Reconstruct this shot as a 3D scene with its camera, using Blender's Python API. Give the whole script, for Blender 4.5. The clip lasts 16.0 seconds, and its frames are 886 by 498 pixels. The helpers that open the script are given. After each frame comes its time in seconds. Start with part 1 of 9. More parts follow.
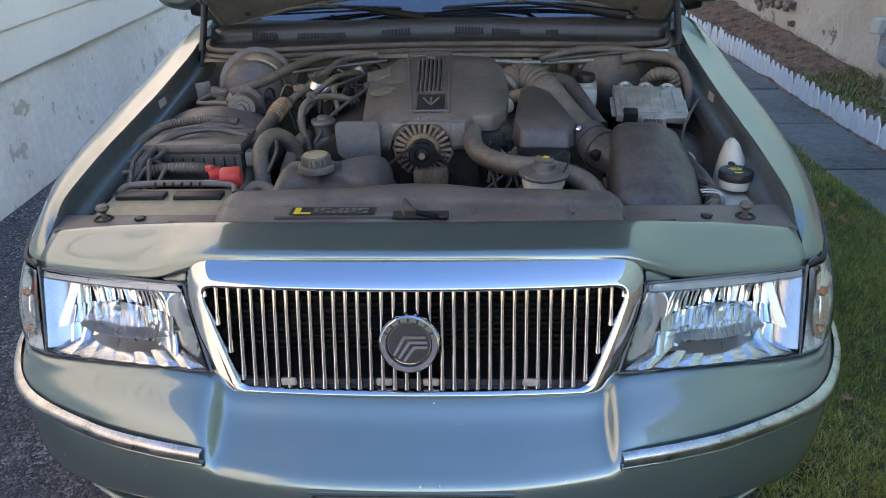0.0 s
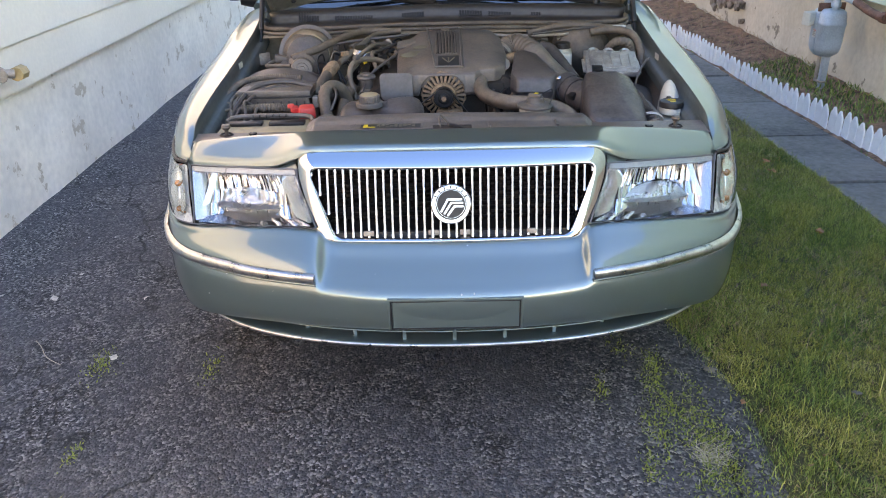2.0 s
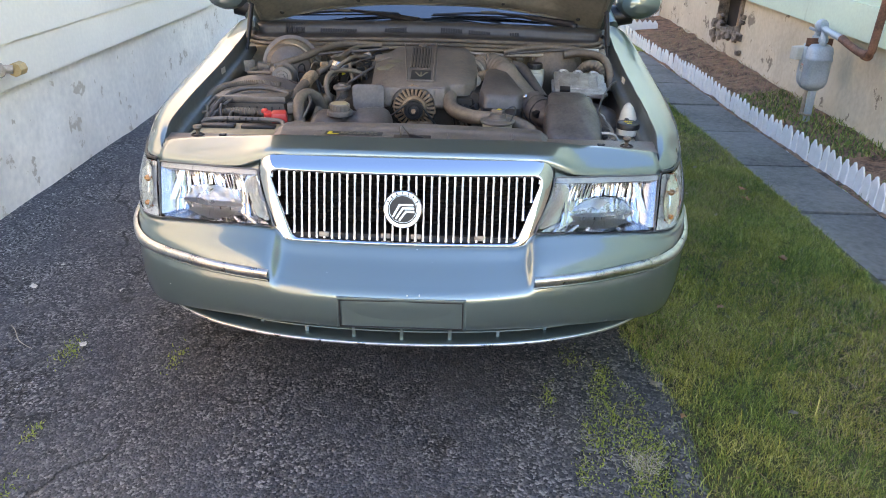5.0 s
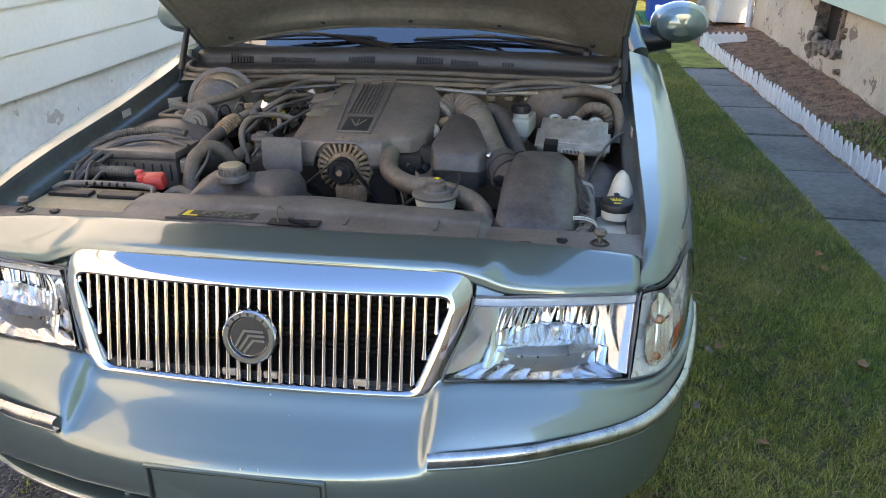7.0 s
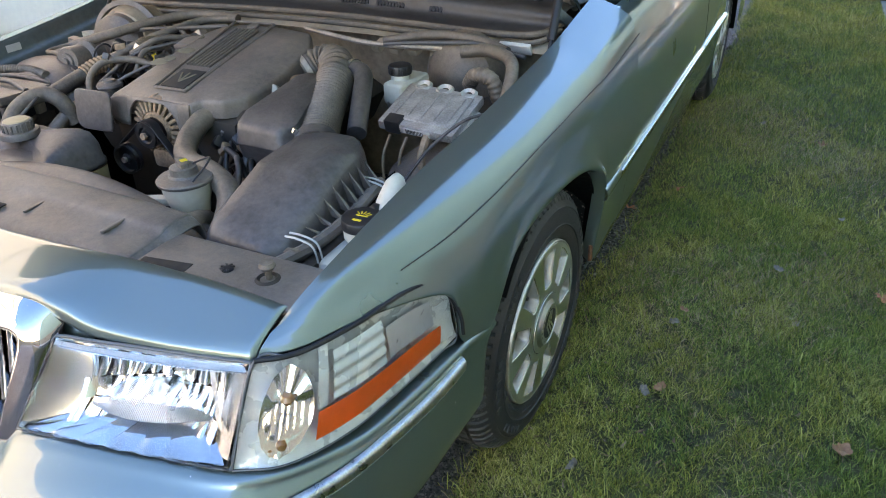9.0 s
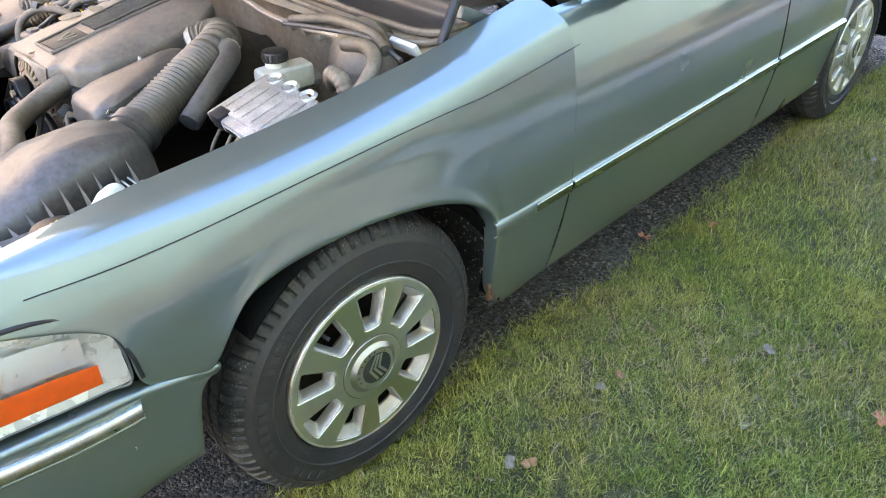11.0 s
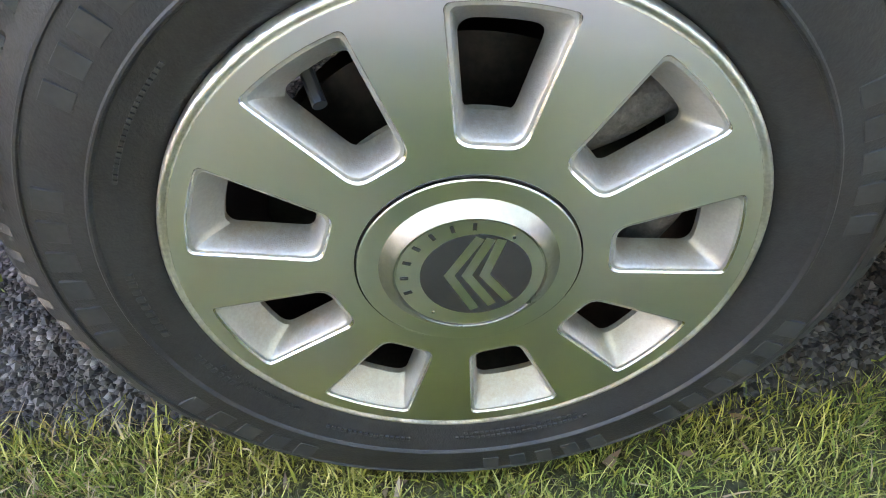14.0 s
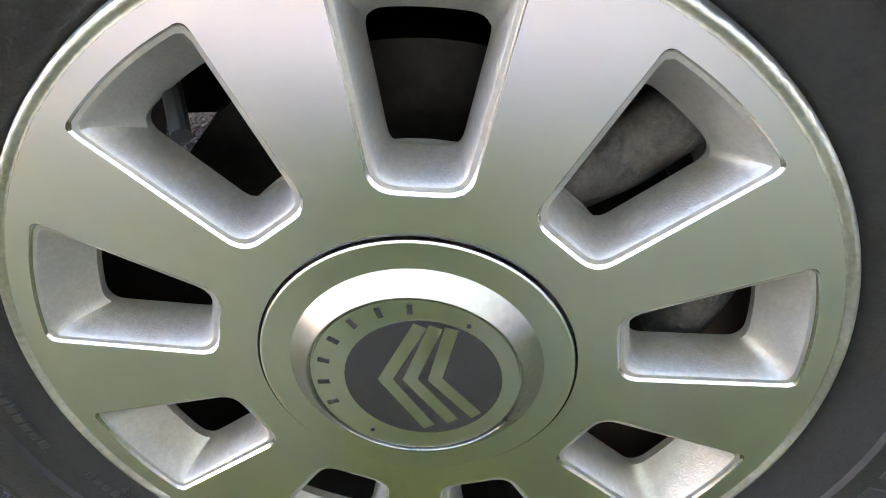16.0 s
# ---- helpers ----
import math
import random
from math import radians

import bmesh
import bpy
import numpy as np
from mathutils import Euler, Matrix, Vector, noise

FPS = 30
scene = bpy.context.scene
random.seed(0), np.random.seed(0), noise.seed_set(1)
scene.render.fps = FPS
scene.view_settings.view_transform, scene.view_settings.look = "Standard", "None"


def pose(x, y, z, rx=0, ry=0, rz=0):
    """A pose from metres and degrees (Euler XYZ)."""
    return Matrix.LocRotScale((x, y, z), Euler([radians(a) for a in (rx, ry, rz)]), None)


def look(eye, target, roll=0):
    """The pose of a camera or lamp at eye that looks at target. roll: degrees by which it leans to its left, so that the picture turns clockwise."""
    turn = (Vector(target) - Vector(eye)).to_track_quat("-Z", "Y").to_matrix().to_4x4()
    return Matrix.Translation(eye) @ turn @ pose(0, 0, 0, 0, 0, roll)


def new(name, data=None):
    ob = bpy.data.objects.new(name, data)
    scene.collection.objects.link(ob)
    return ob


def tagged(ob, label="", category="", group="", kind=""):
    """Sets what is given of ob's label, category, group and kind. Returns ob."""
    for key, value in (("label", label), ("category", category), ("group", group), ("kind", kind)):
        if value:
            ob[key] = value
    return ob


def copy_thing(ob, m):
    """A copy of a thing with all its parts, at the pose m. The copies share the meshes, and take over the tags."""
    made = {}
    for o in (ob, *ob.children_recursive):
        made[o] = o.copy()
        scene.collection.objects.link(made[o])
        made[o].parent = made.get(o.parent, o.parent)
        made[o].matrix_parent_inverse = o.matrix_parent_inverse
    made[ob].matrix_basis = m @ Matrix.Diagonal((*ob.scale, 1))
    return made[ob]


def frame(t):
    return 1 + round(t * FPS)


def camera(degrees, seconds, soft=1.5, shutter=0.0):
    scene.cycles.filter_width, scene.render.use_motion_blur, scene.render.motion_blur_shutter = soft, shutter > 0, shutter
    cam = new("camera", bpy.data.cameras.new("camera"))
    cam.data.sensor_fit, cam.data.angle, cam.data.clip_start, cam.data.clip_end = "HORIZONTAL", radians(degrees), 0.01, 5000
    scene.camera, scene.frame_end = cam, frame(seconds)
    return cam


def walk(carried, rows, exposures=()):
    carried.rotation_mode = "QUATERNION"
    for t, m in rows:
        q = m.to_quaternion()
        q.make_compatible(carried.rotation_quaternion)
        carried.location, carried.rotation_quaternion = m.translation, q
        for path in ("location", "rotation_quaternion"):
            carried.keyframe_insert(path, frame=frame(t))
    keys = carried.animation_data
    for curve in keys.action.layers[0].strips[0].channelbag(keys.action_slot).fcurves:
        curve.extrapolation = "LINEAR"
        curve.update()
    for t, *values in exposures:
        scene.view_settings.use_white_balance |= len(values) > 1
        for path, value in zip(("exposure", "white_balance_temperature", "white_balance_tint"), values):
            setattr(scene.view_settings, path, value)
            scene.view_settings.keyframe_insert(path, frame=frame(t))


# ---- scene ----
cam = camera(61.0, 16.0, 1.0)
PATH = [
    (0, (0.115, -0.105, 1.53), (0.037, 1.674, 0.619), -1.3),
    (0.5, (0.082, -0.328, 1.54), (0.048, 1.445, 0.614), -1.0),
    (1, (0.103, -0.607, 1.536), (0.075, 1.167, 0.613), -1.0),
    (1.5, (0.079, -0.774, 1.56), (0.052, 1.016, 0.669), -1.4),
    (2, (-0.013, -0.882, 1.552), (-0.028, 0.911, 0.667), -1.3),
    (2.5, (-0.038, -0.983, 1.551), (-0.037, 0.811, 0.666), -0.6),
    (3, (0.051, -1.075, 1.555), (0.024, 0.72, 0.673), 0.3),
    (3.5, (0.127, -1.139, 1.557), (0.085, 0.668, 0.699), 0.3),
    (3.7, (0.133, -1.153, 1.555), (0.089, 0.662, 0.716), 0.4),
    (5.8, (0.216, -0.745, 1.561), (0.182, 1.064, 0.708), 1.7),
    (6, (0.265, -0.672, 1.547), (0.205, 1.135, 0.691), 1.2),
    (6.5, (0.47, -0.461, 1.55), (0.306, 1.345, 0.706), 0.5),
    (7, (0.589, -0.176, 1.526), (0.309, 1.623, 0.697), -0.2),
    (7.5, (0.722, 0.12, 1.495), (0.326, 1.882, 0.636), -0.7),
    (8, (0.997, 0.27, 1.509), (0.454, 1.964, 0.596), -1.7),
    (8.5, (1.251, 0.381, 1.515), (0.589, 2.002, 0.549), -2.3),
    (9, (1.447, 0.571, 1.516), (0.654, 2.102, 0.502), -2.2),
    (9.5, (1.673, 0.743, 1.534), (0.777, 2.193, 0.488), -1.2),
    (10, (1.919, 0.896, 1.586), (0.91, 2.244, 0.507), -1.1),
    (10.2, (1.971, 0.971, 1.598), (0.914, 2.285, 0.522), -1.0),
    (12.3, (1.886, 1.728, 1.242), (0.585, 2.551, -0.036), 3.2),
    (12.5, (1.813, 1.768, 1.204), (0.491, 2.502, -0.105), 5.1),
    (13, (1.661, 1.885, 1.082), (0.249, 2.36, -0.253), 4.9),
    (13.5, (1.476, 1.99, 0.889), (0.045, 2.269, -0.48), 3.4),
    (14, (1.34, 2.02, 0.742), (-0.113, 2.183, -0.622), 1.9),
    (14.5, (1.277, 2.028, 0.683), (-0.199, 2.137, -0.661), 0.9),
    (15, (1.278, 2.033, 0.712), (-0.249, 2.117, -0.577), -0.5),
    (15.5, (1.266, 2.075, 0.675), (-0.317, 2.066, -0.547), -2.3),
    (16, (1.237, 2.117, 0.636), (-0.393, 2.021, -0.518), -3.5),
]
walk(cam, [(t, look(eye, target, roll)) for t, eye, target, roll in PATH],
     exposures=[(0.0, 2.2, 7050, 25), (1.5, 2.66, 7750, 29), (3.5, 2.82, 8200, 30), (6.0, 2.76, 7850, 26), (7.0, 2.55, 7700, 25), (8.0, 2.5, 7350, 22), (8.5, 2.82, 7400, 23), (9.0, 3.02, 7650, 25),
                (10.0, 3.68, 8050, 29), (12.5, 4.36, 8250, 34), (13.5, 4.5, 8200, 37), (14.5, 4.38, 8100, 38), (15.5, 4.42, 8200, 40), (16.0, 4.42, 8200, 41)])

# ---------- sky, sun, exposure ----------
world = bpy.data.worlds.new("sky")
world.use_nodes = True
scene.world = world
wn = world.node_tree.nodes
sky = wn.new("ShaderNodeTexSky")
sky.sky_type = "NISHITA"
sky.sun_disc = False
sky.sun_elevation = radians(34)
sky.sun_rotation = radians(120)
sky.air_density, sky.dust_density, sky.ozone_density = 1.0, 0.2, 0.2
deep = wn.new("ShaderNodeHueSaturation")
deep.inputs["Saturation"].default_value = 1.25
world.node_tree.links.new(sky.outputs[0], deep.inputs["Color"])
world.node_tree.links.new(deep.outputs[0], wn["Background"].inputs[0])
wn["Background"].inputs[1].default_value = 0.14

sun = new("sun", bpy.data.lights.new("sun", "SUN"))
sun.data.energy = 1.7
sun.data.angle = radians(2.0)
sun.data.color = (1.0, 0.87, 0.72)
sun.matrix_world = look((7.0, -2.5, 5.4), (0, 1.6, 0))

# ---------- materials ----------


def mat(name, base, rough=0.5, metal=0.0, var=0.15, coarse=4.0, fine=60.0, bump=0.0, bump_scale=150.0, coat=0.0, dust=None,
        dust_amount=0.5, dust_scale=6.0, trans=0.0, ior=1.45, rough_var=0.08, emit=0.0, coat_rough=0.025):
    """A surface with variation at two scales, fine relief and, where given, settled dust on faces that look up."""
    m = bpy.data.materials.new(name)
    m.use_nodes = True
    nt = m.node_tree
    n, link = nt.nodes, nt.links.new
    p = n["Principled BSDF"]
    co = n.new("ShaderNodeTexCoord")
    a, b = n.new("ShaderNodeTexNoise"), n.new("ShaderNodeTexNoise")
    a.inputs["Scale"].default_value, b.inputs["Scale"].default_value = coarse, fine
    a.inputs["Detail"].default_value, b.inputs["Detail"].default_value = 5, 4
    link(co.outputs["Object"], a.inputs["Vector"]), link(co.outputs["Object"], b.inputs["Vector"])
    add = n.new("ShaderNodeMath")
    add.operation = "MULTIPLY_ADD"
    link(a.outputs["Fac"], add.inputs[0])
    add.inputs[1].default_value = 0.6
    half = n.new("ShaderNodeMath")
    half.operation = "MULTIPLY"
    half.inputs[1].default_value = 0.4
    link(b.outputs["Fac"], half.inputs[0]), link(half.outputs[0], add.inputs[2])
    ramp = n.new("ShaderNodeValToRGB")
    lo, hi = [max(0.0, c * (1 - var)) for c in base], [min(1.0, c * (1 + var)) for c in base]
    ramp.color_ramp.elements[0].position, ramp.color_ramp.elements[1].position = 0.38, 0.62
    ramp.color_ramp.elements[0].color, ramp.color_ramp.elements[1].color = (*lo, 1), (*hi, 1)
    link(add.outputs[0], ramp.inputs[0])
    colour = ramp.outputs[0]
    rr = n.new("ShaderNodeMapRange")
    rr.inputs["To Min"].default_value, rr.inputs["To Max"].default_value = max(0.0, rough - rough_var), min(1.0, rough + rough_var)
    link(a.outputs["Fac"], rr.inputs["Value"])
    rough_out = rr.outputs[0]
    if dust:
        geo = n.new("ShaderNodeNewGeometry")
        sep = n.new("ShaderNodeSeparateXYZ")
        link(geo.outputs["Normal"], sep.inputs[0])
        d = n.new("ShaderNodeTexNoise")
        d.inputs["Scale"].default_value, d.inputs["Detail"].default_value = dust_scale, 10
        d.inputs["Roughness"].default_value = 0.72
        link(co.outputs["Object"], d.inputs["Vector"])
        mul = n.new("ShaderNodeMath")
        mul.operation = "MULTIPLY"
        up = n.new("ShaderNodeMapRange")
        up.inputs["From Min"].default_value, up.inputs["From Max"].default_value = -0.4, 0.9
        up.inputs["To Min"].default_value = 0.25
        link(sep.outputs["Z"], up.inputs["Value"])
        dr = n.new("ShaderNodeMapRange")
        d2 = n.new("ShaderNodeTexNoise")
        d2.inputs["Scale"].default_value, d2.inputs["Detail"].default_value = dust_scale * 9, 6
        d2.inputs["Roughness"].default_value = 0.7
        link(co.outputs["Object"], d2.inputs["Vector"])
        both = n.new("ShaderNodeMixRGB")
        both.inputs[0].default_value = 0.34
        link(d.outputs["Fac"], both.inputs[1]), link(d2.outputs["Fac"], both.inputs[2])
        dr.inputs["From Min"].default_value, dr.inputs["From Max"].default_value = 0.40, 0.64
        dr.inputs["To Max"].default_value = min(1.0, dust_amount * 1.05)
        dr.inputs["To Min"].default_value = dust_amount * 0.30
        link(both.outputs[0], dr.inputs["Value"])
        link(up.outputs[0], mul.inputs[0]), link(dr.outputs[0], mul.inputs[1])
        mix = n.new("ShaderNodeMixRGB")
        mix.inputs[2].default_value = (*dust, 1)
        link(mul.outputs[0], mix.inputs[0]), link(colour, mix.inputs[1])
        colour = mix.outputs[0]
        rmix = n.new("ShaderNodeMixRGB")
        rmix.inputs[2].default_value = (0.54, 0.54, 0.54, 1)
        link(mul.outputs[0], rmix.inputs[0]), link(rough_out, rmix.inputs[1])
        rough_out = rmix.outputs[0]
    link(colour, p.inputs["Base Color"]), link(rough_out, p.inputs["Roughness"])
    p.inputs["Metallic"].default_value = metal
    p.inputs["IOR"].default_value = ior
    p.inputs["Transmission Weight"].default_value = trans
    p.inputs["Coat Weight"].default_value = coat
    p.inputs["Coat Roughness"].default_value = coat_rough
    if emit:
        link(colour, p.inputs["Emission Color"])
        p.inputs["Emission Strength"].default_value = emit
    if bump:
        bn = n.new("ShaderNodeTexNoise")
        bn.inputs["Scale"].default_value, bn.inputs["Detail"].default_value = bump_scale, 6
        link(co.outputs["Object"], bn.inputs["Vector"])
        bb = n.new("ShaderNodeBump")
        bb.inputs["Strength"].default_value, bb.inputs["Distance"].default_value = bump, 0.01
        link(bn.outputs["Fac"], bb.inputs["Height"]), link(bb.outputs[0], p.inputs["Normal"])
    return m


def nodes_of(m):
    return m.node_tree.nodes, m.node_tree.links.new, m.node_tree.nodes["Principled BSDF"]


DUST = (0.48, 0.36, 0.25)
paint = mat("green_paint", (0.130, 0.178, 0.164), 0.30, 0.64, 0.05, 1.5, 900, coat=1.0, coat_rough=0.055)
nodes_of(paint)[2].inputs["Coat IOR"].default_value = 1.85
paint_bumper = mat("scuffed_green_paint", (0.130, 0.178, 0.164), 0.30, 0.64, 0.05, 1.5, 900, coat=1.0, coat_rough=0.055)
nodes_of(paint_bumper)[2].inputs["Coat IOR"].default_value = 1.85
# body green taken darker to offset light caught by inner edges; dusted
paint_dull = mat("green_paint_inner_shaded", (0.070, 0.100, 0.105), 0.42, 0.3, 0.2, 9, 60, coat=0.3, dust=DUST, dust_amount=0.14, dust_scale=14)
paint_under = mat("hood_underside_paint", (0.19, 0.18, 0.145), 0.42, 0.35, 0.25, 6, 50, coat=0.4, dust=DUST, dust_amount=0.35, dust_scale=9)
chrome = mat("chrome", (0.52, 0.525, 0.535), 0.035, 1.0, 0.03, 3, 200, rough_var=0.025)
chrome_pit = mat("pitted_chrome", (0.52, 0.52, 0.50), 0.30, 1.0, 0.25, 30, 300, rough_var=0.10, bump=0.06, bump_scale=500)
black_plastic = mat("black_plastic", (0.066, 0.062, 0.061), 0.36, 0, 0.35, 9, 260, dust=DUST, dust_amount=0.30, dust_scale=8, bump=0.12, bump_scale=500)
black_clean = mat("black_trim", (0.012, 0.012, 0.013), 0.4, 0, 0.2, 6, 90)
# near-black base paints in the shade of gaps and depths; faint dust over it
dark_cavity = mat("cavity_shade", (0.008, 0.007, 0.006), 0.85, 0, 0.5, 8, 60, dust=DUST, dust_amount=0.08)
rubber_hose = mat("hose_rubber", (0.050, 0.043, 0.037), 0.5, 0, 0.4, 14, 240, dust=DUST, dust_amount=0.40, dust_scale=12, bump=0.15, bump_scale=300)
dusty_metal = mat("dusty_metal", (0.32, 0.29, 0.25), 0.55, 0.5, 0.35, 12, 120, dust=DUST, dust_amount=0.7, dust_scale=18)
rusty_metal = mat("rusty_metal", (0.22, 0.14, 0.085), 0.75, 0.2, 0.5, 30, 160, dust=DUST, dust_amount=0.5)
cast_alu = mat("cast_aluminium", (0.48, 0.47, 0.45), 0.5, 0.75, 0.3, 25, 220, bump=0.3, bump_scale=260, dust=(0.3, 0.27, 0.23), dust_amount=0.5)
resin_black = mat("dark_resin", (0.045, 0.044, 0.047), 0.33, 0, 0.4, 6, 90, dust=DUST, dust_amount=0.15, dust_scale=12, bump=0.10, bump_scale=500)
firewall_mat = mat("dusty_firewall_paint", (0.30, 0.24, 0.165), 0.65, 0.1, 0.35, 9, 60, dust=DUST, dust_amount=0.6, dust_scale=10)
red_plastic = mat("red_plastic", (0.55, 0.035, 0.03), 0.4, 0, 0.12, 10, 100, dust=DUST, dust_amount=0.12)
white_plastic = mat("milky_plastic", (0.52, 0.50, 0.42), 0.45, 0, 0.1, 8, 60, dust=(0.34, 0.29, 0.21), dust_amount=0.4, dust_scale=10)
tan_plastic = mat("yellowed_plastic", (0.30, 0.25, 0.14), 0.5, 0, 0.2, 8, 60, dust=DUST, dust_amount=0.35)
yellow_print = mat("yellow_print", (0.72, 0.52, 0.03), 0.5, 0, 0.08)
grey_print = mat("grey_print", (0.16, 0.145, 0.1), 0.6, 0, 0.2, 30, 300)
white_print = mat("white_print", (0.5, 0.48, 0.44), 0.55, 0, 0.1)
rubber_tyre = mat("tyre_rubber", (0.020, 0.0195, 0.0195), 0.52, 0, 0.3, 14, 180, bump=0.14, bump_scale=500, dust=(0.12, 0.12, 0.12), dust_amount=0.08, dust_scale=26)
tyre_print = mat("tyre_lettering", (0.030, 0.030, 0.030), 0.42, 0, 0.25, 30, 200)
tyre_block = mat("tyre_raised_blocks", (0.034, 0.034, 0.034), 0.48, 0, 0.2, 30, 200)


def tread_dirt(m):
    """Pale dried mud specks on the tread and shoulder, thick in some stretches."""
    n, link, p = nodes_of(m)
    old = p.inputs["Base Color"].links[0].from_socket
    co, sep = n.new("ShaderNodeTexCoord"), n.new("ShaderNodeSeparateXYZ")
    link(co.outputs["Object"], sep.inputs[0])
    flat = n.new("ShaderNodeCombineXYZ")
    link(sep.outputs["Y"], flat.inputs[0]), link(sep.outputs["Z"], flat.inputs[1])
    ln = n.new("ShaderNodeVectorMath")
    ln.operation = "LENGTH"
    link(flat.outputs[0], ln.inputs[0])
    rim_ = n.new("ShaderNodeMapRange")
    rim_.inputs["From Min"].default_value, rim_.inputs["From Max"].default_value = 0.312, 0.330
    link(ln.outputs["Value"], rim_.inputs["Value"])
    a, b = n.new("ShaderNodeTexNoise"), n.new("ShaderNodeTexNoise")
    a.inputs["Scale"].default_value, a.inputs["Detail"].default_value = 210, 3
    b.inputs["Scale"].default_value, b.inputs["Detail"].default_value = 11, 3
    link(co.outputs["Object"], a.inputs["Vector"]), link(co.outputs["Object"], b.inputs["Vector"])
    ar, br = n.new("ShaderNodeMapRange"), n.new("ShaderNodeMapRange")
    ar.inputs["From Min"].default_value, ar.inputs["From Max"].default_value = 0.60, 0.68
    br.inputs["From Min"].default_value, br.inputs["From Max"].default_value = 0.42, 0.62
    link(a.outputs["Fac"], ar.inputs["Value"]), link(b.outputs["Fac"], br.inputs["Value"])
    m1, m2 = n.new("ShaderNodeMath"), n.new("ShaderNodeMath")
    m1.operation = m2.operation = "MULTIPLY"
    link(ar.outputs[0], m1.inputs[0]), link(br.outputs[0], m1.inputs[1])
    link(m1.outputs[0], m2.inputs[0]), link(rim_.outputs[0], m2.inputs[1])
    mx = n.new("ShaderNodeMixRGB")
    mx.inputs[2].default_value = (0.30, 0.28, 0.25, 1)
    link(m2.outputs[0], mx.inputs[0]), link(old, mx.inputs[1]), link(mx.outputs[0], p.inputs["Base Color"])


tread_dirt(rubber_tyre)


def spatter(m, colour, scale, lo, hi):
    """Small dried splashes scattered over a surface."""
    n, link, p = nodes_of(m)
    old = p.inputs["Base Color"].links[0].from_socket
    co, a = n.new("ShaderNodeTexCoord"), n.new("ShaderNodeTexNoise")
    a.inputs["Scale"].default_value, a.inputs["Detail"].default_value = scale, 3
    link(co.outputs["Object"], a.inputs["Vector"])
    r = n.new("ShaderNodeMapRange")
    r.inputs["From Min"].default_value, r.inputs["From Max"].default_value = lo, hi
    link(a.outputs["Fac"], r.inputs["Value"])
    mx = n.new("ShaderNodeMixRGB")
    mx.inputs[2].default_value = (*colour, 1)
    link(r.outputs[0], mx.inputs[0]), link(old, mx.inputs[1]), link(mx.outputs[0], p.inputs["Base Color"])


spatter(paint_bumper, (0.72, 0.72, 0.70), 48, 0.742, 0.76)
rust_brown = mat("rust_brown", (0.15, 0.065, 0.03), 0.85, 0, 0.6, 40, 200, bump=0.5, bump_scale=200)
flap_black = mat("mud_flap_black", (0.010, 0.010, 0.010), 0.6, 0, 0.3, 8, 60, bump=0.3, bump_scale=60)
spatter(flap_black, (0.34, 0.30, 0.27), 105, 0.62, 0.66)
amber = mat("amber_reflector", (0.90, 0.115, 0.018), 0.22, 0, 0.08, 60, 500, coat=0.6)
# black plastic sunk to near zero, sheen cut, to paint the arch's shade
liner_shade = mat("wheel_liner_shade", (0.004, 0.004, 0.004), 0.7, 0, 0.3, 8, 60, dust=(0.7, 0.66, 0.6), dust_amount=0.0, bump=0.3, bump_scale=60)
nodes_of(liner_shade)[2].inputs["Specular IOR Level"].default_value = 0.08
cowl_mat = mat("dusty_cowl_plastic", (0.030, 0.030, 0.031), 0.42, 0, 0.3, 8, 60, dust=DUST, dust_amount=0.06, dust_scale=14)
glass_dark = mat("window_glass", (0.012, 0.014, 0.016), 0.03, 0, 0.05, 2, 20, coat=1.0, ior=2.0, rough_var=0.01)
orange_rust = mat("tan_cast", (0.22, 0.145, 0.085), 0.75, 0, 0.5, 30, 200, dust=DUST, dust_amount=0.12)


def glass(name, tint, rough):
    m = bpy.data.materials.new(name)
    m.use_nodes = True
    n, link, p = nodes_of(m)
    p.inputs["Base Color"].default_value = (*tint, 1)
    p.inputs["Transmission Weight"].default_value = 1.0
    p.inputs["IOR"].default_value = 1.18
    co, a = n.new("ShaderNodeTexCoord"), n.new("ShaderNodeTexNoise")
    a.inputs["Scale"].default_value = 9
    a.inputs["Detail"].default_value = 6
    link(co.outputs["Object"], a.inputs["Vector"])
    r = n.new("ShaderNodeMapRange")
    r.inputs["To Min"].default_value, r.inputs["To Max"].default_value = rough * 0.4, rough * 1.6
    link(a.outputs["Fac"], r.inputs["Value"]), link(r.outputs[0], p.inputs["Roughness"])
    return m


lens_glass = glass("clear_lens", (0.97, 0.97, 0.95), 0.05)
prism_glass = glass("ribbed_prism_glass", (0.86, 0.88, 0.90), 0.30)


def machined():
    """Turned aluminium: fine rings round the wheel's axle, a little worn."""
    m = mat("machined_aluminium", (0.84, 0.84, 0.80), 0.28, 1.0, 0.015, 8, 60, rough_var=0.012, coat=0.4)
    n, link, p = nodes_of(m)
    tg = n.new("ShaderNodeTangent")
    tg.direction_type, tg.axis = "RADIAL", "X"
    p.inputs["Anisotropic"].default_value = 0.65
    link(tg.outputs[0], p.inputs["Tangent"])
    return m


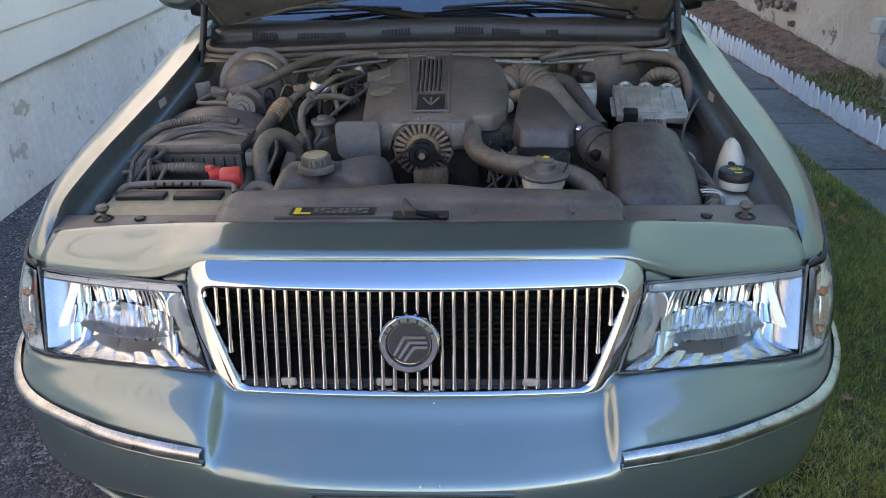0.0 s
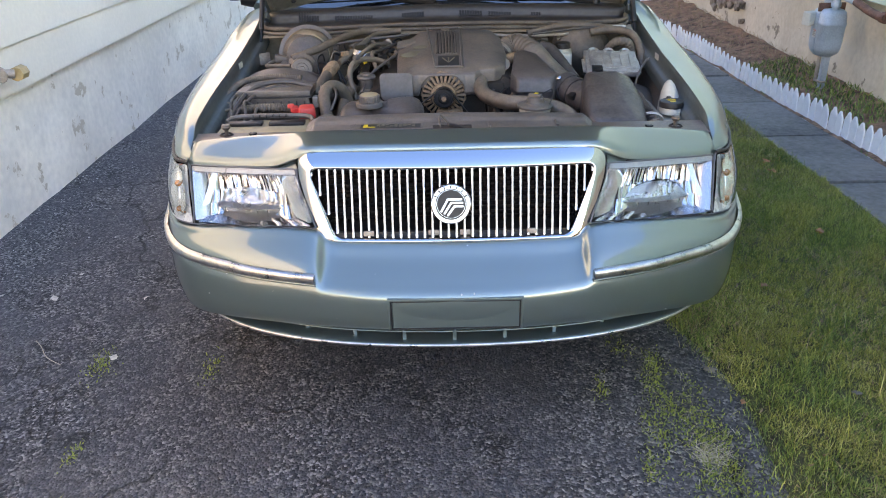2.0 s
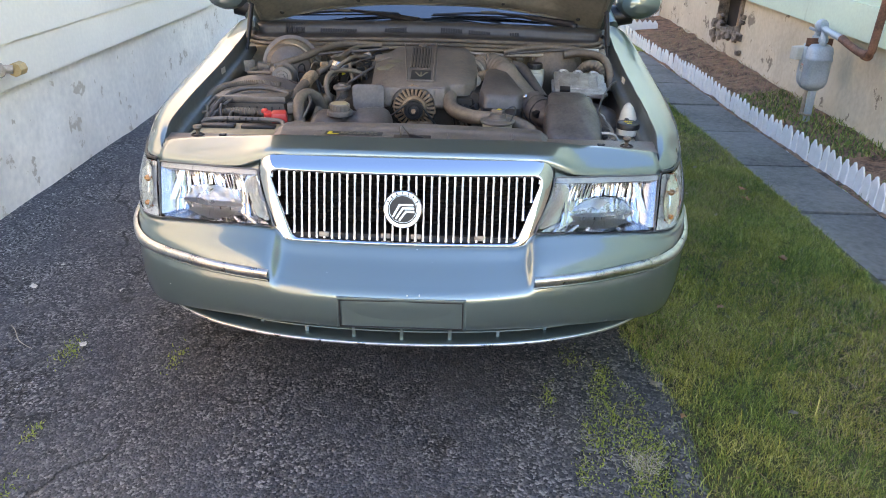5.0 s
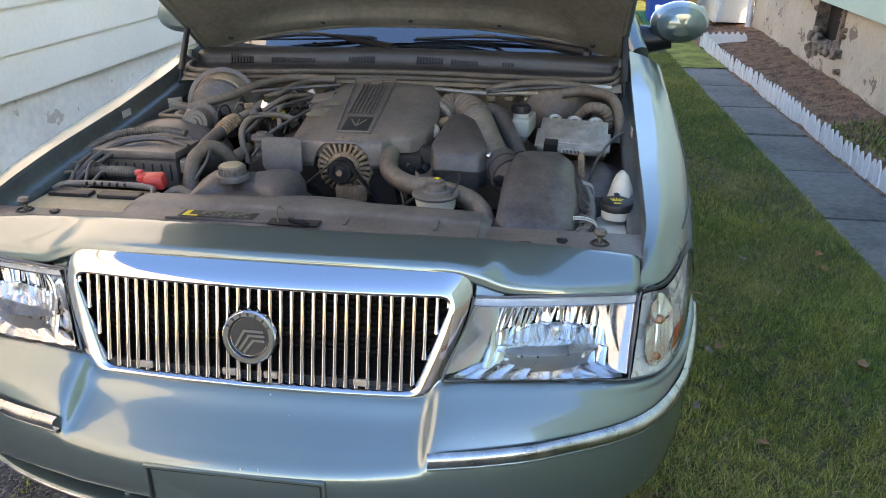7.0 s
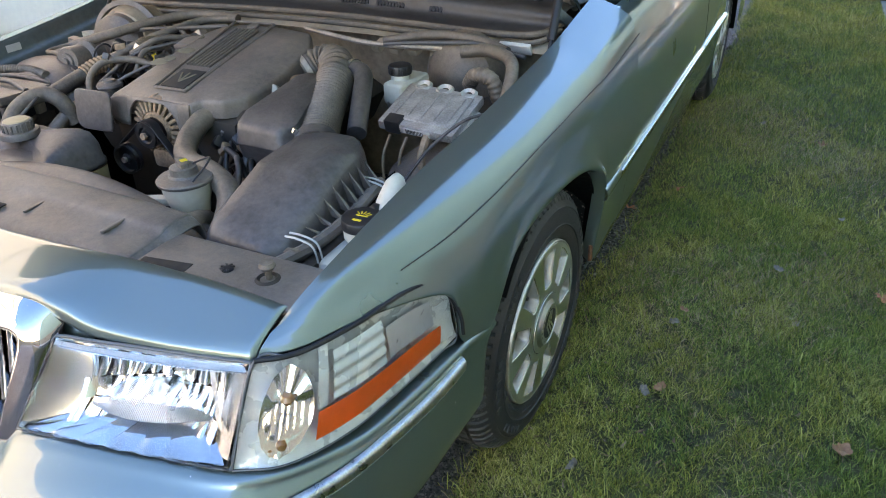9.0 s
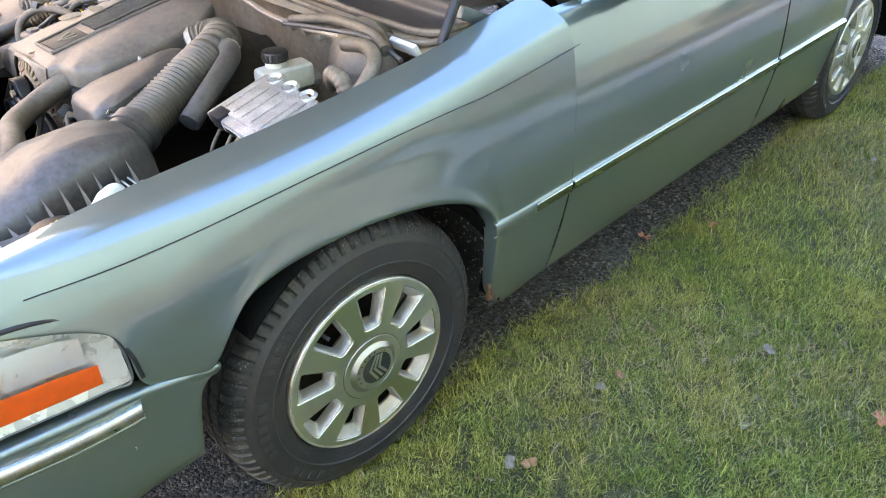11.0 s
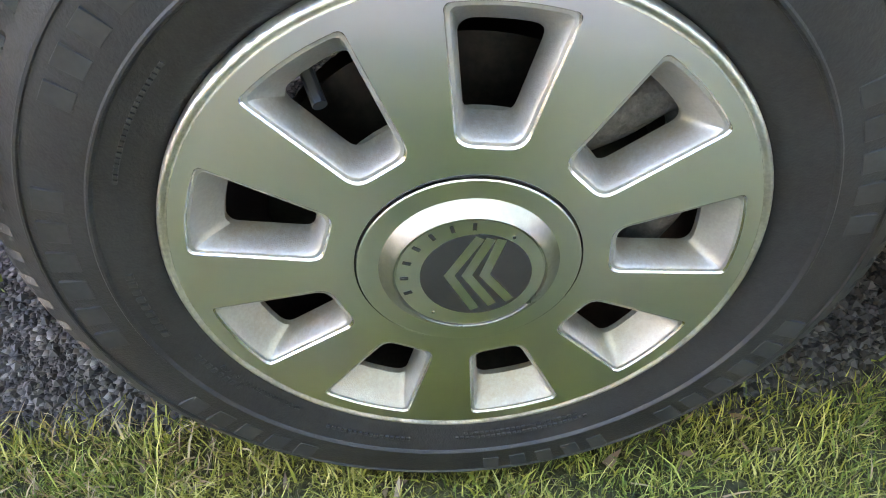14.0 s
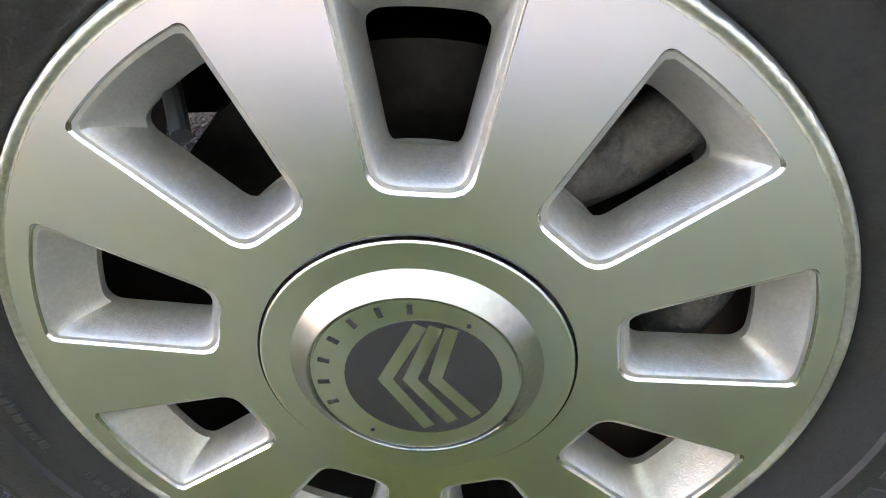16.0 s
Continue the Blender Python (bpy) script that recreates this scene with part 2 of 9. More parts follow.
alu_face = machined()
lip_alu = mat("scuffed_lip", (0.66, 0.64, 0.58), 0.36, 0.9, 0.2, 26, 300, bump=0.25, bump_scale=120, rough_var=0.14)
alu_silver = mat("silver_wheel_paint", (0.44, 0.44, 0.425), 0.38, 0.6, 0.12, 30, 400, bump=0.12, bump_scale=900, dust=(0.30, 0.20, 0.11), dust_amount=0.55, dust_scale=24)
alu_polish = mat("polished_aluminium", (0.62, 0.62, 0.6), 0.24, 1.0, 0.05, 20, 200)
cone_alu = mat("brushed_cone", (0.50, 0.50, 0.49), 0.30, 1.0, 0.10, 40, 300)
badge_dark = mat("badge_grey", (0.03, 0.03, 0.028), 0.55, 0.1, 0.15, 40, 300)
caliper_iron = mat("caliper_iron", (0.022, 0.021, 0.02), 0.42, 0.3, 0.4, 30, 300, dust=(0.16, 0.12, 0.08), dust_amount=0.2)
caliper_dust = mat("dusty_caliper", (0.055, 0.052, 0.048), 0.6, 0.1, 0.5, 60, 400, dust=(0.30, 0.27, 0.23), dust_amount=0.4, dust_scale=60, bump=0.3, bump_scale=200)
# iron darkened so its colour holds the shade inside the wheel
brake_iron_shaded = mat("brake_iron_shaded", (0.020, 0.016, 0.013), 0.42, 0.7, 0.4, 26, 200)


def asphalt_mat():
    m = mat("asphalt", (0.062, 0.061, 0.066), 0.8, 0, 0.4, 1.3, 25)
    n, link, p = nodes_of(m)
    co = n.new("ShaderNodeTexCoord")
    ramp = [q for q in n if q.type == "VALTORGB"][0]
    # aggregate: pale stones in dark binder
    vo = n.new("ShaderNodeTexVoronoi")
    vo.inputs["Scale"].default_value = 118
    link(co.outputs["Object"], vo.inputs["Vector"])
    hue = n.new("ShaderNodeValToRGB")
    e = hue.color_ramp.elements
    e[0].position, e[0].color = 0.16, (0.018, 0.018, 0.020, 1)
    e[1].position, e[1].color = 0.98, (0.30, 0.28, 0.26, 1)
    e.new(0.70).color = (0.112, 0.104, 0.102, 1)
    sepc = n.new("ShaderNodeSeparateColor")
    link(vo.outputs["Color"], sepc.inputs[0]), link(sepc.outputs[0], hue.inputs[0])
    wear = n.new("ShaderNodeTexNoise")
    wear.inputs["Scale"].default_value, wear.inputs["Detail"].default_value = 3.2, 9
    wear.inputs["Roughness"].default_value = 0.68
    link(co.outputs["Object"], wear.inputs["Vector"])
    wr = n.new("ShaderNodeMapRange")
    wr.inputs["From Min"].default_value, wr.inputs["From Max"].default_value = 0.46, 0.58
    wr.inputs["To Min"].default_value, wr.inputs["To Max"].default_value = 0.42, 1.0
    link(wear.outputs["Fac"], wr.inputs["Value"])
    mx = n.new("ShaderNodeMixRGB")
    link(wr.outputs[0], mx.inputs[0]), link(ramp.outputs[0], mx.inputs[1]), link(hue.outputs[0], mx.inputs[2])
    # brownish dried film in broad patches
    film = n.new("ShaderNodeTexNoise")
    film.inputs["Scale"].default_value, film.inputs["Detail"].default_value = 1.1, 6
    link(co.outputs["Object"], film.inputs["Vector"])
    fr = n.new("ShaderNodeMapRange")
    fr.inputs["From Min"].default_value, fr.inputs["From Max"].default_value = 0.5, 0.75
    fr.inputs["To Max"].default_value = 0.3
    link(film.outputs["Fac"], fr.inputs["Value"])
    m2 = n.new("ShaderNodeMixRGB")
    m2.inputs[2].default_value = (0.19, 0.168, 0.14, 1)
    link(fr.outputs[0], m2.inputs[0]), link(mx.outputs[0], m2.inputs[1])
    # cracks
    warp = n.new("ShaderNodeMixRGB")
    warp.blend_type = "ADD"
    warp.inputs[0].default_value = 0.22
    wn2 = n.new("ShaderNodeTexNoise")
    wn2.inputs["Scale"].default_value, wn2.inputs["Detail"].default_value = 7, 6
    link(co.outputs["Object"], wn2.inputs["Vector"])
    link(co.outputs["Object"], warp.inputs[1]), link(wn2.outputs["Color"], warp.inputs[2])
    cr = n.new("ShaderNodeTexVoronoi")
    cr.feature = "DISTANCE_TO_EDGE"
    cr.inputs["Scale"].default_value = 1.15
    link(warp.outputs[0], cr.inputs["Vector"])
    cm = n.new("ShaderNodeMapRange")
    cm.inputs["From Min"].default_value, cm.inputs["From Max"].default_value = 0.0, 0.012
    link(cr.outputs["Distance"], cm.inputs["Value"])
    keep = n.new("ShaderNodeMapRange")
    keep.inputs["From Min"].default_value, keep.inputs["From Max"].default_value = 0.45, 0.58
    link(film.outputs["Fac"], keep.inputs["Value"])
    mxx = n.new("ShaderNodeMath")
    mxx.operation = "MAXIMUM"
    inv = n.new("ShaderNodeMath")
    inv.operation = "SUBTRACT"
    inv.inputs[0].default_value = 1.0
    link(keep.outputs[0], inv.inputs[1])
    link(cm.outputs[0], mxx.inputs[0]), link(inv.outputs[0], mxx.inputs[1])
    # finer crazing where the drive is tired
    cz2 = n.new("ShaderNodeTexVoronoi")
    cz2.feature = "DISTANCE_TO_EDGE"
    cz2.inputs["Scale"].default_value = 6.5
    warp2 = n.new("ShaderNodeMixRGB")
    warp2.blend_type = "ADD"
    warp2.inputs[0].default_value = 0.09
    wn3 = n.new("ShaderNodeTexNoise")
    wn3.inputs["Scale"].default_value, wn3.inputs["Detail"].default_value = 22, 4
    link(co.outputs["Object"], wn3.inputs["Vector"])
    link(co.outputs["Object"], warp2.inputs[1]), link(wn3.outputs["Color"], warp2.inputs[2]), link(warp2.outputs[0], cz2.inputs["Vector"])
    c2 = n.new("ShaderNodeMapRange")
    c2.inputs["From Min"].default_value, c2.inputs["From Max"].default_value = 0.0, 0.035
    link(cz2.outputs["Distance"], c2.inputs["Value"])
    where = n.new("ShaderNodeTexNoise")
    where.inputs["Scale"].default_value, where.inputs["Detail"].default_value = 1.6, 3
    link(co.outputs["Object"], where.inputs["Vector"])
    wh = n.new("ShaderNodeMapRange")
    wh.inputs["From Min"].default_value, wh.inputs["From Max"].default_value = 0.60, 0.50
    link(where.outputs["Fac"], wh.inputs["Value"])
    c3 = n.new("ShaderNodeMath")
    c3.operation = "MAXIMUM"
    link(c2.outputs[0], c3.inputs[0]), link(wh.outputs[0], c3.inputs[1])
    c4 = n.new("ShaderNodeMath")
    c4.operation = "MULTIPLY"
    link(mxx.outputs[0], c4.inputs[0]), link(c3.outputs[0], c4.inputs[1])
    mxx = c4
    m3 = n.new("ShaderNodeMixRGB")
    m3.inputs[1].default_value = (0.012, 0.011, 0.01, 1)
    link(mxx.outputs[0], m3.inputs[0]), link(m2.outputs[0], m3.inputs[2])
    link(m3.outputs[0], p.inputs["Base Color"])
    hgt = n.new("ShaderNodeMath")
    hgt.operation = "MULTIPLY_ADD"
    hgt.inputs[1].default_value = -0.7
    link(vo.outputs["Distance"], hgt.inputs[0]), link(mxx.outputs[0], hgt.inputs[2])
    bb = n.new("ShaderNodeBump")
    bb.inputs["Strength"].default_value, bb.inputs["Distance"].default_value = 1.0, 0.010
    link(hgt.outputs[0], bb.inputs["Height"]), link(bb.outputs[0], p.inputs["Normal"])
    return m


def render_wall_mat(name, base, shade, patch):
    """Old painted render: uneven coats, flaked spots that show the ground coat, rough trowelled relief."""
    m = mat(name, base, 0.75, 0, 0.14, 1.6, 22, bump=0.7, bump_scale=18)
    n, link, p = nodes_of(m)
    co = n.new("ShaderNodeTexCoord")
    ramp = [q for q in n if q.type == "VALTORGB"][0]
    f = n.new("ShaderNodeTexNoise")
    f.inputs["Scale"].default_value, f.inputs["Detail"].default_value = 5.5, 10
    f.inputs["Roughness"].default_value = 0.66
    link(co.outputs["Object"], f.inputs["Vector"])
    r = n.new("ShaderNodeMapRange")
    r.inputs["From Min"].default_value, r.inputs["From Max"].default_value = 0.60, 0.625
    link(f.outputs["Fac"], r.inputs["Value"])
    g = n.new("ShaderNodeTexNoise")
    g.inputs["Scale"].default_value, g.inputs["Detail"].default_value = 0.9, 5
    link(co.outputs["Object"], g.inputs["Vector"])
    gr = n.new("ShaderNodeMapRange")
    gr.inputs["From Min"].default_value, gr.inputs["From Max"].default_value = 0.4, 0.7
    gr.inputs["To Max"].default_value = 0.6
    link(g.outputs["Fac"], gr.inputs["Value"])
    m1 = n.new("ShaderNodeMixRGB")
    m1.inputs[2].default_value = (*shade, 1)
    link(gr.outputs[0], m1.inputs[0]), link(ramp.outputs[0], m1.inputs[1])
    m2 = n.new("ShaderNodeMixRGB")
    m2.inputs[2].default_value = (*patch, 1)
    link(r.outputs[0], m2.inputs[0]), link(m1.outputs[0], m2.inputs[1])
    link(m2.outputs[0], p.inputs["Base Color"])
    return m


asphalt = asphalt_mat()
wall_white = render_wall_mat("white_painted_render", (0.88, 0.81, 0.69), (0.80, 0.73, 0.61), (0.60, 0.51, 0.38))
wall_cream = render_wall_mat("cream_painted_render", (0.58, 0.50, 0.37), (0.48, 0.41, 0.30), (0.22, 0.18, 0.13))
siding_cream = mat("cream_siding", (0.88, 0.80, 0.66), 0.5, 0, 0.05, 1.2, 40)
siding_green = mat("pale_green_siding", (0.5, 0.62, 0.47), 0.5, 0, 0.07, 1.2, 40)
fence_white = mat("white_fence_plastic", (0.8, 0.8, 0.78), 0.5, 0, 0.08, 14, 120, dust=(0.45, 0.4, 0.33), dust_amount=0.25)
slate = mat("grey_paving", (0.116, 0.111, 0.103), 0.85, 0, 0.5, 1.7, 30, bump=0.5, bump_scale=70, dust=(0.21, 0.185, 0.15), dust_amount=0.4, dust_scale=2.6)
soil = mat("bare_soil", (0.20, 0.105, 0.06), 0.95, 0, 0.75, 11, 70, bump=1.0, bump_scale=45)
turf = mat("turf_ground", (0.060, 0.056, 0.024), 0.95, 0, 0.5, 2.5, 60, bump=1.0, bump_scale=80)
moss_turf = mat("mossy_turf", (0.20, 0.21, 0.035), 0.95, 0, 0.5, 5, 60, bump=1.0, bump_scale=60)


def leafy(name, a, b, c, rough=0.6):
    """Blade colours that differ from blade to blade and in broad patches."""
    m = bpy.data.materials.new(name)
    m.use_nodes = True
    n, link, p = nodes_of(m)
    g = n.new("ShaderNodeNewGeometry")
    r = n.new("ShaderNodeValToRGB")
    e = r.color_ramp.elements
    e[0].color, e[1].color = (*a, 1), (*c, 1)
    e[0].position, e[1].position = 0.05, 1.0
    e.new(0.6).color = (*b, 1)
    co, ns = n.new("ShaderNodeTexCoord"), n.new("ShaderNodeTexNoise")
    ns.inputs["Scale"].default_value, ns.inputs["Detail"].default_value = 1.7, 5
    link(co.outputs["Object"], ns.inputs["Vector"])
    mm = n.new("ShaderNodeMath")
    mm.operation = "MULTIPLY_ADD"
    mm.inputs[1].default_value = 0.8
    k = n.new("ShaderNodeMapRange")
    k.inputs["From Min"].default_value, k.inputs["From Max"].default_value = 0.35, 0.7
    k.inputs["To Max"].default_value = 0.22
    link(ns.outputs["Fac"], k.inputs["Value"])
    link(g.outputs["Random Per Island"], mm.inputs[0]), link(k.outputs[0], mm.inputs[2]), link(mm.outputs[0], r.inputs[0])
    link(r.outputs[0], p.inputs["Base Color"])
    p.inputs["Roughness"].default_value = rough
    p.inputs["Subsurface Weight"].default_value = 0.0
    return m


grass_mat = leafy("grass_blades", (0.024, 0.055, 0.009), (0.160, 0.228, 0.030), (0.47, 0.47, 0.13))
grass_dry = leafy("yellowing_grass", (0.048, 0.074, 0.011), (0.31, 0.305, 0.045), (0.60, 0.52, 0.19))
moss_mat = leafy("moss", (0.12, 0.16, 0.02), (0.22, 0.26, 0.035), (0.30, 0.29, 0.07))
leaf_brown = mat("dry_leaf_brown", (0.27, 0.13, 0.065), 0.7, 0, 0.3, 20, 120)
leaf_red = mat("dry_leaf_red", (0.38, 0.13, 0.07), 0.7, 0, 0.3, 20, 120)
leaf_bleached = mat("dry_leaf_bleached", (0.50, 0.45, 0.38), 0.7, 0, 0.25, 20, 120)
leaf_pale = mat("dry_leaf_pale", (0.17, 0.14, 0.11), 0.7, 0, 0.3, 20, 120)

# ---------- mesh helpers ----------


def link_mesh(name, verts, faces, material, parent=None, label="", smooth=True):
    me = bpy.data.meshes.new(name)
    me.from_pydata([tuple(v) for v in verts], [], faces)
    if smooth:
        me.polygons.foreach_set("use_smooth", [True] * len(me.polygons))
    me.materials.append(material)
    ob = new(name, me)
    if parent is not None:
        hang(ob, parent)
    if label:
        ob["label"] = label
    return ob


def hang(ob, parent):
    """Puts ob, modelled in world metres, under parent without moving it."""
    ob.parent = parent
    m, q = Matrix.Identity(4), parent
    while q is not None:
        m = q.matrix_basis @ m if q.parent is None else q.matrix_parent_inverse @ q.matrix_basis @ m
        q = q.parent
    ob.matrix_parent_inverse = m.inverted()


def part(name, bm, material, parent=None, label="", smooth=30):
    me = bpy.data.meshes.new(name)
    bmesh.ops.recalc_face_normals(bm, faces=bm.faces)
    if smooth:
        lim = radians(smooth)
        for f in bm.faces:
            f.smooth = True
        for e in bm.edges:
            if len(e.link_faces) == 2 and e.calc_face_angle(0) > lim:
                e.smooth = False
    bm.to_mesh(me)
    bm.free()
    me.materials.append(material)
    ob = new(name, me)
    if parent is not None:
        hang(ob, parent)
    if label:
        ob["label"] = label
    return ob


def thing(name, at, label, category, group="", kind=""):
    ob = new(name)
    ob.empty_display_size = 0.1
    ob.location = at
    ob.matrix_basis = Matrix.Translation(at)
    return tagged(ob, label, category, group, kind)


def box(size, at=(0, 0, 0), turn=(0, 0, 0), bevel=0.004, seg=2, bm=None, taper=1.0):
    """A rounded box, its top face scaled by taper."""
    b2 = bmesh.new()
    bmesh.ops.create_cube(b2, size=1)
    for v in b2.verts:
        k = taper if v.co.z > 0 else 1.0
        v.co = Vector((v.co.x * size[0] * k, v.co.y * size[1] * k, v.co.z * size[2]))
    if bevel:
        bmesh.ops.bevel(b2, geom=b2.edges[:], offset=bevel, segments=seg, affect="EDGES", profile=0.6)
    bmesh.ops.transform(b2, matrix=pose(*at, *turn), verts=b2.verts)
    return join_bm(bm, b2)


def join_bm(bm, extra):
    if bm is None:
        return extra
    me = bpy.data.meshes.new("tmp")
    extra.to_mesh(me)
    extra.free()
    bm.from_mesh(me)
    bpy.data.meshes.remove(me)
    return bm


def crom(p, u):
    """Catmull-Rom through the points p at u in 0..len-1."""
    n = len(p)
    i = min(int(u), n - 2)
    f = u - i
    a, b, c, d = (np.asarray(p[max(i - 1, 0)], float), np.asarray(p[i], float), np.asarray(p[i + 1], float), np.asarray(p[min(i + 2, n - 1)], float))
    if i == 0:
        a = 2 * b - c
    if i + 2 > n - 1:
        d = 2 * c - b
    return b + 0.5 * f * (c - a + f * (2 * a - 5 * b + 4 * c - d + f * (3 * (b - c) + d - a)))


def curve(p, n):
    return [crom(p, (len(p) - 1) * k / (n - 1)) for k in range(n)]


def net(rows, nu, nv):
    """A smooth patch through rows of control points: verts and faces."""
    cols = [curve(r, nu) for r in rows]
    grid = [curve([c[i] for c in cols], nv) for i in range(nu)]
    verts = [tuple(grid[i][j]) for i in range(nu) for j in range(nv)]
    faces = [(i * nv + j, (i + 1) * nv + j, (i + 1) * nv + j + 1, i * nv + j + 1) for i in range(nu - 1) for j in range(nv - 1)]
    return verts, faces


def sheet(name, rows, nu, nv, material, parent, label="", thick=0.0, flip=False):
    """A panel from a smooth patch; flip mirrors it to the other side of the car."""
    v, f = net(rows, nu, nv)
    if flip:
        v = [(-a, b, c) for a, b, c in v]
    ob = link_mesh(name, v, f, material, parent, label)
    if thick:
        s = ob.modifiers.new("thickness", "SOLIDIFY")
        s.thickness, s.offset = thick, 0
    return ob


def full(half):
    """The whole row from its half: first point on the centre line."""
    return [(-a, b, c) for a, b, c in half[:0:-1]] + list(half)


def tube(pts, r, n=14, steps=6, ribs=0, rib=0.0, cap=True, bm=None, ends=None):
    """A round hose through the points; ribs: corrugations along it; ends: radius at each point instead of r."""
    m = (len(pts) - 1) * steps + 1 if not ribs else max((len(pts) - 1) * steps + 1, ribs * 6)
    line = curve(pts, m)
    rads = [float(x[0]) for x in curve([(e,) for e in ends], m)] if ends else [r] * m
    bm = bm or bmesh.new()
    side = None
    rings = []
    for k in range(m):
        t = Vector(line[min(k + 1, m - 1)] - line[max(k - 1, 0)]).normalized()
        if side is None:
            side = t.orthogonal().normalized()
        side = (side - t * side.dot(t)).normalized()
        up = t.cross(side)
        rr = rads[k] + (rib * math.sin(2 * math.pi * ribs * k / (m - 1)) if ribs else 0)
        rings.append([bm.verts.new(Vector(line[k]) + rr * (math.cos(2 * math.pi * j / n) * side + math.sin(2 * math.pi * j / n) * up)) for j in range(n)])
    for a, b in zip(rings, rings[1:]):
        for j in range(n):
            bm.faces.new((a[j], a[(j + 1) % n], b[(j + 1) % n], b[j]))
    if cap:
        bm.faces.new(rings[0][::-1])
        bm.faces.new(rings[-1])
    return bm


def lathe(profile, n=32, m=None, bm=None, close=False):
    """Turns a profile of (r, h) round the z axis; m places it."""
    bm2 = bmesh.new()
    rings = []
    for r, h in profile:
        if r < 1e-6:
            rings.append([bm2.verts.new((0, 0, h))])
        else:
            rings.append([bm2.verts.new((r * math.cos(2 * math.pi * j / n), r * math.sin(2 * math.pi * j / n), h)) for j in range(n)])
    for a, b in zip(rings, rings[1:]):
        for j in range(n):
            k = (j + 1) % n
            if len(a) == 1 and len(b) > 1:
                bm2.faces.new((a[0], b[j], b[k]))
            elif len(b) == 1 and len(a) > 1:
                bm2.faces.new((a[j], a[k], b[0]))
            elif len(a) > 1:
                bm2.faces.new((a[j], a[k], b[k], b[j]))
    if m is not None:
        bmesh.ops.transform(bm2, matrix=m, verts=bm2.verts)
    return join_bm(bm, bm2)


def plate(outline, depth, m=None, bevel=0.0, seg=2, bm=None):
    """A flat shape (x, y) given thickness along z."""
    b2 = bmesh.new()
    vs = [b2.verts.new((a, b, 0)) for a, b in outline]
    f = b2.faces.new(vs)
    got = bmesh.ops.extrude_face_region(b2, geom=[f])
    tops = [g for g in got["geom"] if isinstance(g, bmesh.types.BMVert)]
    for v in tops:
        v.co.z += depth
    if bevel:
        ring = [e for e in b2.edges if all(v in tops for v in e.verts)]
        bmesh.ops.bevel(b2, geom=ring, offset=bevel, segments=seg, affect="EDGES", profile=0.6)
    if m is not None:
        bmesh.ops.transform(b2, matrix=m, verts=b2.verts)
    return join_bm(bm, b2)


def rounded(pts, r, n=5):
    """A polygon with its corners rounded by r (or one radius a corner)."""
    out = []
    c = len(pts)
    for i in range(c):
        p, a, b = Vector(pts[i]), Vector(pts[i - 1]), Vector(pts[(i + 1) % c])
        rad = r[i] if isinstance(r, (list, tuple)) else r
        u, w = (a - p).normalized(), (b - p).normalized()
        ang = u.angle(w)
        d = min(rad / math.tan(ang / 2), (a - p).length * 0.49, (b - p).length * 0.49)
        s, e = p + u * d, p + w * d
        for k in range(n + 1):
            t = k / n
            out.append(tuple(s * (1 - t) ** 2 + p * 2 * t * (1 - t) + e * t * t))
    return out


def ngon(r, n, at=(0, 0), start=0.0):
    return [(at[0] + r * math.cos(start + 2 * math.pi * k / n), at[1] + r * math.sin(start + 2 * math.pi * k / n)) for k in range(n)]

# ---------- the place: ground, drive, lawn, walls ----------
WALL_L, WALL_R = -2.22, 3.0


def edge_drive(y):
    """x of the ragged edge between asphalt and lawn."""
    return 0.872 + 0.022 * math.sin(y * 2.3) + 0.016 * math.sin(y * 6.1 + 1) + 0.035 * max(0.0, min(1.0, (1.6 - y) / 0.5)) + max(0.0, 0.15 - 0.45 * y) * 0.35


def ground_grid(name, x0, x1, y0, y1, nx, ny, height, material, label, kind="structure", category="ground"):
    verts, faces = [], []
    for i in range(nx + 1):
        for j in range(ny + 1):
            y = y0 + (y1 - y0) * j / ny
            a = x0(y) if callable(x0) else x0
            b = x1(y) if callable(x1) else x1
            x = a + (b - a) * i / nx
            verts.append((x, y, height(x, y, i / nx)))
    for i in range(nx):
        for j in range(ny):
            k = i * (ny + 1) + j
            faces.append((k, k + ny + 1, k + ny + 2, k + 1))
    ob = link_mesh(name, verts, faces, material)
    return tagged(ob, label, category, kind=kind)


ground = link_mesh("ground", [(-400, -400, -0.06), (400, -400, -0.06), (400, 400, -0.06), (-400, 400, -0.06)], [(0, 1, 2, 3)], turf)
tagged(ground, "flat grassy ground reaching the horizon", "ground", kind="structure")

ground_grid("drive", WALL_L - 0.1, lambda y: edge_drive(y) + 0.06, -9, 14, 60, 220,
            lambda x, y, f: 0.006 * noise.noise((x * 0.8, y * 0.8, 0)) - (0.035 if f > 0.985 else 0.0), asphalt,
            "worn black asphalt driveway with cracks and pale aggregate", category="driveway")


def walk_l(y):
    return 2.21 - 0.05 * y


def walk_r(y):
    return 2.68 - 0.055 * y


def lawn_height(x, y, f):
    return 0.004 + 0.022 * min(1, f * 8) * min(1, (1 - f) * 20 + 0.5) + 0.012 * noise.noise((x * 1.5, y * 1.5, 3))


ground_grid("lawn", edge_drive, walk_l, -9, 14, 24, 160, lawn_height, turf,
            "strip of short green lawn between the drive and the paving", category="lawn")
ground_grid("flower_bed", lambda y: walk_r(y) + 0.0, WALL_R + 0.05, -9, 12, 16, 160,
            lambda x, y, f: 0.005 + 0.11 * f + 0.03 * noise.noise((x * 4, y * 4, 7)), soil,
            "raised bed of bare brown soil along the wall", category="flower bed")

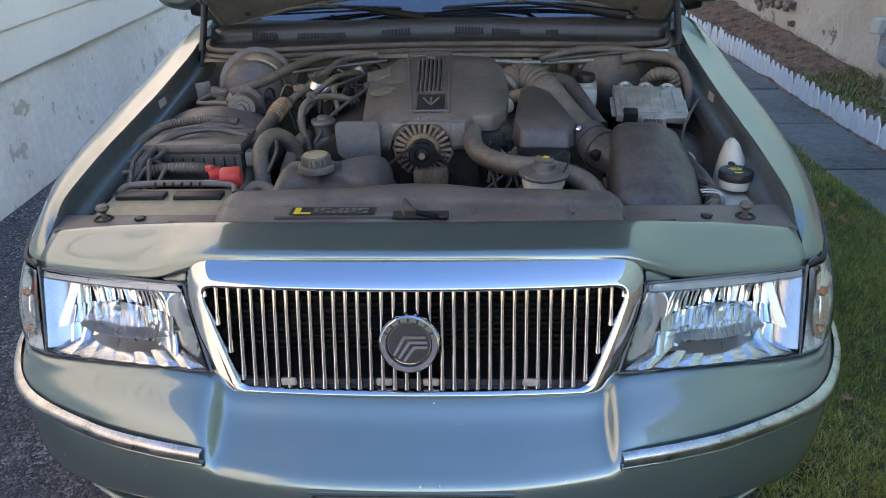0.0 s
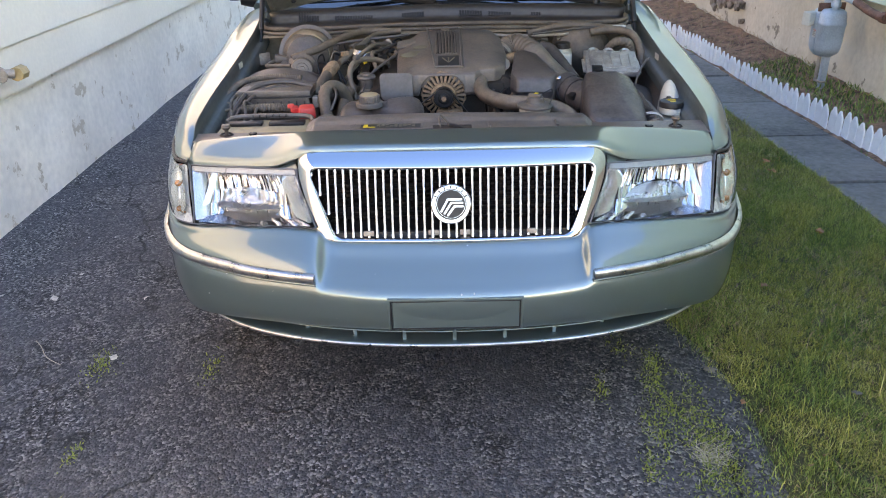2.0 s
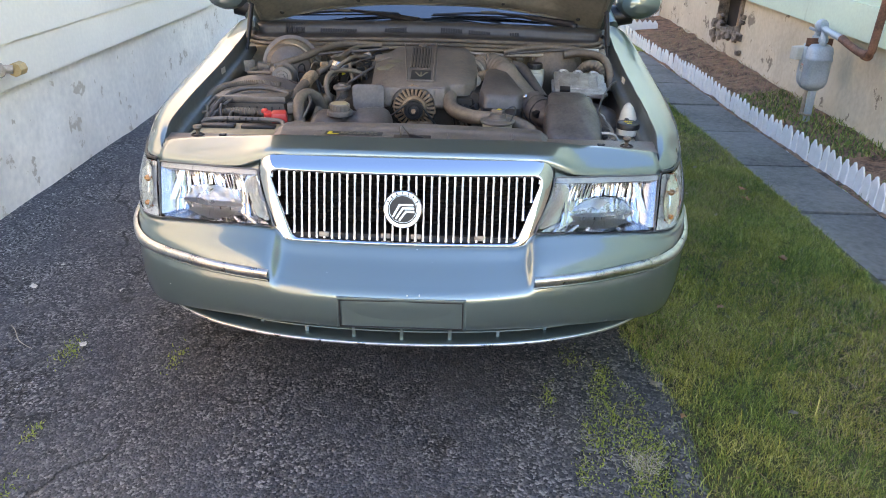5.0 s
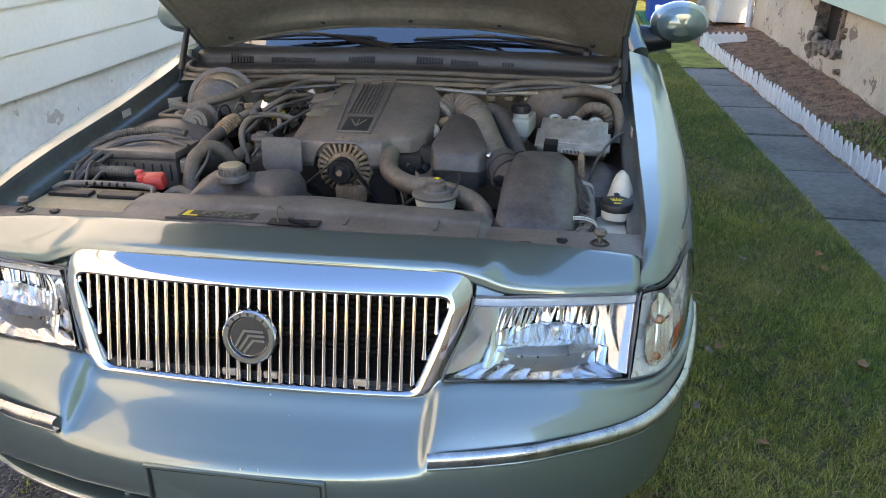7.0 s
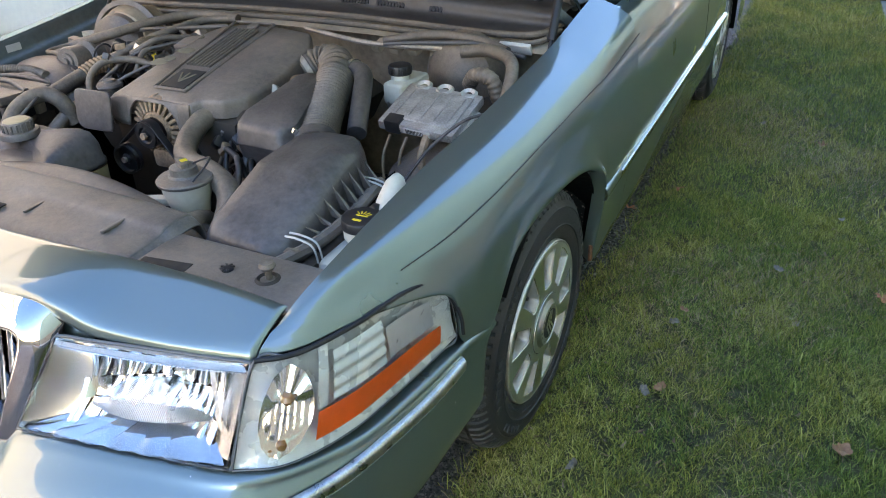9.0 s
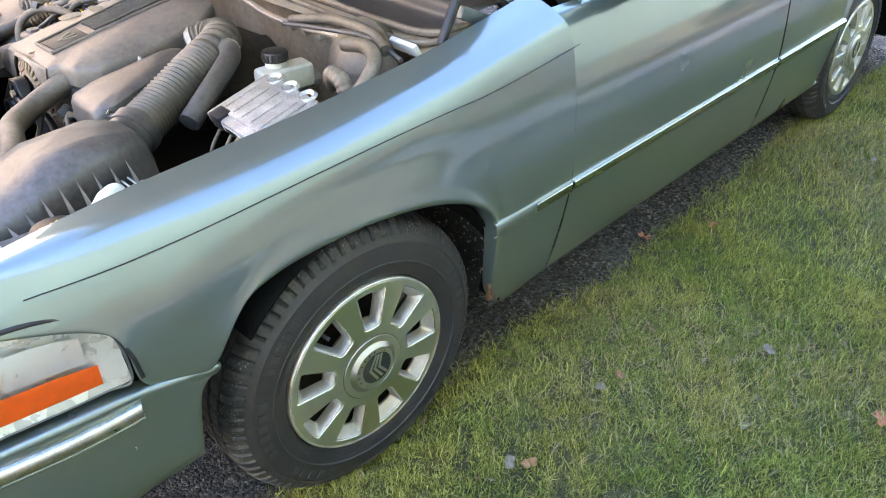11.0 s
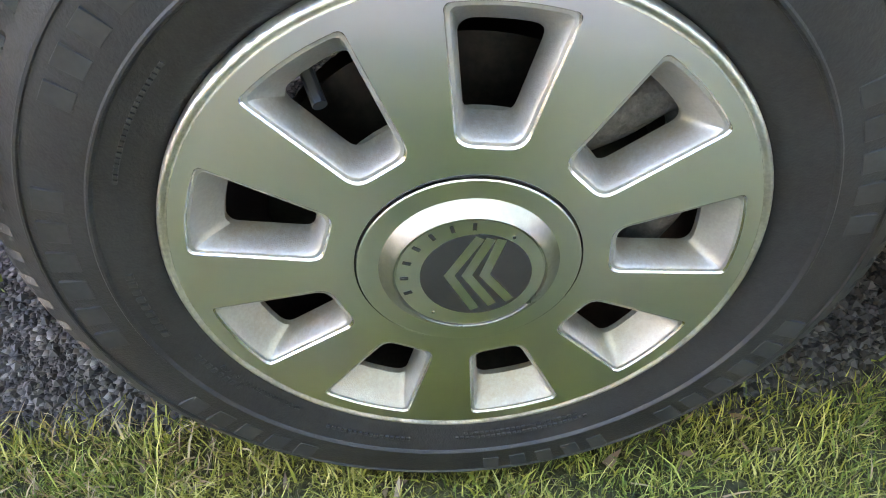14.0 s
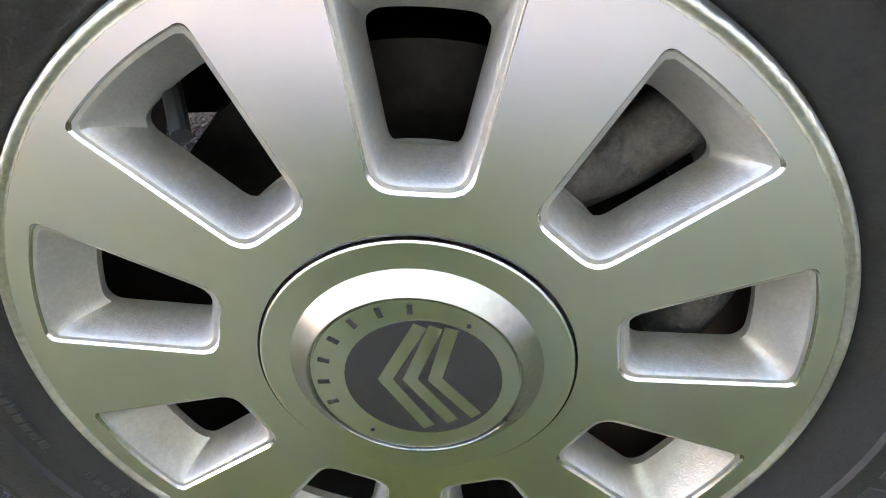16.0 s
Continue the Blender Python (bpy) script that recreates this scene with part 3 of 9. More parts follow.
# paving slabs
walkway = thing("walkway", (2.2, 3, 0), "dark grey slab walkway beside the lawn", "walkway", kind="structure")
slab_y = [2.98 + 0.82 * k for k in range(-13, 7)]
for a, b in zip(slab_y, slab_y[1:]):
    bm = bmesh.new()
    ps = [(walk_l(a), a + 0.012), (walk_r(a), a + 0.012), (walk_r(b), b - 0.012), (walk_l(b), b - 0.012)]
    plate(ps, 0.07, pose(0, 0, -0.06 + random.uniform(-0.006, 0.006)), 0.008, 2, bm)
    part("paving_slab", bm, slate, walkway)

ground_grid("far_lawn", walk_l, lambda y: walk_r(y) + 0.02, 7.92, 14, 10, 40, lambda x, y, f: 0.016 + 0.012 * noise.noise((x * 1.5, y * 1.5, 3)), moss_turf,
            "yellow-green mossy lawn past the end of the walkway", category="lawn")

# far lawn and the yard's end
end_bank = thing("far_hedge_bank", (0.5, 13.0, 0), "low green bank closing the yard", "hedge", kind="structure")
part("bank", box((9, 0.5, 1.6), (0, 14.2, 0.7), bevel=0.1), turf, end_bank)

# left house: rendered base and lapped siding
house_l = thing("wall_west", (WALL_L, 3, 0), "white painted rendered base under cream lapped siding", "house wall", kind="structure")
nx, nz = 120, 10
v, f = [], []
for i in range(nx + 1):
    for j in range(nz + 1):
        y, z = -3 + 17 * i / nx, -0.05 + 0.69 * j / nz
        v.append((WALL_L + 0.018 * noise.noise((y * 1.3, z * 2.2, 1)) + 0.008 * noise.noise((y * 6, z * 6, 4)) - 0.012 * z, y, z))
for i in range(nx):
    for j in range(nz):
        k = i * (nz + 1) + j
        f.append((k, k + 1, k + nz + 2, k + nz + 1))
link_mesh("rendered_base", v, f, wall_white, house_l)
part("wall_core", box((0.3, 17, 3.6), (WALL_L - 0.2, 5.5, 1.72), bevel=0), wall_white, house_l)
for k in range(13):
    z0 = 0.622 + 0.222 * k
    for c, (y0, y1) in enumerate(((-3, 1.3 + 0.9 * (k % 3)), (1.3 + 0.9 * (k % 3), 6.4 - 0.7 * (k % 2)), (6.4 - 0.7 * (k % 2), 14))):
        bm = bmesh.new()
        pr = [(0.0, 0.0), (0.022, 0.0), (0.022, 0.012), (0.008, 0.226), (0.0, 0.226)]
        a = [bm.verts.new((WALL_L + px + 0.004, y0 + 0.0015, z0 + pz)) for px, pz in pr]
        b = [bm.verts.new((WALL_L + px + 0.004, y1 - 0.0015, z0 + pz)) for px, pz in pr]
        for q in range(5):
            bm.faces.new((a[q], a[(q + 1) % 5], b[(q + 1) % 5], b[q]))
        bm.faces.new(a[::-1]), bm.faces.new(b)
        part("siding_board", bm, siding_cream, house_l)

# right house: rendered base, cellar window, pale green siding above
house_r = thing("wall_east", (WALL_R, 5, 0), "cream rendered wall with flaking paint under pale green siding", "house wall", kind="structure")


def wall_strip(y0, y1, z0, z1, ny, nz2, dx=0.0):
    v, f = [], []
    for i in range(ny + 1):
        for j in range(nz2 + 1):
            y, z = y0 + (y1 - y0) * i / ny, z0 + (z1 - z0) * j / nz2
            v.append((WALL_R + dx + 0.035 * noise.noise((y * 1.1, z * 2, 9)) + 0.03 * noise.noise((y * 4, z * 4, 2)), y, z))
    for i in range(ny):
        for j in range(nz2):
            k = i * (nz2 + 1) + j
            f.append((k, k + nz2 + 1, k + nz2 + 2, k + 1))
    return v, f


WIN = (7.05, 7.75, 0.36, 0.74)
# run before y 0.2 is unseen, added to keep sun off the drive
for a in ((-3.2, 0.2, -0.05, 0.74, 16, 6), (0.2, WIN[0], -0.05, 0.74, 110, 16), (WIN[1], 10.4, -0.05, 0.74, 44, 14), (WIN[0], WIN[1], -0.05, WIN[2], 8, 5)):
    v, f = wall_strip(*a)
    link_mesh("render_coat", v, f, wall_cream, house_r)
part("wall_core", box((0.2, 13.6, 4.75), (WALL_R + 0.34, 3.6, 3.08), bevel=0), wall_cream, house_r)
rubble_mat = mat("old_rubble", (0.20, 0.155, 0.115), 0.9, 0, 0.6, 12, 80, bump=0.8, bump_scale=60)
part("window_reveal", box((0.3, 0.02, 0.4), (WALL_R + 0.13, WIN[1] + 0.01, 0.55), bevel=0), rubble_mat, house_r, "crumbling side of the cellar opening")
part("window_reveal", box((0.3, 0.02, 0.4), (WALL_R + 0.13, WIN[0] - 0.01, 0.55), bevel=0), rubble_mat, house_r, "crumbling side of the cellar opening")
part("window_sill", box((0.3, 0.72, 0.03), (WALL_R + 0.12, 7.4, WIN[2] - 0.012), bevel=0.008), rubble_mat, house_r, "broken stone sill")
part("window_frame", box((0.03, 0.06, 0.4), (WALL_R + 0.075, 7.30, 0.55), (8, 0, 0), bevel=0.006), rusty_metal, house_r)
# sheet set back in the opening, the cellar's darkness painted as its colour
part("window_dark_sheet", box((0.01, 0.7, 0.4), (WALL_R + 0.10, 7.4, 0.55), bevel=0), dark_cavity, house_r, "near-black sheet carrying the shade of the broken cellar opening")
rs = random.Random(12)
for k in range(26):
    y_, z_ = (rs.uniform(6.98, 7.85), rs.uniform(0.26, 0.40)) if k < 14 else (rs.choice((7.80, 7.03)) + rs.uniform(-0.09, 0.09), rs.uniform(0.16, 0.70))
    e_ = rs.uniform(0.03, 0.075)
    bm = box((0.06, e_ * 1.6, e_), (0, 0, 0), (0, 0, 0), bevel=0.012, seg=1)
    for w in bm.verts:
        w.co += Vector((rs.uniform(-0.008, 0.008), rs.uniform(-0.012, 0.012), rs.uniform(-0.010, 0.010)))
    bmesh.ops.transform(bm, matrix=pose(WALL_R - 0.005 + rs.uniform(-0.012, 0.02), y_, z_, rs.uniform(-25, 25), 0, rs.uniform(-12, 12)), verts=bm.verts)
    part("stone", bm, rubble_mat, house_r)
# unseen upper rows added; their height sets the shadow line opposite
for k in range(21):
    z0 = 0.735 + 0.225 * k
    for y0, y1 in ((-3.2, 0.2), (0.2, 5.35), (5.35, 6.9), (6.9, 10.4)):
        bm = bmesh.new()
        out = 0.10 if k == 0 else 0.06
        pr = [(0.0, 0.0), (-out, 0.0), (-out, 0.012), (-out + 0.014, 0.229), (0.0, 0.229)]
        a = [bm.verts.new((WALL_R + px, y0 + 0.002, z0 + pz)) for px, pz in pr]
        b = [bm.verts.new((WALL_R + px, y1 - 0.002, z0 + pz)) for px, pz in pr]
        for q in range(5):
            bm.faces.new((a[q], a[(q + 1) % 5], b[(q + 1) % 5], b[q]))
        bm.faces.new(a), bm.faces.new(b[::-1])
        part("siding_board", bm, siding_green, house_r)

# ---------- the car: body ----------
car = thing("car", (0, 3.5, 0), "light green metallic sedan, hood open, parked on a drive", "car")
HUB_Y, HUB_Z, REAR_Y = 2.083, 0.361, 4.998


def stations(ys, zs):
    xs = (0.0, 0.20, 0.35, 0.41, 0.62, 0.79, 0.885, 0.932, 0.950, 0.957)
    return full([(x, y, z) for x, y, z in zip(xs, ys, zs)])


def inset(row, d):
    """The row moved towards the car's middle by d."""
    return [(x * (1 - d / 1.0), y + d * (1.0 if abs(x) < 0.7 else 0.3), z) for x, y, z in row]


LOW = (0.905, 0.912, 0.934, 0.946, 1.004, 1.100, 1.245, 1.42, 1.58, 1.695)
TOPY = (1.046, 1.050, 1.056, 1.068, 1.108, 1.160, 1.305, 1.46, 1.60, 1.735)
b0 = inset(stations(LOW[:8] + (1.57, 1.668), (0.405, 0.405, 0.402, 0.40, 0.392, 0.377, 0.350, 0.358, 0.382, 0.392)), 0.033)
b1 = inset(stations(LOW[:8] + (1.57, 1.668), (0.415, 0.415, 0.413, 0.411, 0.405, 0.392, 0.372, 0.382, 0.404, 0.413)), 0.014)
b2 = stations(LOW[:8] + (1.57, 1.668), (0.455, 0.455, 0.455, 0.455, 0.455, 0.452, 0.45, 0.45, 0.45, 0.45))
b3 = stations(LOW[:8] + (1.577, 1.684), (0.520, 0.520, 0.525, 0.535, 0.540, 0.545, 0.55, 0.55, 0.55, 0.55))
mid = [0.25 * a + 0.75 * b for a, b in zip(TOPY, LOW)]
b4 = stations(mid, (0.548, 0.549, 0.556, 0.590, 0.600, 0.597, 0.588, 0.586, 0.586, 0.584))
mid2 = [0.72 * a + 0.28 * b for a, b in zip(TOPY, LOW)]
b5 = stations(mid2, (0.585, 0.586, 0.592, 0.634, 0.637, 0.623, 0.607, 0.610, 0.606, 0.588))
b6 = stations(TOPY, (0.617, 0.618, 0.622, 0.655, 0.651, 0.637, 0.621, 0.631, 0.627, 0.600))
b7 = [(x * 0.965, y + (0.055 if y < 1.5 else 0.0), z - 0.004) for x, y, z in b6]
sheet("bumper_cover", [b0, b1, b2, b3, b4, b5, b6, b7], 150, 46, paint_bumper, car, thick=0.006)

# dark opening under the bumper, its ribs and the lower lip
lipx = [(0.0, 0.945), (0.25, 0.955), (0.45, 0.985), (0.62, 1.04), (0.74, 1.12), (0.82, 1.23)]
lip_z = (0.349, 0.351, 0.357, 0.367, 0.383, 0.403)


def lip_row(dy, dz):
    return full([(x, y + dy, z + dz) for (x, y), z in zip(lipx, lip_z)])


sheet("lower_lip", [lip_row(0.05, -0.012), lip_row(0.0, -0.010), lip_row(-0.014, 0.0), lip_row(-0.010, 0.005), lip_row(0.02, 0.009), lip_row(0.05, 0.010)], 80, 12, paint, car,
      "thin painted lip under the bumper")
sheet("lip_edge", [lip_row(-0.0145, -0.006), lip_row(-0.0165, -0.003), lip_row(-0.0165, 0.001), lip_row(-0.0145, 0.003)], 80, 7, chrome_pit, car, "scuffed bright edge")
sheet("middle_slat", [lip_row(0.02, 0.032), lip_row(0.006, 0.032), lip_row(0.004, 0.036), lip_row(0.02, 0.038)], 80, 7, paint, car, "slim body-coloured slat in the air opening")
# backing sheet whose near-black colour stands for the shade in the opening
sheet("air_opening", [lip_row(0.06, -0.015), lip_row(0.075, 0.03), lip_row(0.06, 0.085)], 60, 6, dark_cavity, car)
for k in range(-4, 5):
    x = 0.145 * k
    y = float(crom([(p,) for _, p in lipx], min(4.9, abs(x) / 0.17))[0]) + 0.004
    part("rib", box((0.012, 0.03, 0.07), (x, y + 0.012, 0.382 + 0.02 * abs(x)), bevel=0.004), paint, car)

# number plate bracket, empty
bm = bmesh.new()
pl = rounded([(-0.175, -0.088), (0.180, -0.088), (0.180, 0.0), (-0.175, 0.0)], 0.008)
plate(pl, 0.006, Matrix.Translation((0.003, 0.909, 0.513)) @ pose(0, 0, 0, 90, 0, 0), 0.002, 1, bm)
holder = part("plate_bracket", bm, paint, car, "empty body-coloured number plate recess")
for a, b, w, h in ((0.003, 0.004, 0.375, 0.008), (-0.181, -0.044, 0.008, 0.094), (0.187, -0.044, 0.008, 0.094)):
    part("raised_edge", box((w, 0.012, h), (a, 0.904, 0.513 + b), bevel=0.003), paint, holder)
for a, b, w, h in ((0.003, -0.0015, 0.357, 0.003), (0.003, -0.0875, 0.357, 0.003), (-0.1745, -0.044, 0.003, 0.088), (0.1805, -0.044, 0.003, 0.088)):
    part("dark_joint", box((w, 0.003, h), (a, 0.9015, 0.513 + b), bevel=0), black_clean, holder)

for k, (cx, cz_, w, h) in enumerate(((0.02, 0.527, 0.004, 0.010), (0.055, 0.531, 0.003, 0.006), (0.13, 0.525, 0.005, 0.004), (0.215, 0.50, 0.003, 0.012), (0.24, 0.516, 0.004, 0.004), (-0.21, 0.512, 0.004, 0.005),
                                   (0.30, 0.522, 0.006, 0.003), (-0.29, 0.505, 0.004, 0.004), (0.10, 0.472, 0.002, 0.012), (0.34, 0.49, 0.003, 0.008))):
    cy = float(np.interp(abs(cx), (0.0, 0.20, 0.35, 0.41), LOW[:4]))
    part("paint_chip", box((w, 0.0016, h), (cx, cy - (0.0 if cz_ > 0.513 or abs(cx) > 0.19 else 0.004), cz_), bevel=0), white_print, car, smooth=0)

# bright strips on the bumper
for s in (False, True):
    xs = (0.383, 0.50, 0.62, 0.79, 0.885, 0.932, 0.950, 0.956)
    ys = (0.938, 0.962, 1.001, 1.098, 1.243, 1.42, 1.53, 1.585)

    def strip(dz, out):
        return [(x + out * (0.25 if k < 3 else 0.9), y - out * (1.0 if k < 4 else 0.35), 0.566 + 0.0045 * k + dz) for k, (x, y) in enumerate(zip(xs, ys))]
    sheet("bumper_strip", [strip(-0.012, -0.004), strip(-0.011, 0.006), strip(-0.005, 0.010), strip(0.008, 0.010), strip(0.014, 0.006), strip(0.016, -0.004)], 60, 12,
          chrome_pit, car, "pitted chrome strip along the bumper", flip=s)
    sheet("strip_bead", [strip(-0.021, -0.003), strip(-0.020, 0.004), strip(-0.016, 0.006), strip(-0.0125, 0.004), strip(-0.0120, -0.003)], 60, 8, paint, car, "body-coloured bead under the strip", flip=s)

# header panel between grille and engine bay
HX = (0.0, 0.18, 0.32, 0.40, 0.455, 0.52, 0.64, 0.778)


def head(ys, zs):
    return full([(x, y, z) for x, y, z in zip(HX, ys, zs)])


h0 = head((1.150, 1.152, 1.157, 1.163, 1.166, 1.174, 1.200, 1.236), (0.862, 0.861, 0.858, 0.852, 0.832, 0.812, 0.807, 0.801))
h1 = head((1.158, 1.160, 1.166, 1.170, 1.174, 1.182, 1.208, 1.243), (0.875, 0.875, 0.873, 0.869, 0.857, 0.834, 0.822, 0.816))
h2 = head((1.200, 1.202, 1.206, 1.210, 1.215, 1.222, 1.240, 1.262), (0.881, 0.881, 0.880, 0.877, 0.868, 0.850, 0.836, 0.829))
h3 = head((1.265, 1.267, 1.272, 1.280, 1.292, 1.302, 1.312, 1.318), (0.886, 0.886, 0.885, 0.882, 0.876, 0.868, 0.859, 0.846))
h4 = head((1.285, 1.287, 1.292, 1.302, 1.315, 1.324, 1.334, 1.338), (0.872, 0.872, 0.870, 0.866, 0.860, 0.853, 0.845, 0.833))
sheet("header_panel", [h0, h1, h2, h3, h4], 110, 22, paint, car, thick=0.004)


# ---------- grille ----------
def gy(x, z):
    return 1.048 + 0.28 * (z - 0.63) + 0.12 * x * x


def grille_loop(top, bottom, zt, zb, r, n=8, dy=0.0, dtop=0.0):
    c = rounded([(-top, zt), (top, zt), (bottom, zb), (-bottom, zb)], r, n)
    return [(x, gy(x, z) + dy + dtop * max(0.0, min(1.0, (z - zb) / (zt - zb))) ** 3, z) for x, z in densify(c)]


def densify(c, step=24):
    """Splits the long sides of a closed outline, so that it can bow."""
    out = []
    for i, p in enumerate(c):
        q = c[(i + 1) % len(c)]
        m = step if math.dist(p, q) > 0.12 else 1
        out += [(p[0] + (q[0] - p[0]) * k / m, p[1] + (q[1] - p[1]) * k / m) for k in range(m)]
    return out


grille = new("grille")
grille.matrix_basis = Matrix.Translation((0, 1.08, 0.73))
tagged(grille)
hang(grille, car)
grille.matrix_parent_inverse = car.matrix_basis.inverted()
loops = [grille_loop(0.404, 0.332, 0.818, 0.634, (0.02, 0.02, 0.03, 0.03), dy=0.035), grille_loop(0.405, 0.333, 0.819, 0.633, (0.02, 0.02, 0.03, 0.03), dy=-0.002),
         grille_loop(0.412, 0.340, 0.828, 0.629, (0.025, 0.025, 0.035, 0.035), dy=-0.006), grille_loop(0.444, 0.366, 0.851, 0.623, (0.045, 0.045, 0.042, 0.042), dy=-0.005, dtop=0.018),
         grille_loop(0.464, 0.389, 0.865, 0.617, (0.062, 0.062, 0.05, 0.05), dy=0.004, dtop=0.036), grille_loop(0.467, 0.395, 0.868, 0.614, (0.064, 0.064, 0.05, 0.05), dy=0.024, dtop=0.036)]
nl = len(loops[0])
gv = [p for l in loops for p in l]
gf = [(a * nl + k, a * nl + (k + 1) % nl, (a + 1) * nl + (k + 1) % nl, (a + 1) * nl + k) for a in range(5) for k in range(nl)]
sur = link_mesh("grille_surround", gv, gf, chrome, grille, "bright chrome surround")
sm = sur.modifiers.new("smooth", "SUBSURF")
sm.levels = sm.render_levels = 1
for k in range(36):
    x = -0.398 + 0.796 * k / 35
    zb = 0.634 if abs(x) < 0.325 else 0.634 + (abs(x) - 0.325) / 0.078 * 0.18
    bm = bmesh.new()
    m = 9
    rings = []
    for q in range(m):
        z = zb + (0.822 - zb) * q / (m - 1)
        y = gy(x, z) + 0.004
        w = 0.0048 if 0 < q < m - 1 else 0.006
        prof = [(-w, 0.018), (-w, 0.0035), (-w * 0.82, 0.0005), (-w * 0.42, -0.0022), (0, -0.003), (w * 0.42, -0.0022), (w * 0.82, 0.0005), (w, 0.0035), (w, 0.018)]
        rings.append([bm.verts.new((x + a, y + b, z)) for a, b in prof])
    for a, b in zip(rings, rings[1:]):
        for j in range(8):
            bm.faces.new((a[j], a[j + 1], b[j + 1], b[j]))
    part("grille_bar", bm, chrome, grille, smooth=50)
part("grille_rail", box((0.66, 0.012, 0.014), (0, 1.075, 0.64), bevel=0.003), black_clean, grille)
for x in (-0.24, -0.055, 0.035, 0.225):
    part("bolt_tab", box((0.03, 0.008, 0.016), (x, 1.062, 0.646), bevel=0.004), dusty_metal, grille)
# fins, condenser and floor carry the shade behind the bars as colour
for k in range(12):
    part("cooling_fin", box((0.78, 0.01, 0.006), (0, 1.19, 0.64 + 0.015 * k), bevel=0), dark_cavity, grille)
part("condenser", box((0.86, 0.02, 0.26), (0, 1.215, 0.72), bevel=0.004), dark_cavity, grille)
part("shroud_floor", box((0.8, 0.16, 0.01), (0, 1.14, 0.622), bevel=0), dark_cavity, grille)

# round badge on the grille
part("badge", lathe([(0.0, 0.004), (0.036, 0.004), (0.037, 0.008), (0.039, 0.011), (0.047, 0.011), (0.050, 0.008), (0.051, 0.0)], 48,
             Matrix.Translation((-0.004, gy(0, 0.729) - 0.004, 0.729)) @ pose(0, 0, 0, 75, 0, 0) @ Matrix.Scale(1.13, 4)), chrome, grille, "round chrome badge", 40)
bm0 = Matrix.Translation((-0.004, gy(0, 0.729) - 0.004, 0.729)) @ pose(0, 0, 0, 75, 0, 0) @ Matrix.Scale(1.13, 4)
part("badge_field", lathe([(0.0, 0.0052), (0.035, 0.0052), (0.0355, 0.003)], 40, bm0), black_clean, grille)


def chevrons(m, k, material, parent, depth=0.003):
    """Three bent bars, as on the badge."""
    for a, b, c in (((-0.76, -0.58), (-0.24, 0.36), (0.84, 0.36)), ((-0.52, -0.74), (0.02, 0.10), (0.92, 0.10)), ((-0.26, -0.88), (0.26, -0.16), (0.92, -0.16))):
        w = 0.075
        d = Vector((b[0] - a[0], b[1] - a[1])).normalized()
        n = Vector((-d.y, d.x)) * w
        miter = w * math.tan(math.acos(d.x) / 2)
        pts = [(a[0] - n.x, a[1] - n.y), (b[0] + miter, b[1] - w), (c[0], c[1] - w), (c[0], c[1] + w), (b[0] - miter, b[1] + w), (a[0] + n.x, a[1] + n.y)]
        pts = [(p * k, q * k) for p, q in pts]
        bm = bmesh.new()
        plate(pts, depth, m, 0, 1, bm)
        part("badge_bar", bm, material, parent, smooth=0)


chevrons(bm0 @ Matrix.Translation((0, 0, 0.004)), 0.033, chrome, grille, 0.005)
for k in range(7):
    a = radians(152 - 20.5 * k)
    mk = part("mark", box((0.0042, 0.0062, 0.001), (0, 0, 0), bevel=0), badge_dark, grille)
    for vv in mk.data.vertices:
        vv.co = bm0 @ Matrix.Translation((0.0430 * math.cos(a), 0.0430 * math.sin(a), 0.0112)) @ pose(0, 0, 0, 0, 0, math.degrees(a) - 90) @ vv.co


# ---------- head lamps and corner lamps ----------
def patch4(ib, ob, ot, it, bulge, nu=9, nv=7):
    """Control rows of a four-cornered, forward-bulging patch: inner bottom, outer bottom, outer top, inner top."""
    rows = []
    for j in range(5):
        t = j / 4
        row = []
        for i in range(5):
            s = i / 4
            p = (np.array(ib) * (1 - s) * (1 - t) + np.array(ob) * s * (1 - t) + np.array(ot) * s * t + np.array(it) * (1 - s) * t)
            p[1] -= bulge * 4 * s * (1 - s) * (0.6 + 1.6 * t * (1 - t))
            row.append(tuple(p))
        rows.append(row)
    return rows


frame_grey = mat("lamp_frame_grey", (0.10, 0.105, 0.11), 0.35, 0, 0.1)
reflector_mat = mat("lamp_reflector", (0.72, 0.73, 0.75), 0.10, 1.0, 0.05, 30, 200)
prism_mat = mat("lamp_prism", (0.44, 0.45, 0.46), 0.30, 0.5, 0.05, 60, 400)
cheek_mat = mat("lamp_cheek_silver", (0.62, 0.64, 0.67), 0.16, 0.95, 0.05, 30, 200)
outer_mat = mat("lamp_outer_silver", (0.40, 0.42, 0.45), 0.22, 0.9, 0.05, 30, 200)
rim_grey = mat("lamp_rim_grey", (0.36, 0.38, 0.40), 0.3, 0.4, 0.1, 40, 300)
bulb_amber = mat("amber_bulb_glass", (0.36, 0.15, 0.05), 0.12, 0, 0.1, 60, 300, coat=0.8)
housing_mat = mat("lamp_housing", (0.60, 0.61, 0.60), 0.28, 0.35, 0.08, 20, 100)
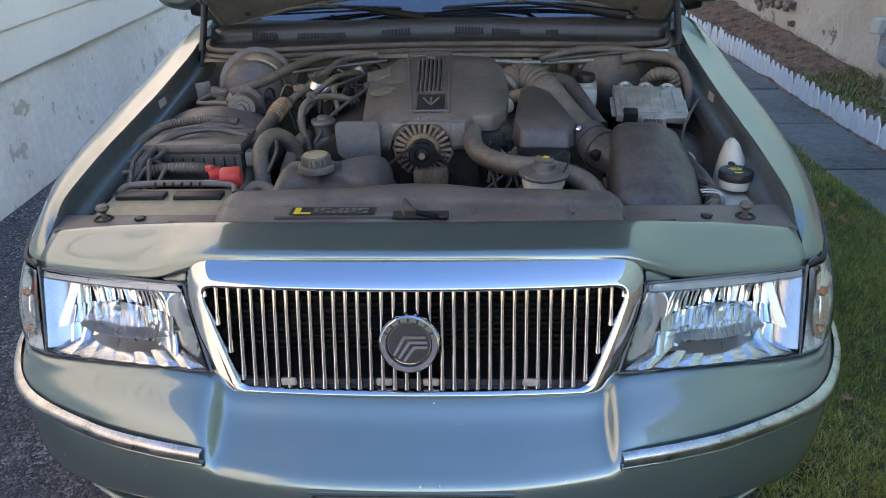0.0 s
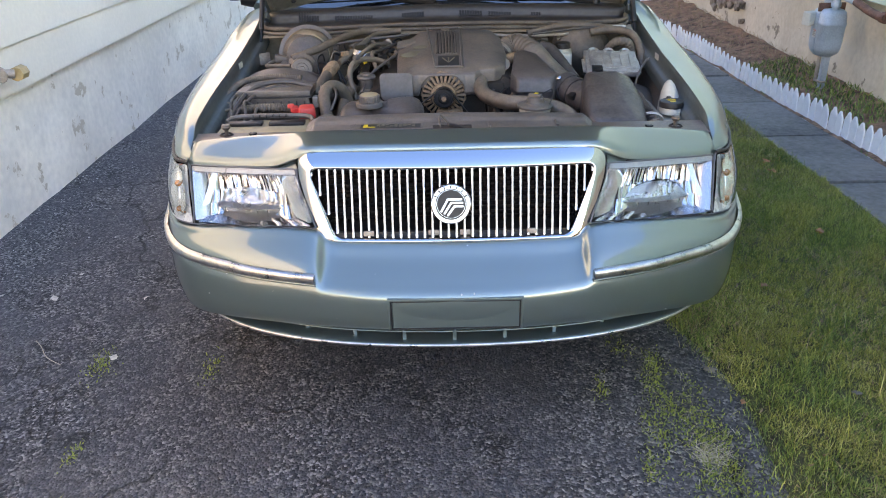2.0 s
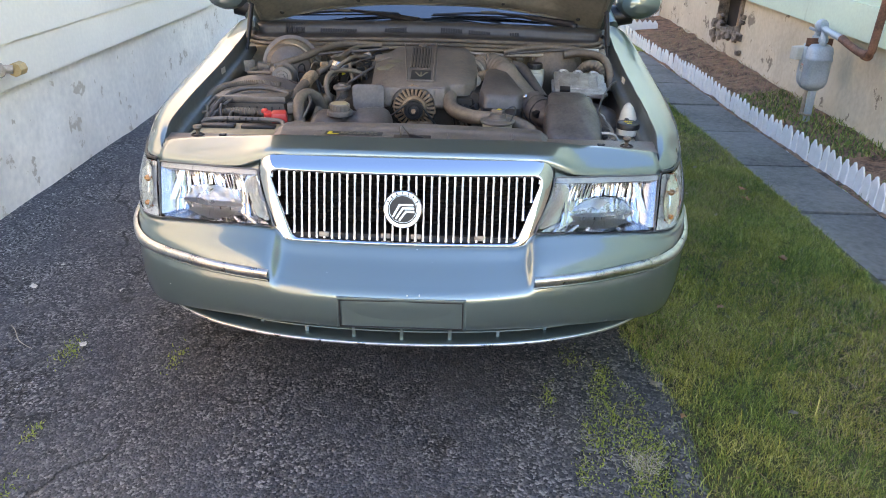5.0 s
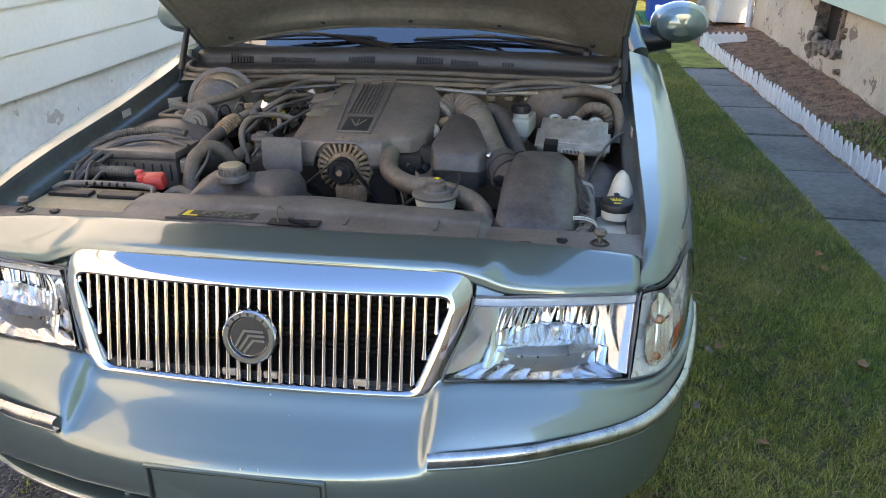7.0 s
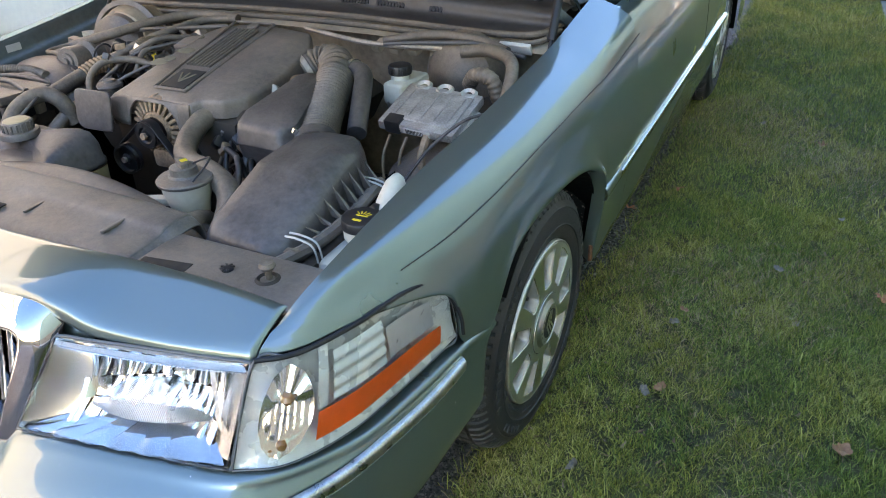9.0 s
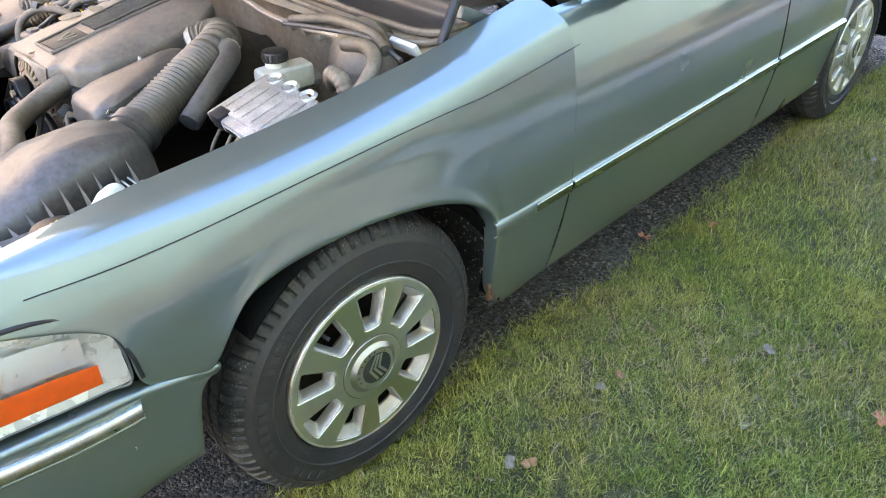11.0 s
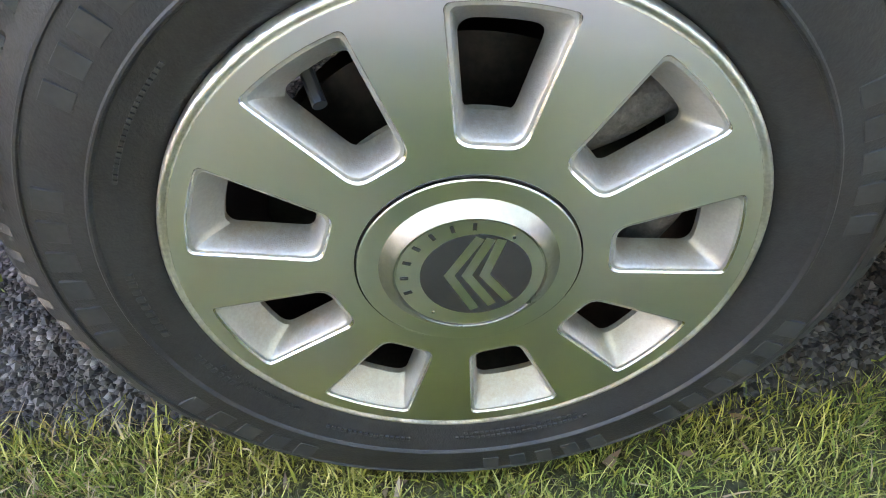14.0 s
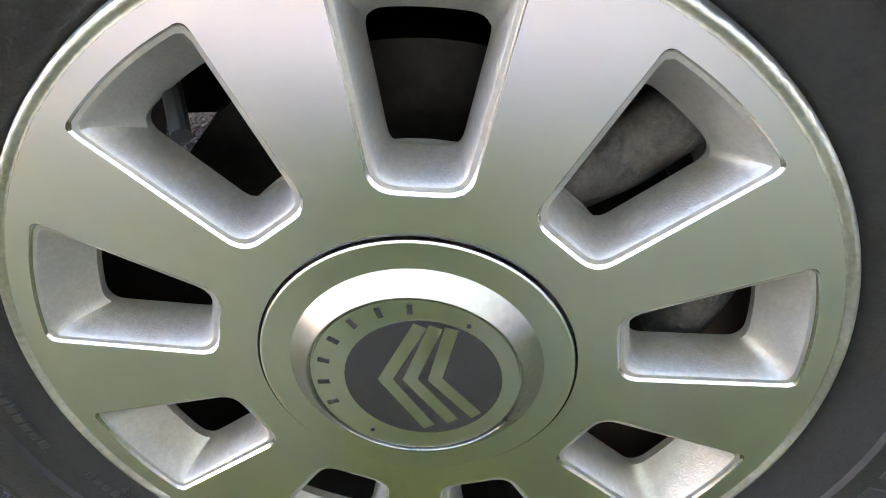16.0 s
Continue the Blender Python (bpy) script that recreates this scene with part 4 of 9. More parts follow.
for sgn in (1, -1):
    flip = sgn < 0
    lamp = new("headlight")
    lamp.matrix_basis = Matrix.Translation((0.6 * sgn, 1.15, 0.73))
    lamp.parent = car
    lamp.matrix_parent_inverse = car.matrix_basis.inverted()
    lamp["label"] = "clear headlight with a faceted reflector"
    ib, ob_, ot, it = (0.392, 1.066, 0.663), (0.762, 1.149, 0.648), (0.772, 1.226, 0.803), (0.450, 1.146, 0.812)
    lens = sheet("lens", patch4(ib, ob_, ot, it, 0.014), 24, 16, lens_glass, lamp, "clear plastic lens", thick=0.003, flip=flip)
    lens.visible_shadow = False
    # inside of the lamp: s runs outwards, t upwards, d is the depth behind the lens
    rnd = random.Random(31)

    def inside(s, t, d):
        p = (np.array(ib) * (1 - s) * (1 - t) + np.array(ob_) * s * (1 - t) + np.array(ot) * s * t + np.array(it) * (1 - s) * t)
        return (p[0] * sgn, p[1] + d - 0.008 * 4 * s * (1 - s), p[2])

    def bowl_depth(s, t):
        cx, cz = (s - 0.54) / 0.36, (t - 0.48) / 0.46
        return 0.020 + 0.060 * max(0.0, 1 - 0.75 * (cx * cx + 0.6 * cz * cz))

    def grid(v, f, pts):
        k0, w = len(v), len(pts[0])
        for row in pts:
            v.extend(row)
        for i in range(len(pts) - 1):
            for j in range(w - 1):
                k = k0 + i * w + j
                f.append((k, k + 1, k + w + 1, k + w))
    # bowl of upright mirror facets, in an upper and a lower tier
    v, f = [], []
    for t0, t1, cols in ((0.50, 0.87, 17), (0.30, 0.50, 15), (0.10, 0.30, 13)):
        edges = [0.19 + 0.68 * (k + (rnd.uniform(-0.28, 0.28) if 0 < k < cols else 0)) / cols for k in range(cols + 1)]
        for s0, s1 in zip(edges, edges[1:]):
            tilt, slope, crown = rnd.uniform(-0.008, 0.008), rnd.uniform(-0.007, 0.007), rnd.uniform(0.002, 0.006)
            lean = rnd.uniform(-0.02, 0.02)
            rows_ = []
            for i in range(7):
                u = i / 6
                row = []
                for j in range(6):
                    w = j / 5
                    s_, t_ = s0 + (s1 - s0) * u + lean * (w - 0.5), t0 + (t1 - t0) * w
                    row.append(inside(s_, t_, bowl_depth(s_, t_) + tilt * (u - 0.5) + slope * (w - 0.5) - crown * 4 * u * (1 - u)))
                rows_.append(row)
            grid(v, f, rows_)
    link_mesh("reflector", v, f, reflector_mat, lamp, "faceted mirror bowl")
    # housing walls between lens edge and bowl
    v, f = [], []
    grid(v, f, [[inside(0.012 + 0.20 * u, 0.06 + 0.83 * w, 0.006 + 0.034 * math.sin(u * 1.5) + 0.004 * math.sin(6 * w)) for w in (0, 0.25, 0.5, 0.75, 1)] for u in (0, 0.2, 0.4, 0.6, 0.8, 1)])
    link_mesh("inner_cheek", v, f, cheek_mat, lamp, "smooth silver cheek")
    v, f = [], []
    grid(v, f, [[inside(0.99 - 0.14 * u, 0.06 + 0.83 * w, 0.005 + 0.040 * u ** 1.4) for w in (0, 0.25, 0.5, 0.75, 1)] for u in (0, 0.2, 0.4, 0.6, 0.8, 1)])
    grid(v, f, [[inside(0.93 - 0.12 * w - 0.05 * u, 0.30 + 0.56 * w, 0.012 + 0.012 * u + 0.01 * w) for w in (0, 0.25, 0.5, 0.75, 1)] for u in (0, 0.5, 1)])
    link_mesh("outer_cheek", v, f, outer_mat, lamp, "smooth silver cheek")
    v, f = [], []
    for k in range(7):
        u0, u1, tip_ = k / 7, (k + 1) / 7, rnd.uniform(-0.005, 0.005)
        grid(v, f, [[inside(0.03 + 0.22 * w + u * (0.94 - 0.36 * w), 0.035 + 0.10 * w + 0.05 * w * abs(u - 0.5), 0.004 + 0.05 * w + tip_ * w * (u - u0) / (u1 - u0) - 0.006 * math.sin(3.14 * (u - u0) / (u1 - u0))) for w in (0, 0.3, 0.7, 1)]
                     for u in (u0, u0 * 0.67 + u1 * 0.33, u0 * 0.33 + u1 * 0.67, u1)])
    link_mesh("sill", v, f, reflector_mat, lamp, "sloping silver sill")
    # domed prism over the bulb, with fine upright ribs
    v, f = [], []
    rows_ = []
    n1 = 130
    for i in range(n1 + 1):
        u = -1 + 2 * i / n1
        h = max(0.0, 1 - abs(u) ** 2.2) ** 0.75
        row = []
        for j in range(9):
            w = j / 8
            row.append(inside(0.535 + 0.285 * u, 0.265 + 0.015 * u + 0.29 * h * math.sin(w * 1.5708), 0.018 + 0.038 * (1 - math.cos(w * 1.5708)) + 0.022 * u * u + 0.0014 * (i % 2)))
        rows_.append(row)
    grid(v, f, rows_)
    shield = link_mesh("bulb_shield", v, f, prism_glass, lamp, "ribbed domed prism in front of the bulb")
    shield.data.polygons.foreach_set("use_smooth", [False] * len(f))
    v, f = [], []
    grid(v, f, [[inside(0.535 + 0.285 * (-1 + i / 15), 0.262 + 0.015 * (-1 + i / 15), 0.018 + 0.022 * (-1 + i / 15) ** 2 + 0.04 * w) for w in (0, 1)] for i in range(31)])
    link_mesh("shield_floor", v, f, prism_mat, lamp)
    part("bulb", lathe([(0, 0), (0.008, 0.003), (0.009, 0.03), (0.0, 0.036)], 16, Matrix.Translation((0.615 * sgn, 1.225, 0.728)) @ pose(0, 0, 0, 90, 0, 0)), alu_polish, lamp)
    # black frame line round the lens
    edge = [Vector(p) for p in (ib, ob_, ot, it)]
    loop = []
    for a, b in zip(edge, edge[1:] + edge[:1]):
        loop += [a.lerp(b, k / 8) for k in range(8)]
    loop.append(loop[0])
    part("lens_frame", tube([(p.x * sgn, p.y + 0.004, p.z) for p in loop], 0.0028, 8, 2, cap=False), frame_grey, lamp)
    v, f = [], []
    grid(v, f, [[inside(0.01 + 0.98 * i / 120, t_, d_ + 0.0012 * (i % 2)) for t_, d_ in ((0.868, 0.026), (0.872, 0.008), (0.90, 0.005))] for i in range(121)])
    brow = link_mesh("bright_brow", v, f, cheek_mat, lamp, "ribbed bright brow")
    brow.data.polygons.foreach_set("use_smooth", [False] * len(f))
    v, f = [], []
    grid(v, f, [[inside(0.01 + 0.98 * i / 60, t_, d_) for t_, d_ in ((0.902, 0.006), (0.95, 0.012), (1.0, 0.010))] for i in range(61)])
    link_mesh("top_rim", v, f, rim_grey, lamp, "grey inner rim")

    sheet("corner_filler", [[(0.386, 1.115, 0.640), (0.405, 1.128, 0.70), (0.428, 1.158, 0.775), (0.440, 1.195, 0.845)], [(0.43, 1.118, 0.640), (0.445, 1.134, 0.70), (0.48, 1.172, 0.785), (0.54, 1.208, 0.824)]],
          10, 4, paint, lamp, flip=flip)
    # corner lamp that wraps round to the side
    cl = new("corner_lamp")
    cl.matrix_basis = Matrix.Translation((0.87 * sgn, 1.35, 0.72))
    cl.parent = car
    cl.matrix_parent_inverse = car.matrix_basis.inverted()
    cl["label"] = "wrap-around corner lamp with an amber strip"
    bot = [(0.765, 1.154, 0.646), (0.834, 1.202, 0.644), (0.887, 1.312, 0.643), (0.918, 1.466, 0.646), (0.932, 1.548, 0.650), (0.941, 1.588, 0.655)]
    top = [(0.779, 1.228, 0.806), (0.827, 1.274, 0.804), (0.867, 1.370, 0.804), (0.899, 1.487, 0.806), (0.918, 1.552, 0.786), (0.931, 1.584, 0.742)]

    facing = ((0.30, -0.95), (0.62, -0.78), (0.90, -0.44), (0.97, -0.22), (0.98, -0.18), (0.99, -0.14))

    def blend(t, out=0.0, push=0.0):
        r = []
        for k, (a, b) in enumerate(zip(bot, top)):
            p = [a[q] * (1 - t) + b[q] * t for q in range(3)]
            edge_ = (0.25, 1.0, 1.0, 1.0, 0.7, 0.25)[k]
            g = 0.015 * 4 * t * (1 - t) * edge_ + out - push * (edge_ if push > 0.015 else 1.0)
            r.append((p[0] + g * facing[k][0], p[1] + g * facing[k][1], p[2]))
        return r
    ln = sheet("lens", [blend(t) for t in (0, 0.2, 0.5, 0.8, 1)], 36, 14, lens_glass, cl, "clear plastic lens", thick=0.003, flip=flip)
    ln.visible_shadow = False
    sheet("backing", [blend(t, 0, d_) for t, d_ in ((0, 0.004), (0.12, 0.018), (0.5, 0.032), (0.88, 0.018), (1, 0.004))], 36, 14, housing_mat, cl, "silver inside of the lamp", flip=flip)

    def cut(r, a, b):
        return [tuple(crom(r, a + (b - a) * k / 8)) for k in range(9)]
    sheet("amber_strip", [cut(blend(t, 0, 0.007), 1.42, 3.97) for t in (0.11, 0.26, 0.41)], 24, 6, amber, cl, "amber side reflector", flip=flip)
    sheet("divider", [cut(blend(t, 0, 0.008), 1.40, 1.56) for t in (0.43, 0.7, 0.95)], 8, 8, housing_mat, cl, flip=flip)
    sheet("ribbed_panel", [cut(blend(t, 0, 0.010 + 0.003 * (k % 2)), 1.66, 2.50) for k, t in enumerate((0.44, 0.50, 0.56, 0.62, 0.68, 0.74, 0.80, 0.86))], 16, 50, housing_mat, cl, "ribbed reflector", flip=flip)
    sheet("end_mirror", [cut(blend(t, 0, 0.009 + 0.008 * t), 2.56, 3.75) for t in (0.44, 0.60, 0.76)], 10, 8, prism_mat, cl, "grey mirror", flip=flip)
    v, f = [], []
    for i in range(41):
        for j in range(13):
            a, r = 2 * math.pi * i / 40, j / 12
            s0, t0 = 0.84 + 0.50 * r * math.cos(a), 0.50 + 0.43 * r * math.sin(a)
            rib_ = 0.0050 * abs(math.sin(13 * r * math.cos(a))) if math.sin(a) * r < 0.25 else 0.003 * math.sin(9 * a)
            p = crom(blend(t0, 0, 0.004 + 0.012 * (1 - r * r) + rib_), max(0.02, s0))
            v.append((p[0] * sgn, p[1], p[2]))
    for i in range(40):
        for j in range(12):
            k = i * 13 + j
            f.append((k, k + 13, k + 14, k + 1))
    link_mesh("turn_signal_bowl", v, f, reflector_mat, cl, "round fluted mirror")
    for t0, rad, nm in ((0.18, 0.009, "marker_bulb"),):
        p = crom(blend(t0, 0, 0.0149), 0.86)
        part(nm, lathe([(0, -0.002), (rad, 0), (rad * 0.95, rad * 0.5), (rad * 0.7, rad), (0, rad * 1.25)], 16, Matrix.Translation((p[0] * sgn, p[1], p[2])) @ pose(0, 0, 0, 90, 0, 40 * sgn)), bulb_amber, cl, "amber bulb")
    p = crom(blend(0.62, 0, 0.0149), 0.88)
    part("signal_bulb", lathe([(0, 0.011), (0.008, 0.008), (0.012, 0.0), (0.008, -0.008), (0, -0.011)], 16, Matrix.Translation((p[0] * sgn, p[1], p[2]))), bulb_amber, cl, "amber bulb")
    # small amber lumps added to imitate the bulb's orange reflections
    for uu, tt, rr in ((0.62, 0.14, 0.006), (1.05, 0.12, 0.004)):
        p = crom(blend(tt, 0, 0.0149), uu)
        part("amber_glint", lathe([(0, rr * 0.5), (rr * 0.8, rr * 0.35), (rr, 0.0), (rr * 0.7, -rr * 0.4), (0, -rr * 0.5)], 14, Matrix.Translation((p[0] * sgn, p[1], p[2])) @ Matrix.Diagonal((1.5, 1, 1, 1))), bulb_amber, cl)
    p = crom(blend(0.80, 0, 0.0149), 0.92)
    part("bulb_socket", lathe([(0, 0.004), (0.008, 0.003), (0.010, -0.004), (0, -0.006)], 14, Matrix.Translation((p[0] * sgn, p[1], p[2])) @ pose(0, 0, 0, 70, 0, 35 * sgn)), black_clean, cl)
    rim = blend(0) + blend(1)[::-1]
    rim = [(a * sgn, b, c) for a, b, c in rim] + [(rim[0][0] * sgn, rim[0][1], rim[0][2])]
    part("lens_frame", tube(rim, 0.0022, 8, 5, cap=False), frame_grey, cl)
    seal = [(a + 0.002, b, c + 0.005) for a, b, c in top] + [(0.947, 1.597, 0.70), (0.949, 1.603, 0.655)]
    part("rubber_seal", tube([(a * sgn, b, c) for a, b, c in seal], 0.0045, 8, 5), black_clean, cl, "black rubber seal")

    # ---------- front fender ----------
    cI = [(0.783, 1.285, 0.835), (0.789, 1.345, 0.858), (0.799, 1.42, 0.880), (0.803, 1.56, 0.900), (0.806, 1.70, 0.915), (0.809, 1.80, 0.922), (0.814, 1.93, 0.931), (0.818, 2.07, 0.942),
          (0.825, 2.28, 0.963), (0.828, 2.40, 0.977), (0.831, 2.50, 0.994), (0.837, 2.735, 1.038)]
    cC = [(0.781, 1.275, 0.832), (0.809, 1.335, 0.855), (0.834, 1.415, 0.874), (0.860, 1.555, 0.892), (0.873, 1.695, 0.905), (0.880, 1.80, 0.912), (0.890, 1.93, 0.920), (0.898, 2.07, 0.930),
          (0.908, 2.28, 0.948), (0.912, 2.40, 0.960), (0.914, 2.50, 0.974), (0.918, 2.737, 1.008)]
    cS = [(0.780, 1.262, 0.826), (0.822, 1.315, 0.838), (0.856, 1.405, 0.842), (0.902, 1.55, 0.852), (0.920, 1.68, 0.865), (0.932, 1.78, 0.872), (0.944, 1.93, 0.884), (0.952, 2.07, 0.894),
          (0.960, 2.28, 0.908), (0.963, 2.40, 0.918), (0.964, 2.50, 0.928), (0.966, 2.745, 0.952)]
    cN = [(0.7795, 1.254, 0.822), (0.826, 1.302, 0.826), (0.868, 1.40, 0.826), (0.918, 1.555, 0.822), (0.944, 1.665, 0.79), (0.956, 1.765, 0.800), (0.966, 1.92, 0.822), (0.972, 2.07, 0.834),
          (0.978, 2.28, 0.824), (0.981, 2.41, 0.78), (0.983, 2.505, 0.74), (0.985, 2.754, 0.77)]
    cM = [(0.779, 1.247, 0.817), (0.828, 1.293, 0.818), (0.872, 1.395, 0.815), (0.931, 1.562, 0.786), (0.951, 1.630, 0.706), (0.963, 1.735, 0.712), (0.975, 1.895, 0.785), (0.980, 2.07, 0.786),
          (0.982, 2.29, 0.752), (0.984, 2.445, 0.655), (0.988, 2.525, 0.56), (0.991, 2.754, 0.575)]
    cB = [(0.7785, 1.241, 0.808), (0.829, 1.288, 0.811), (0.873, 1.393, 0.807), (0.938, 1.571, 0.760), (0.953, 1.607, 0.640), (0.965, 1.712, 0.606), (0.980, 1.832, 0.728), (0.984, 2.07, 0.748),
          (0.983, 2.315, 0.700), (0.982, 2.458, 0.590), (0.956, 2.505, 0.325), (0.957, 2.715, 0.318)]
    cR = [(0.77, 1.245, 0.812), (0.818, 1.295, 0.806), (0.86, 1.40, 0.800), (0.930, 1.574, 0.754), (0.94, 1.61, 0.636), (0.945, 1.717, 0.603), (0.950, 1.838, 0.719), (0.952, 2.07, 0.737),
          (0.952, 2.308, 0.690), (0.952, 2.450, 0.585), (0.924, 2.503, 0.320), (0.925, 2.715, 0.313)]
    def side_x(y, z, flare=0.0):
        plan = float(np.interp(y, (1.56, 1.63, 1.70, 1.80, 1.90, 2.07, 2.30, 2.50, 2.75), (0.936, 0.948, 0.9565, 0.9645, 0.970, 0.976, 0.981, 0.985, 0.989)))
        return plan - 0.9 * max(0.0, z - 0.72) ** 2 + flare
    cN = cN[:4] + [(side_x(y, z), y, z) for _, y, z in cN[4:]]
    cM = cM[:4] + [(side_x(y, z, 0.001), y, z) for _, y, z in cM[4:]]
    cB = cB[:4] + [(side_x(y, z, 0.004), y, z) for _, y, z in cB[4:10]] + cB[10:]
    sheet("fender", [cI, cC, cS, cN, cM, cB, cR], 110, 44, paint, car, flip=flip)
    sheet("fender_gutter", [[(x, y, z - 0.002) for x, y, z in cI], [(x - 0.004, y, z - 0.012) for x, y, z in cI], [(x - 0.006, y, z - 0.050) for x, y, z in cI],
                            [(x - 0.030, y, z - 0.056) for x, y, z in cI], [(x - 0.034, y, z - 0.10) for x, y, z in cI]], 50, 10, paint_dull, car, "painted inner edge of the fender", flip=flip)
    part("vin_label", box((0.002, 0.05, 0.022), (0.8105 * sgn, 2.07, 0.912), (0, 2 * sgn, 0), bevel=0), white_print, car)
    pin = [tuple(np.array(crom(cS, u)) * (1 - w) + np.array(crom(cN, u)) * w + np.array((0.003, 0, 0.0015))) for u, w in [(2.6 + k * 0.85, 0.12) for k in range(11)]]
    part("pinstripe", tube([(a * sgn, b, c) for a, b, c in pin], 0.0013, 6, 6), black_clean, car, "thin dark pinstripe")
    # lower rear of the fender behind the wheel: mud flap line and bright strip
    side = [(0.990, 2.485, 0.585), (0.993, 2.60, 0.583), (0.994, 2.70, 0.583)]

    def molding(y0, y1, z0, z1, inner=0.988):
        return [[(inner - 0.004, y0, z0 - 0.020), (inner - 0.004, (y0 + y1) / 2, (z0 + z1) / 2 - 0.020), (inner - 0.004, y1, z1 - 0.020)],
                [(inner + 0.005, y0, z0 - 0.018), (inner + 0.005, (y0 + y1) / 2, (z0 + z1) / 2 - 0.018), (inner + 0.005, y1, z1 - 0.018)],
                [(inner + 0.008, y0, z0), (inner + 0.008, (y0 + y1) / 2, (z0 + z1) / 2), (inner + 0.008, y1, z1)],
                [(inner + 0.005, y0, z0 + 0.016), (inner + 0.005, (y0 + y1) / 2, (z0 + z1) / 2 + 0.016), (inner + 0.005, y1, z1 + 0.016)],
                [(inner - 0.004, y0, z0 + 0.02), (inner - 0.004, (y0 + y1) / 2, (z0 + z1) / 2 + 0.02), (inner - 0.004, y1, z1 + 0.02)]]
    for y0, y1 in ((2.455, 2.7535), (2.7615, 3.985), (4.005, 4.62)):
        sheet("side_molding", molding(y0, y1, 0.563, 0.566), 8, 14, paint, car, "body-coloured side molding", flip=flip)
        yy0 = y0 + 0.15 if y0 < 2.6 else y0
        part("bright_insert", box((0.010, y1 - yy0, 0.026), (0.9935 * sgn, (yy0 + y1) / 2, 0.566), (0, 8 * sgn, 0), bevel=0.0035, seg=3), chrome, car, "chrome insert in the molding")

    # ---------- doors, quarter panel ----------
    def door_cut(z):
        return 0.040 * min(1.0, max(0.0, (0.575 - z) / 0.265)) ** 1.5 + 0.10 * max(0.0, z - 0.78)

    def door_rows(y0, y1, n=6):
        sec = [(0.925, 0.285), (0.957, 0.31), (0.976, 0.42), (0.990, 0.56), (0.990, 0.70), (0.980, 0.84), (0.962, 0.945), (0.938, 0.995), (0.915, 1.012)]
        return [[(x - 0.012 * ((y - 3.6) / 1.6) ** 2 - (0.012 if z > 0.9 else 0), y - door_cut(z), z) for y in np.linspace(y0, y1, n)] for x, z in sec]
    part("door_gap", tube([((x - 0.016) * sgn, 2.757 - door_cut(z), z) for x, z in ((0.957, 0.31), (0.976, 0.42), (0.990, 0.56), (0.990, 0.70), (0.978, 0.84), (0.955, 0.945))], 0.008, 6, 6), black_clean, car)
    door = sheet("front_door", door_rows(2.762, 3.990), 30, 40, paint, car, flip=flip)
    part("door_handle", box((0.022, 0.15, 0.03), (0.972 * sgn, 3.80, 0.90), bevel=0.009), paint, door)
    sheet("rear_door", door_rows(4.002, 4.60), 20, 40, paint, car, flip=flip)
    q0 = [[(0.985, 4.61, 0.30), (0.985, 4.63, 0.40), (0.986, 4.68, 0.66), (0.986, 4.85, 0.735), (0.985, 5.10, 0.74), (0.983, 5.30, 0.66), (0.975, 5.40, 0.36), (0.95, 5.9, 0.36), (0.90, 6.25, 0.40)],
          [(0.986, 4.605, 0.56), (0.988, 4.63, 0.62), (0.988, 4.70, 0.74), (0.987, 4.85, 0.79), (0.986, 5.10, 0.79), (0.984, 5.32, 0.73), (0.978, 5.45, 0.60), (0.95, 5.9, 0.6), (0.89, 6.27, 0.6)],
          [(0.962, 4.61, 0.945), (0.962, 4.64, 0.945), (0.962, 4.72, 0.945), (0.962, 4.86, 0.945), (0.960, 5.10, 0.945), (0.957, 5.33, 0.942), (0.95, 5.48, 0.94), (0.92, 5.9, 0.93), (0.85, 6.27, 0.90)],
          [(0.905, 4.62, 1.01), (0.905, 4.65, 1.01), (0.90, 4.74, 1.01), (0.89, 4.87, 1.01), (0.88, 5.10, 1.01), (0.86, 5.35, 1.01), (0.85, 5.5, 1.0), (0.8, 5.9, 0.98), (0.72, 6.24, 0.95)]]
    sheet("quarter_panel", q0, 60, 24, paint, car, flip=flip)
    part("rocker_panel", tube([(0.930 * sgn, 2.52, 0.322), (0.938 * sgn, 3.4, 0.305), (0.938 * sgn, 4.6, 0.305)], 0.014, 12, 6), paint, car)
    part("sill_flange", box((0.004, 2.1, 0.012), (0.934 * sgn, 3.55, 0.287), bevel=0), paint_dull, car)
    part("rust_spot", box((0.012, 0.030, 0.055), (0.951 * sgn, 2.490, 0.352), (0, 0, 8 * sgn), bevel=0.004), rust_brown, car, "rusted lower fender corner")
    # inner mud guard behind the wheel, spattered
    sheet("mud_guard", [[(0.935, 2.462, 0.62), (0.925, 2.490, 0.50), (0.915, 2.500, 0.40), (0.900, 2.495, 0.315)], [(0.86, 2.440, 0.63), (0.85, 2.470, 0.50), (0.84, 2.480, 0.40), (0.83, 2.475, 0.315)],
                        [(0.70, 2.43, 0.63), (0.70, 2.45, 0.50), (0.70, 2.46, 0.40), (0.70, 2.455, 0.315)]], 12, 8, flap_black, car, "mud-spattered black inner guard", flip=flip)
    # mirror
    base = lathe([(0, 0.10), (0.05, 0.095), (0.078, 0.075), (0.092, 0.035), (0.095, 0.0), (0.09, -0.03), (0.0, -0.032)], 28)
    bmesh.ops.transform(base, matrix=Matrix.Translation((1.045 * sgn, 3.03, 1.105)) @ pose(0, 0, 0, 90, 0, 0) @ Matrix.Diagonal((1.2, 0.85, 0.92, 1)), verts=base.verts)
    mirror = part("door_mirror", base, paint, car, "rounded body-coloured door mirror")
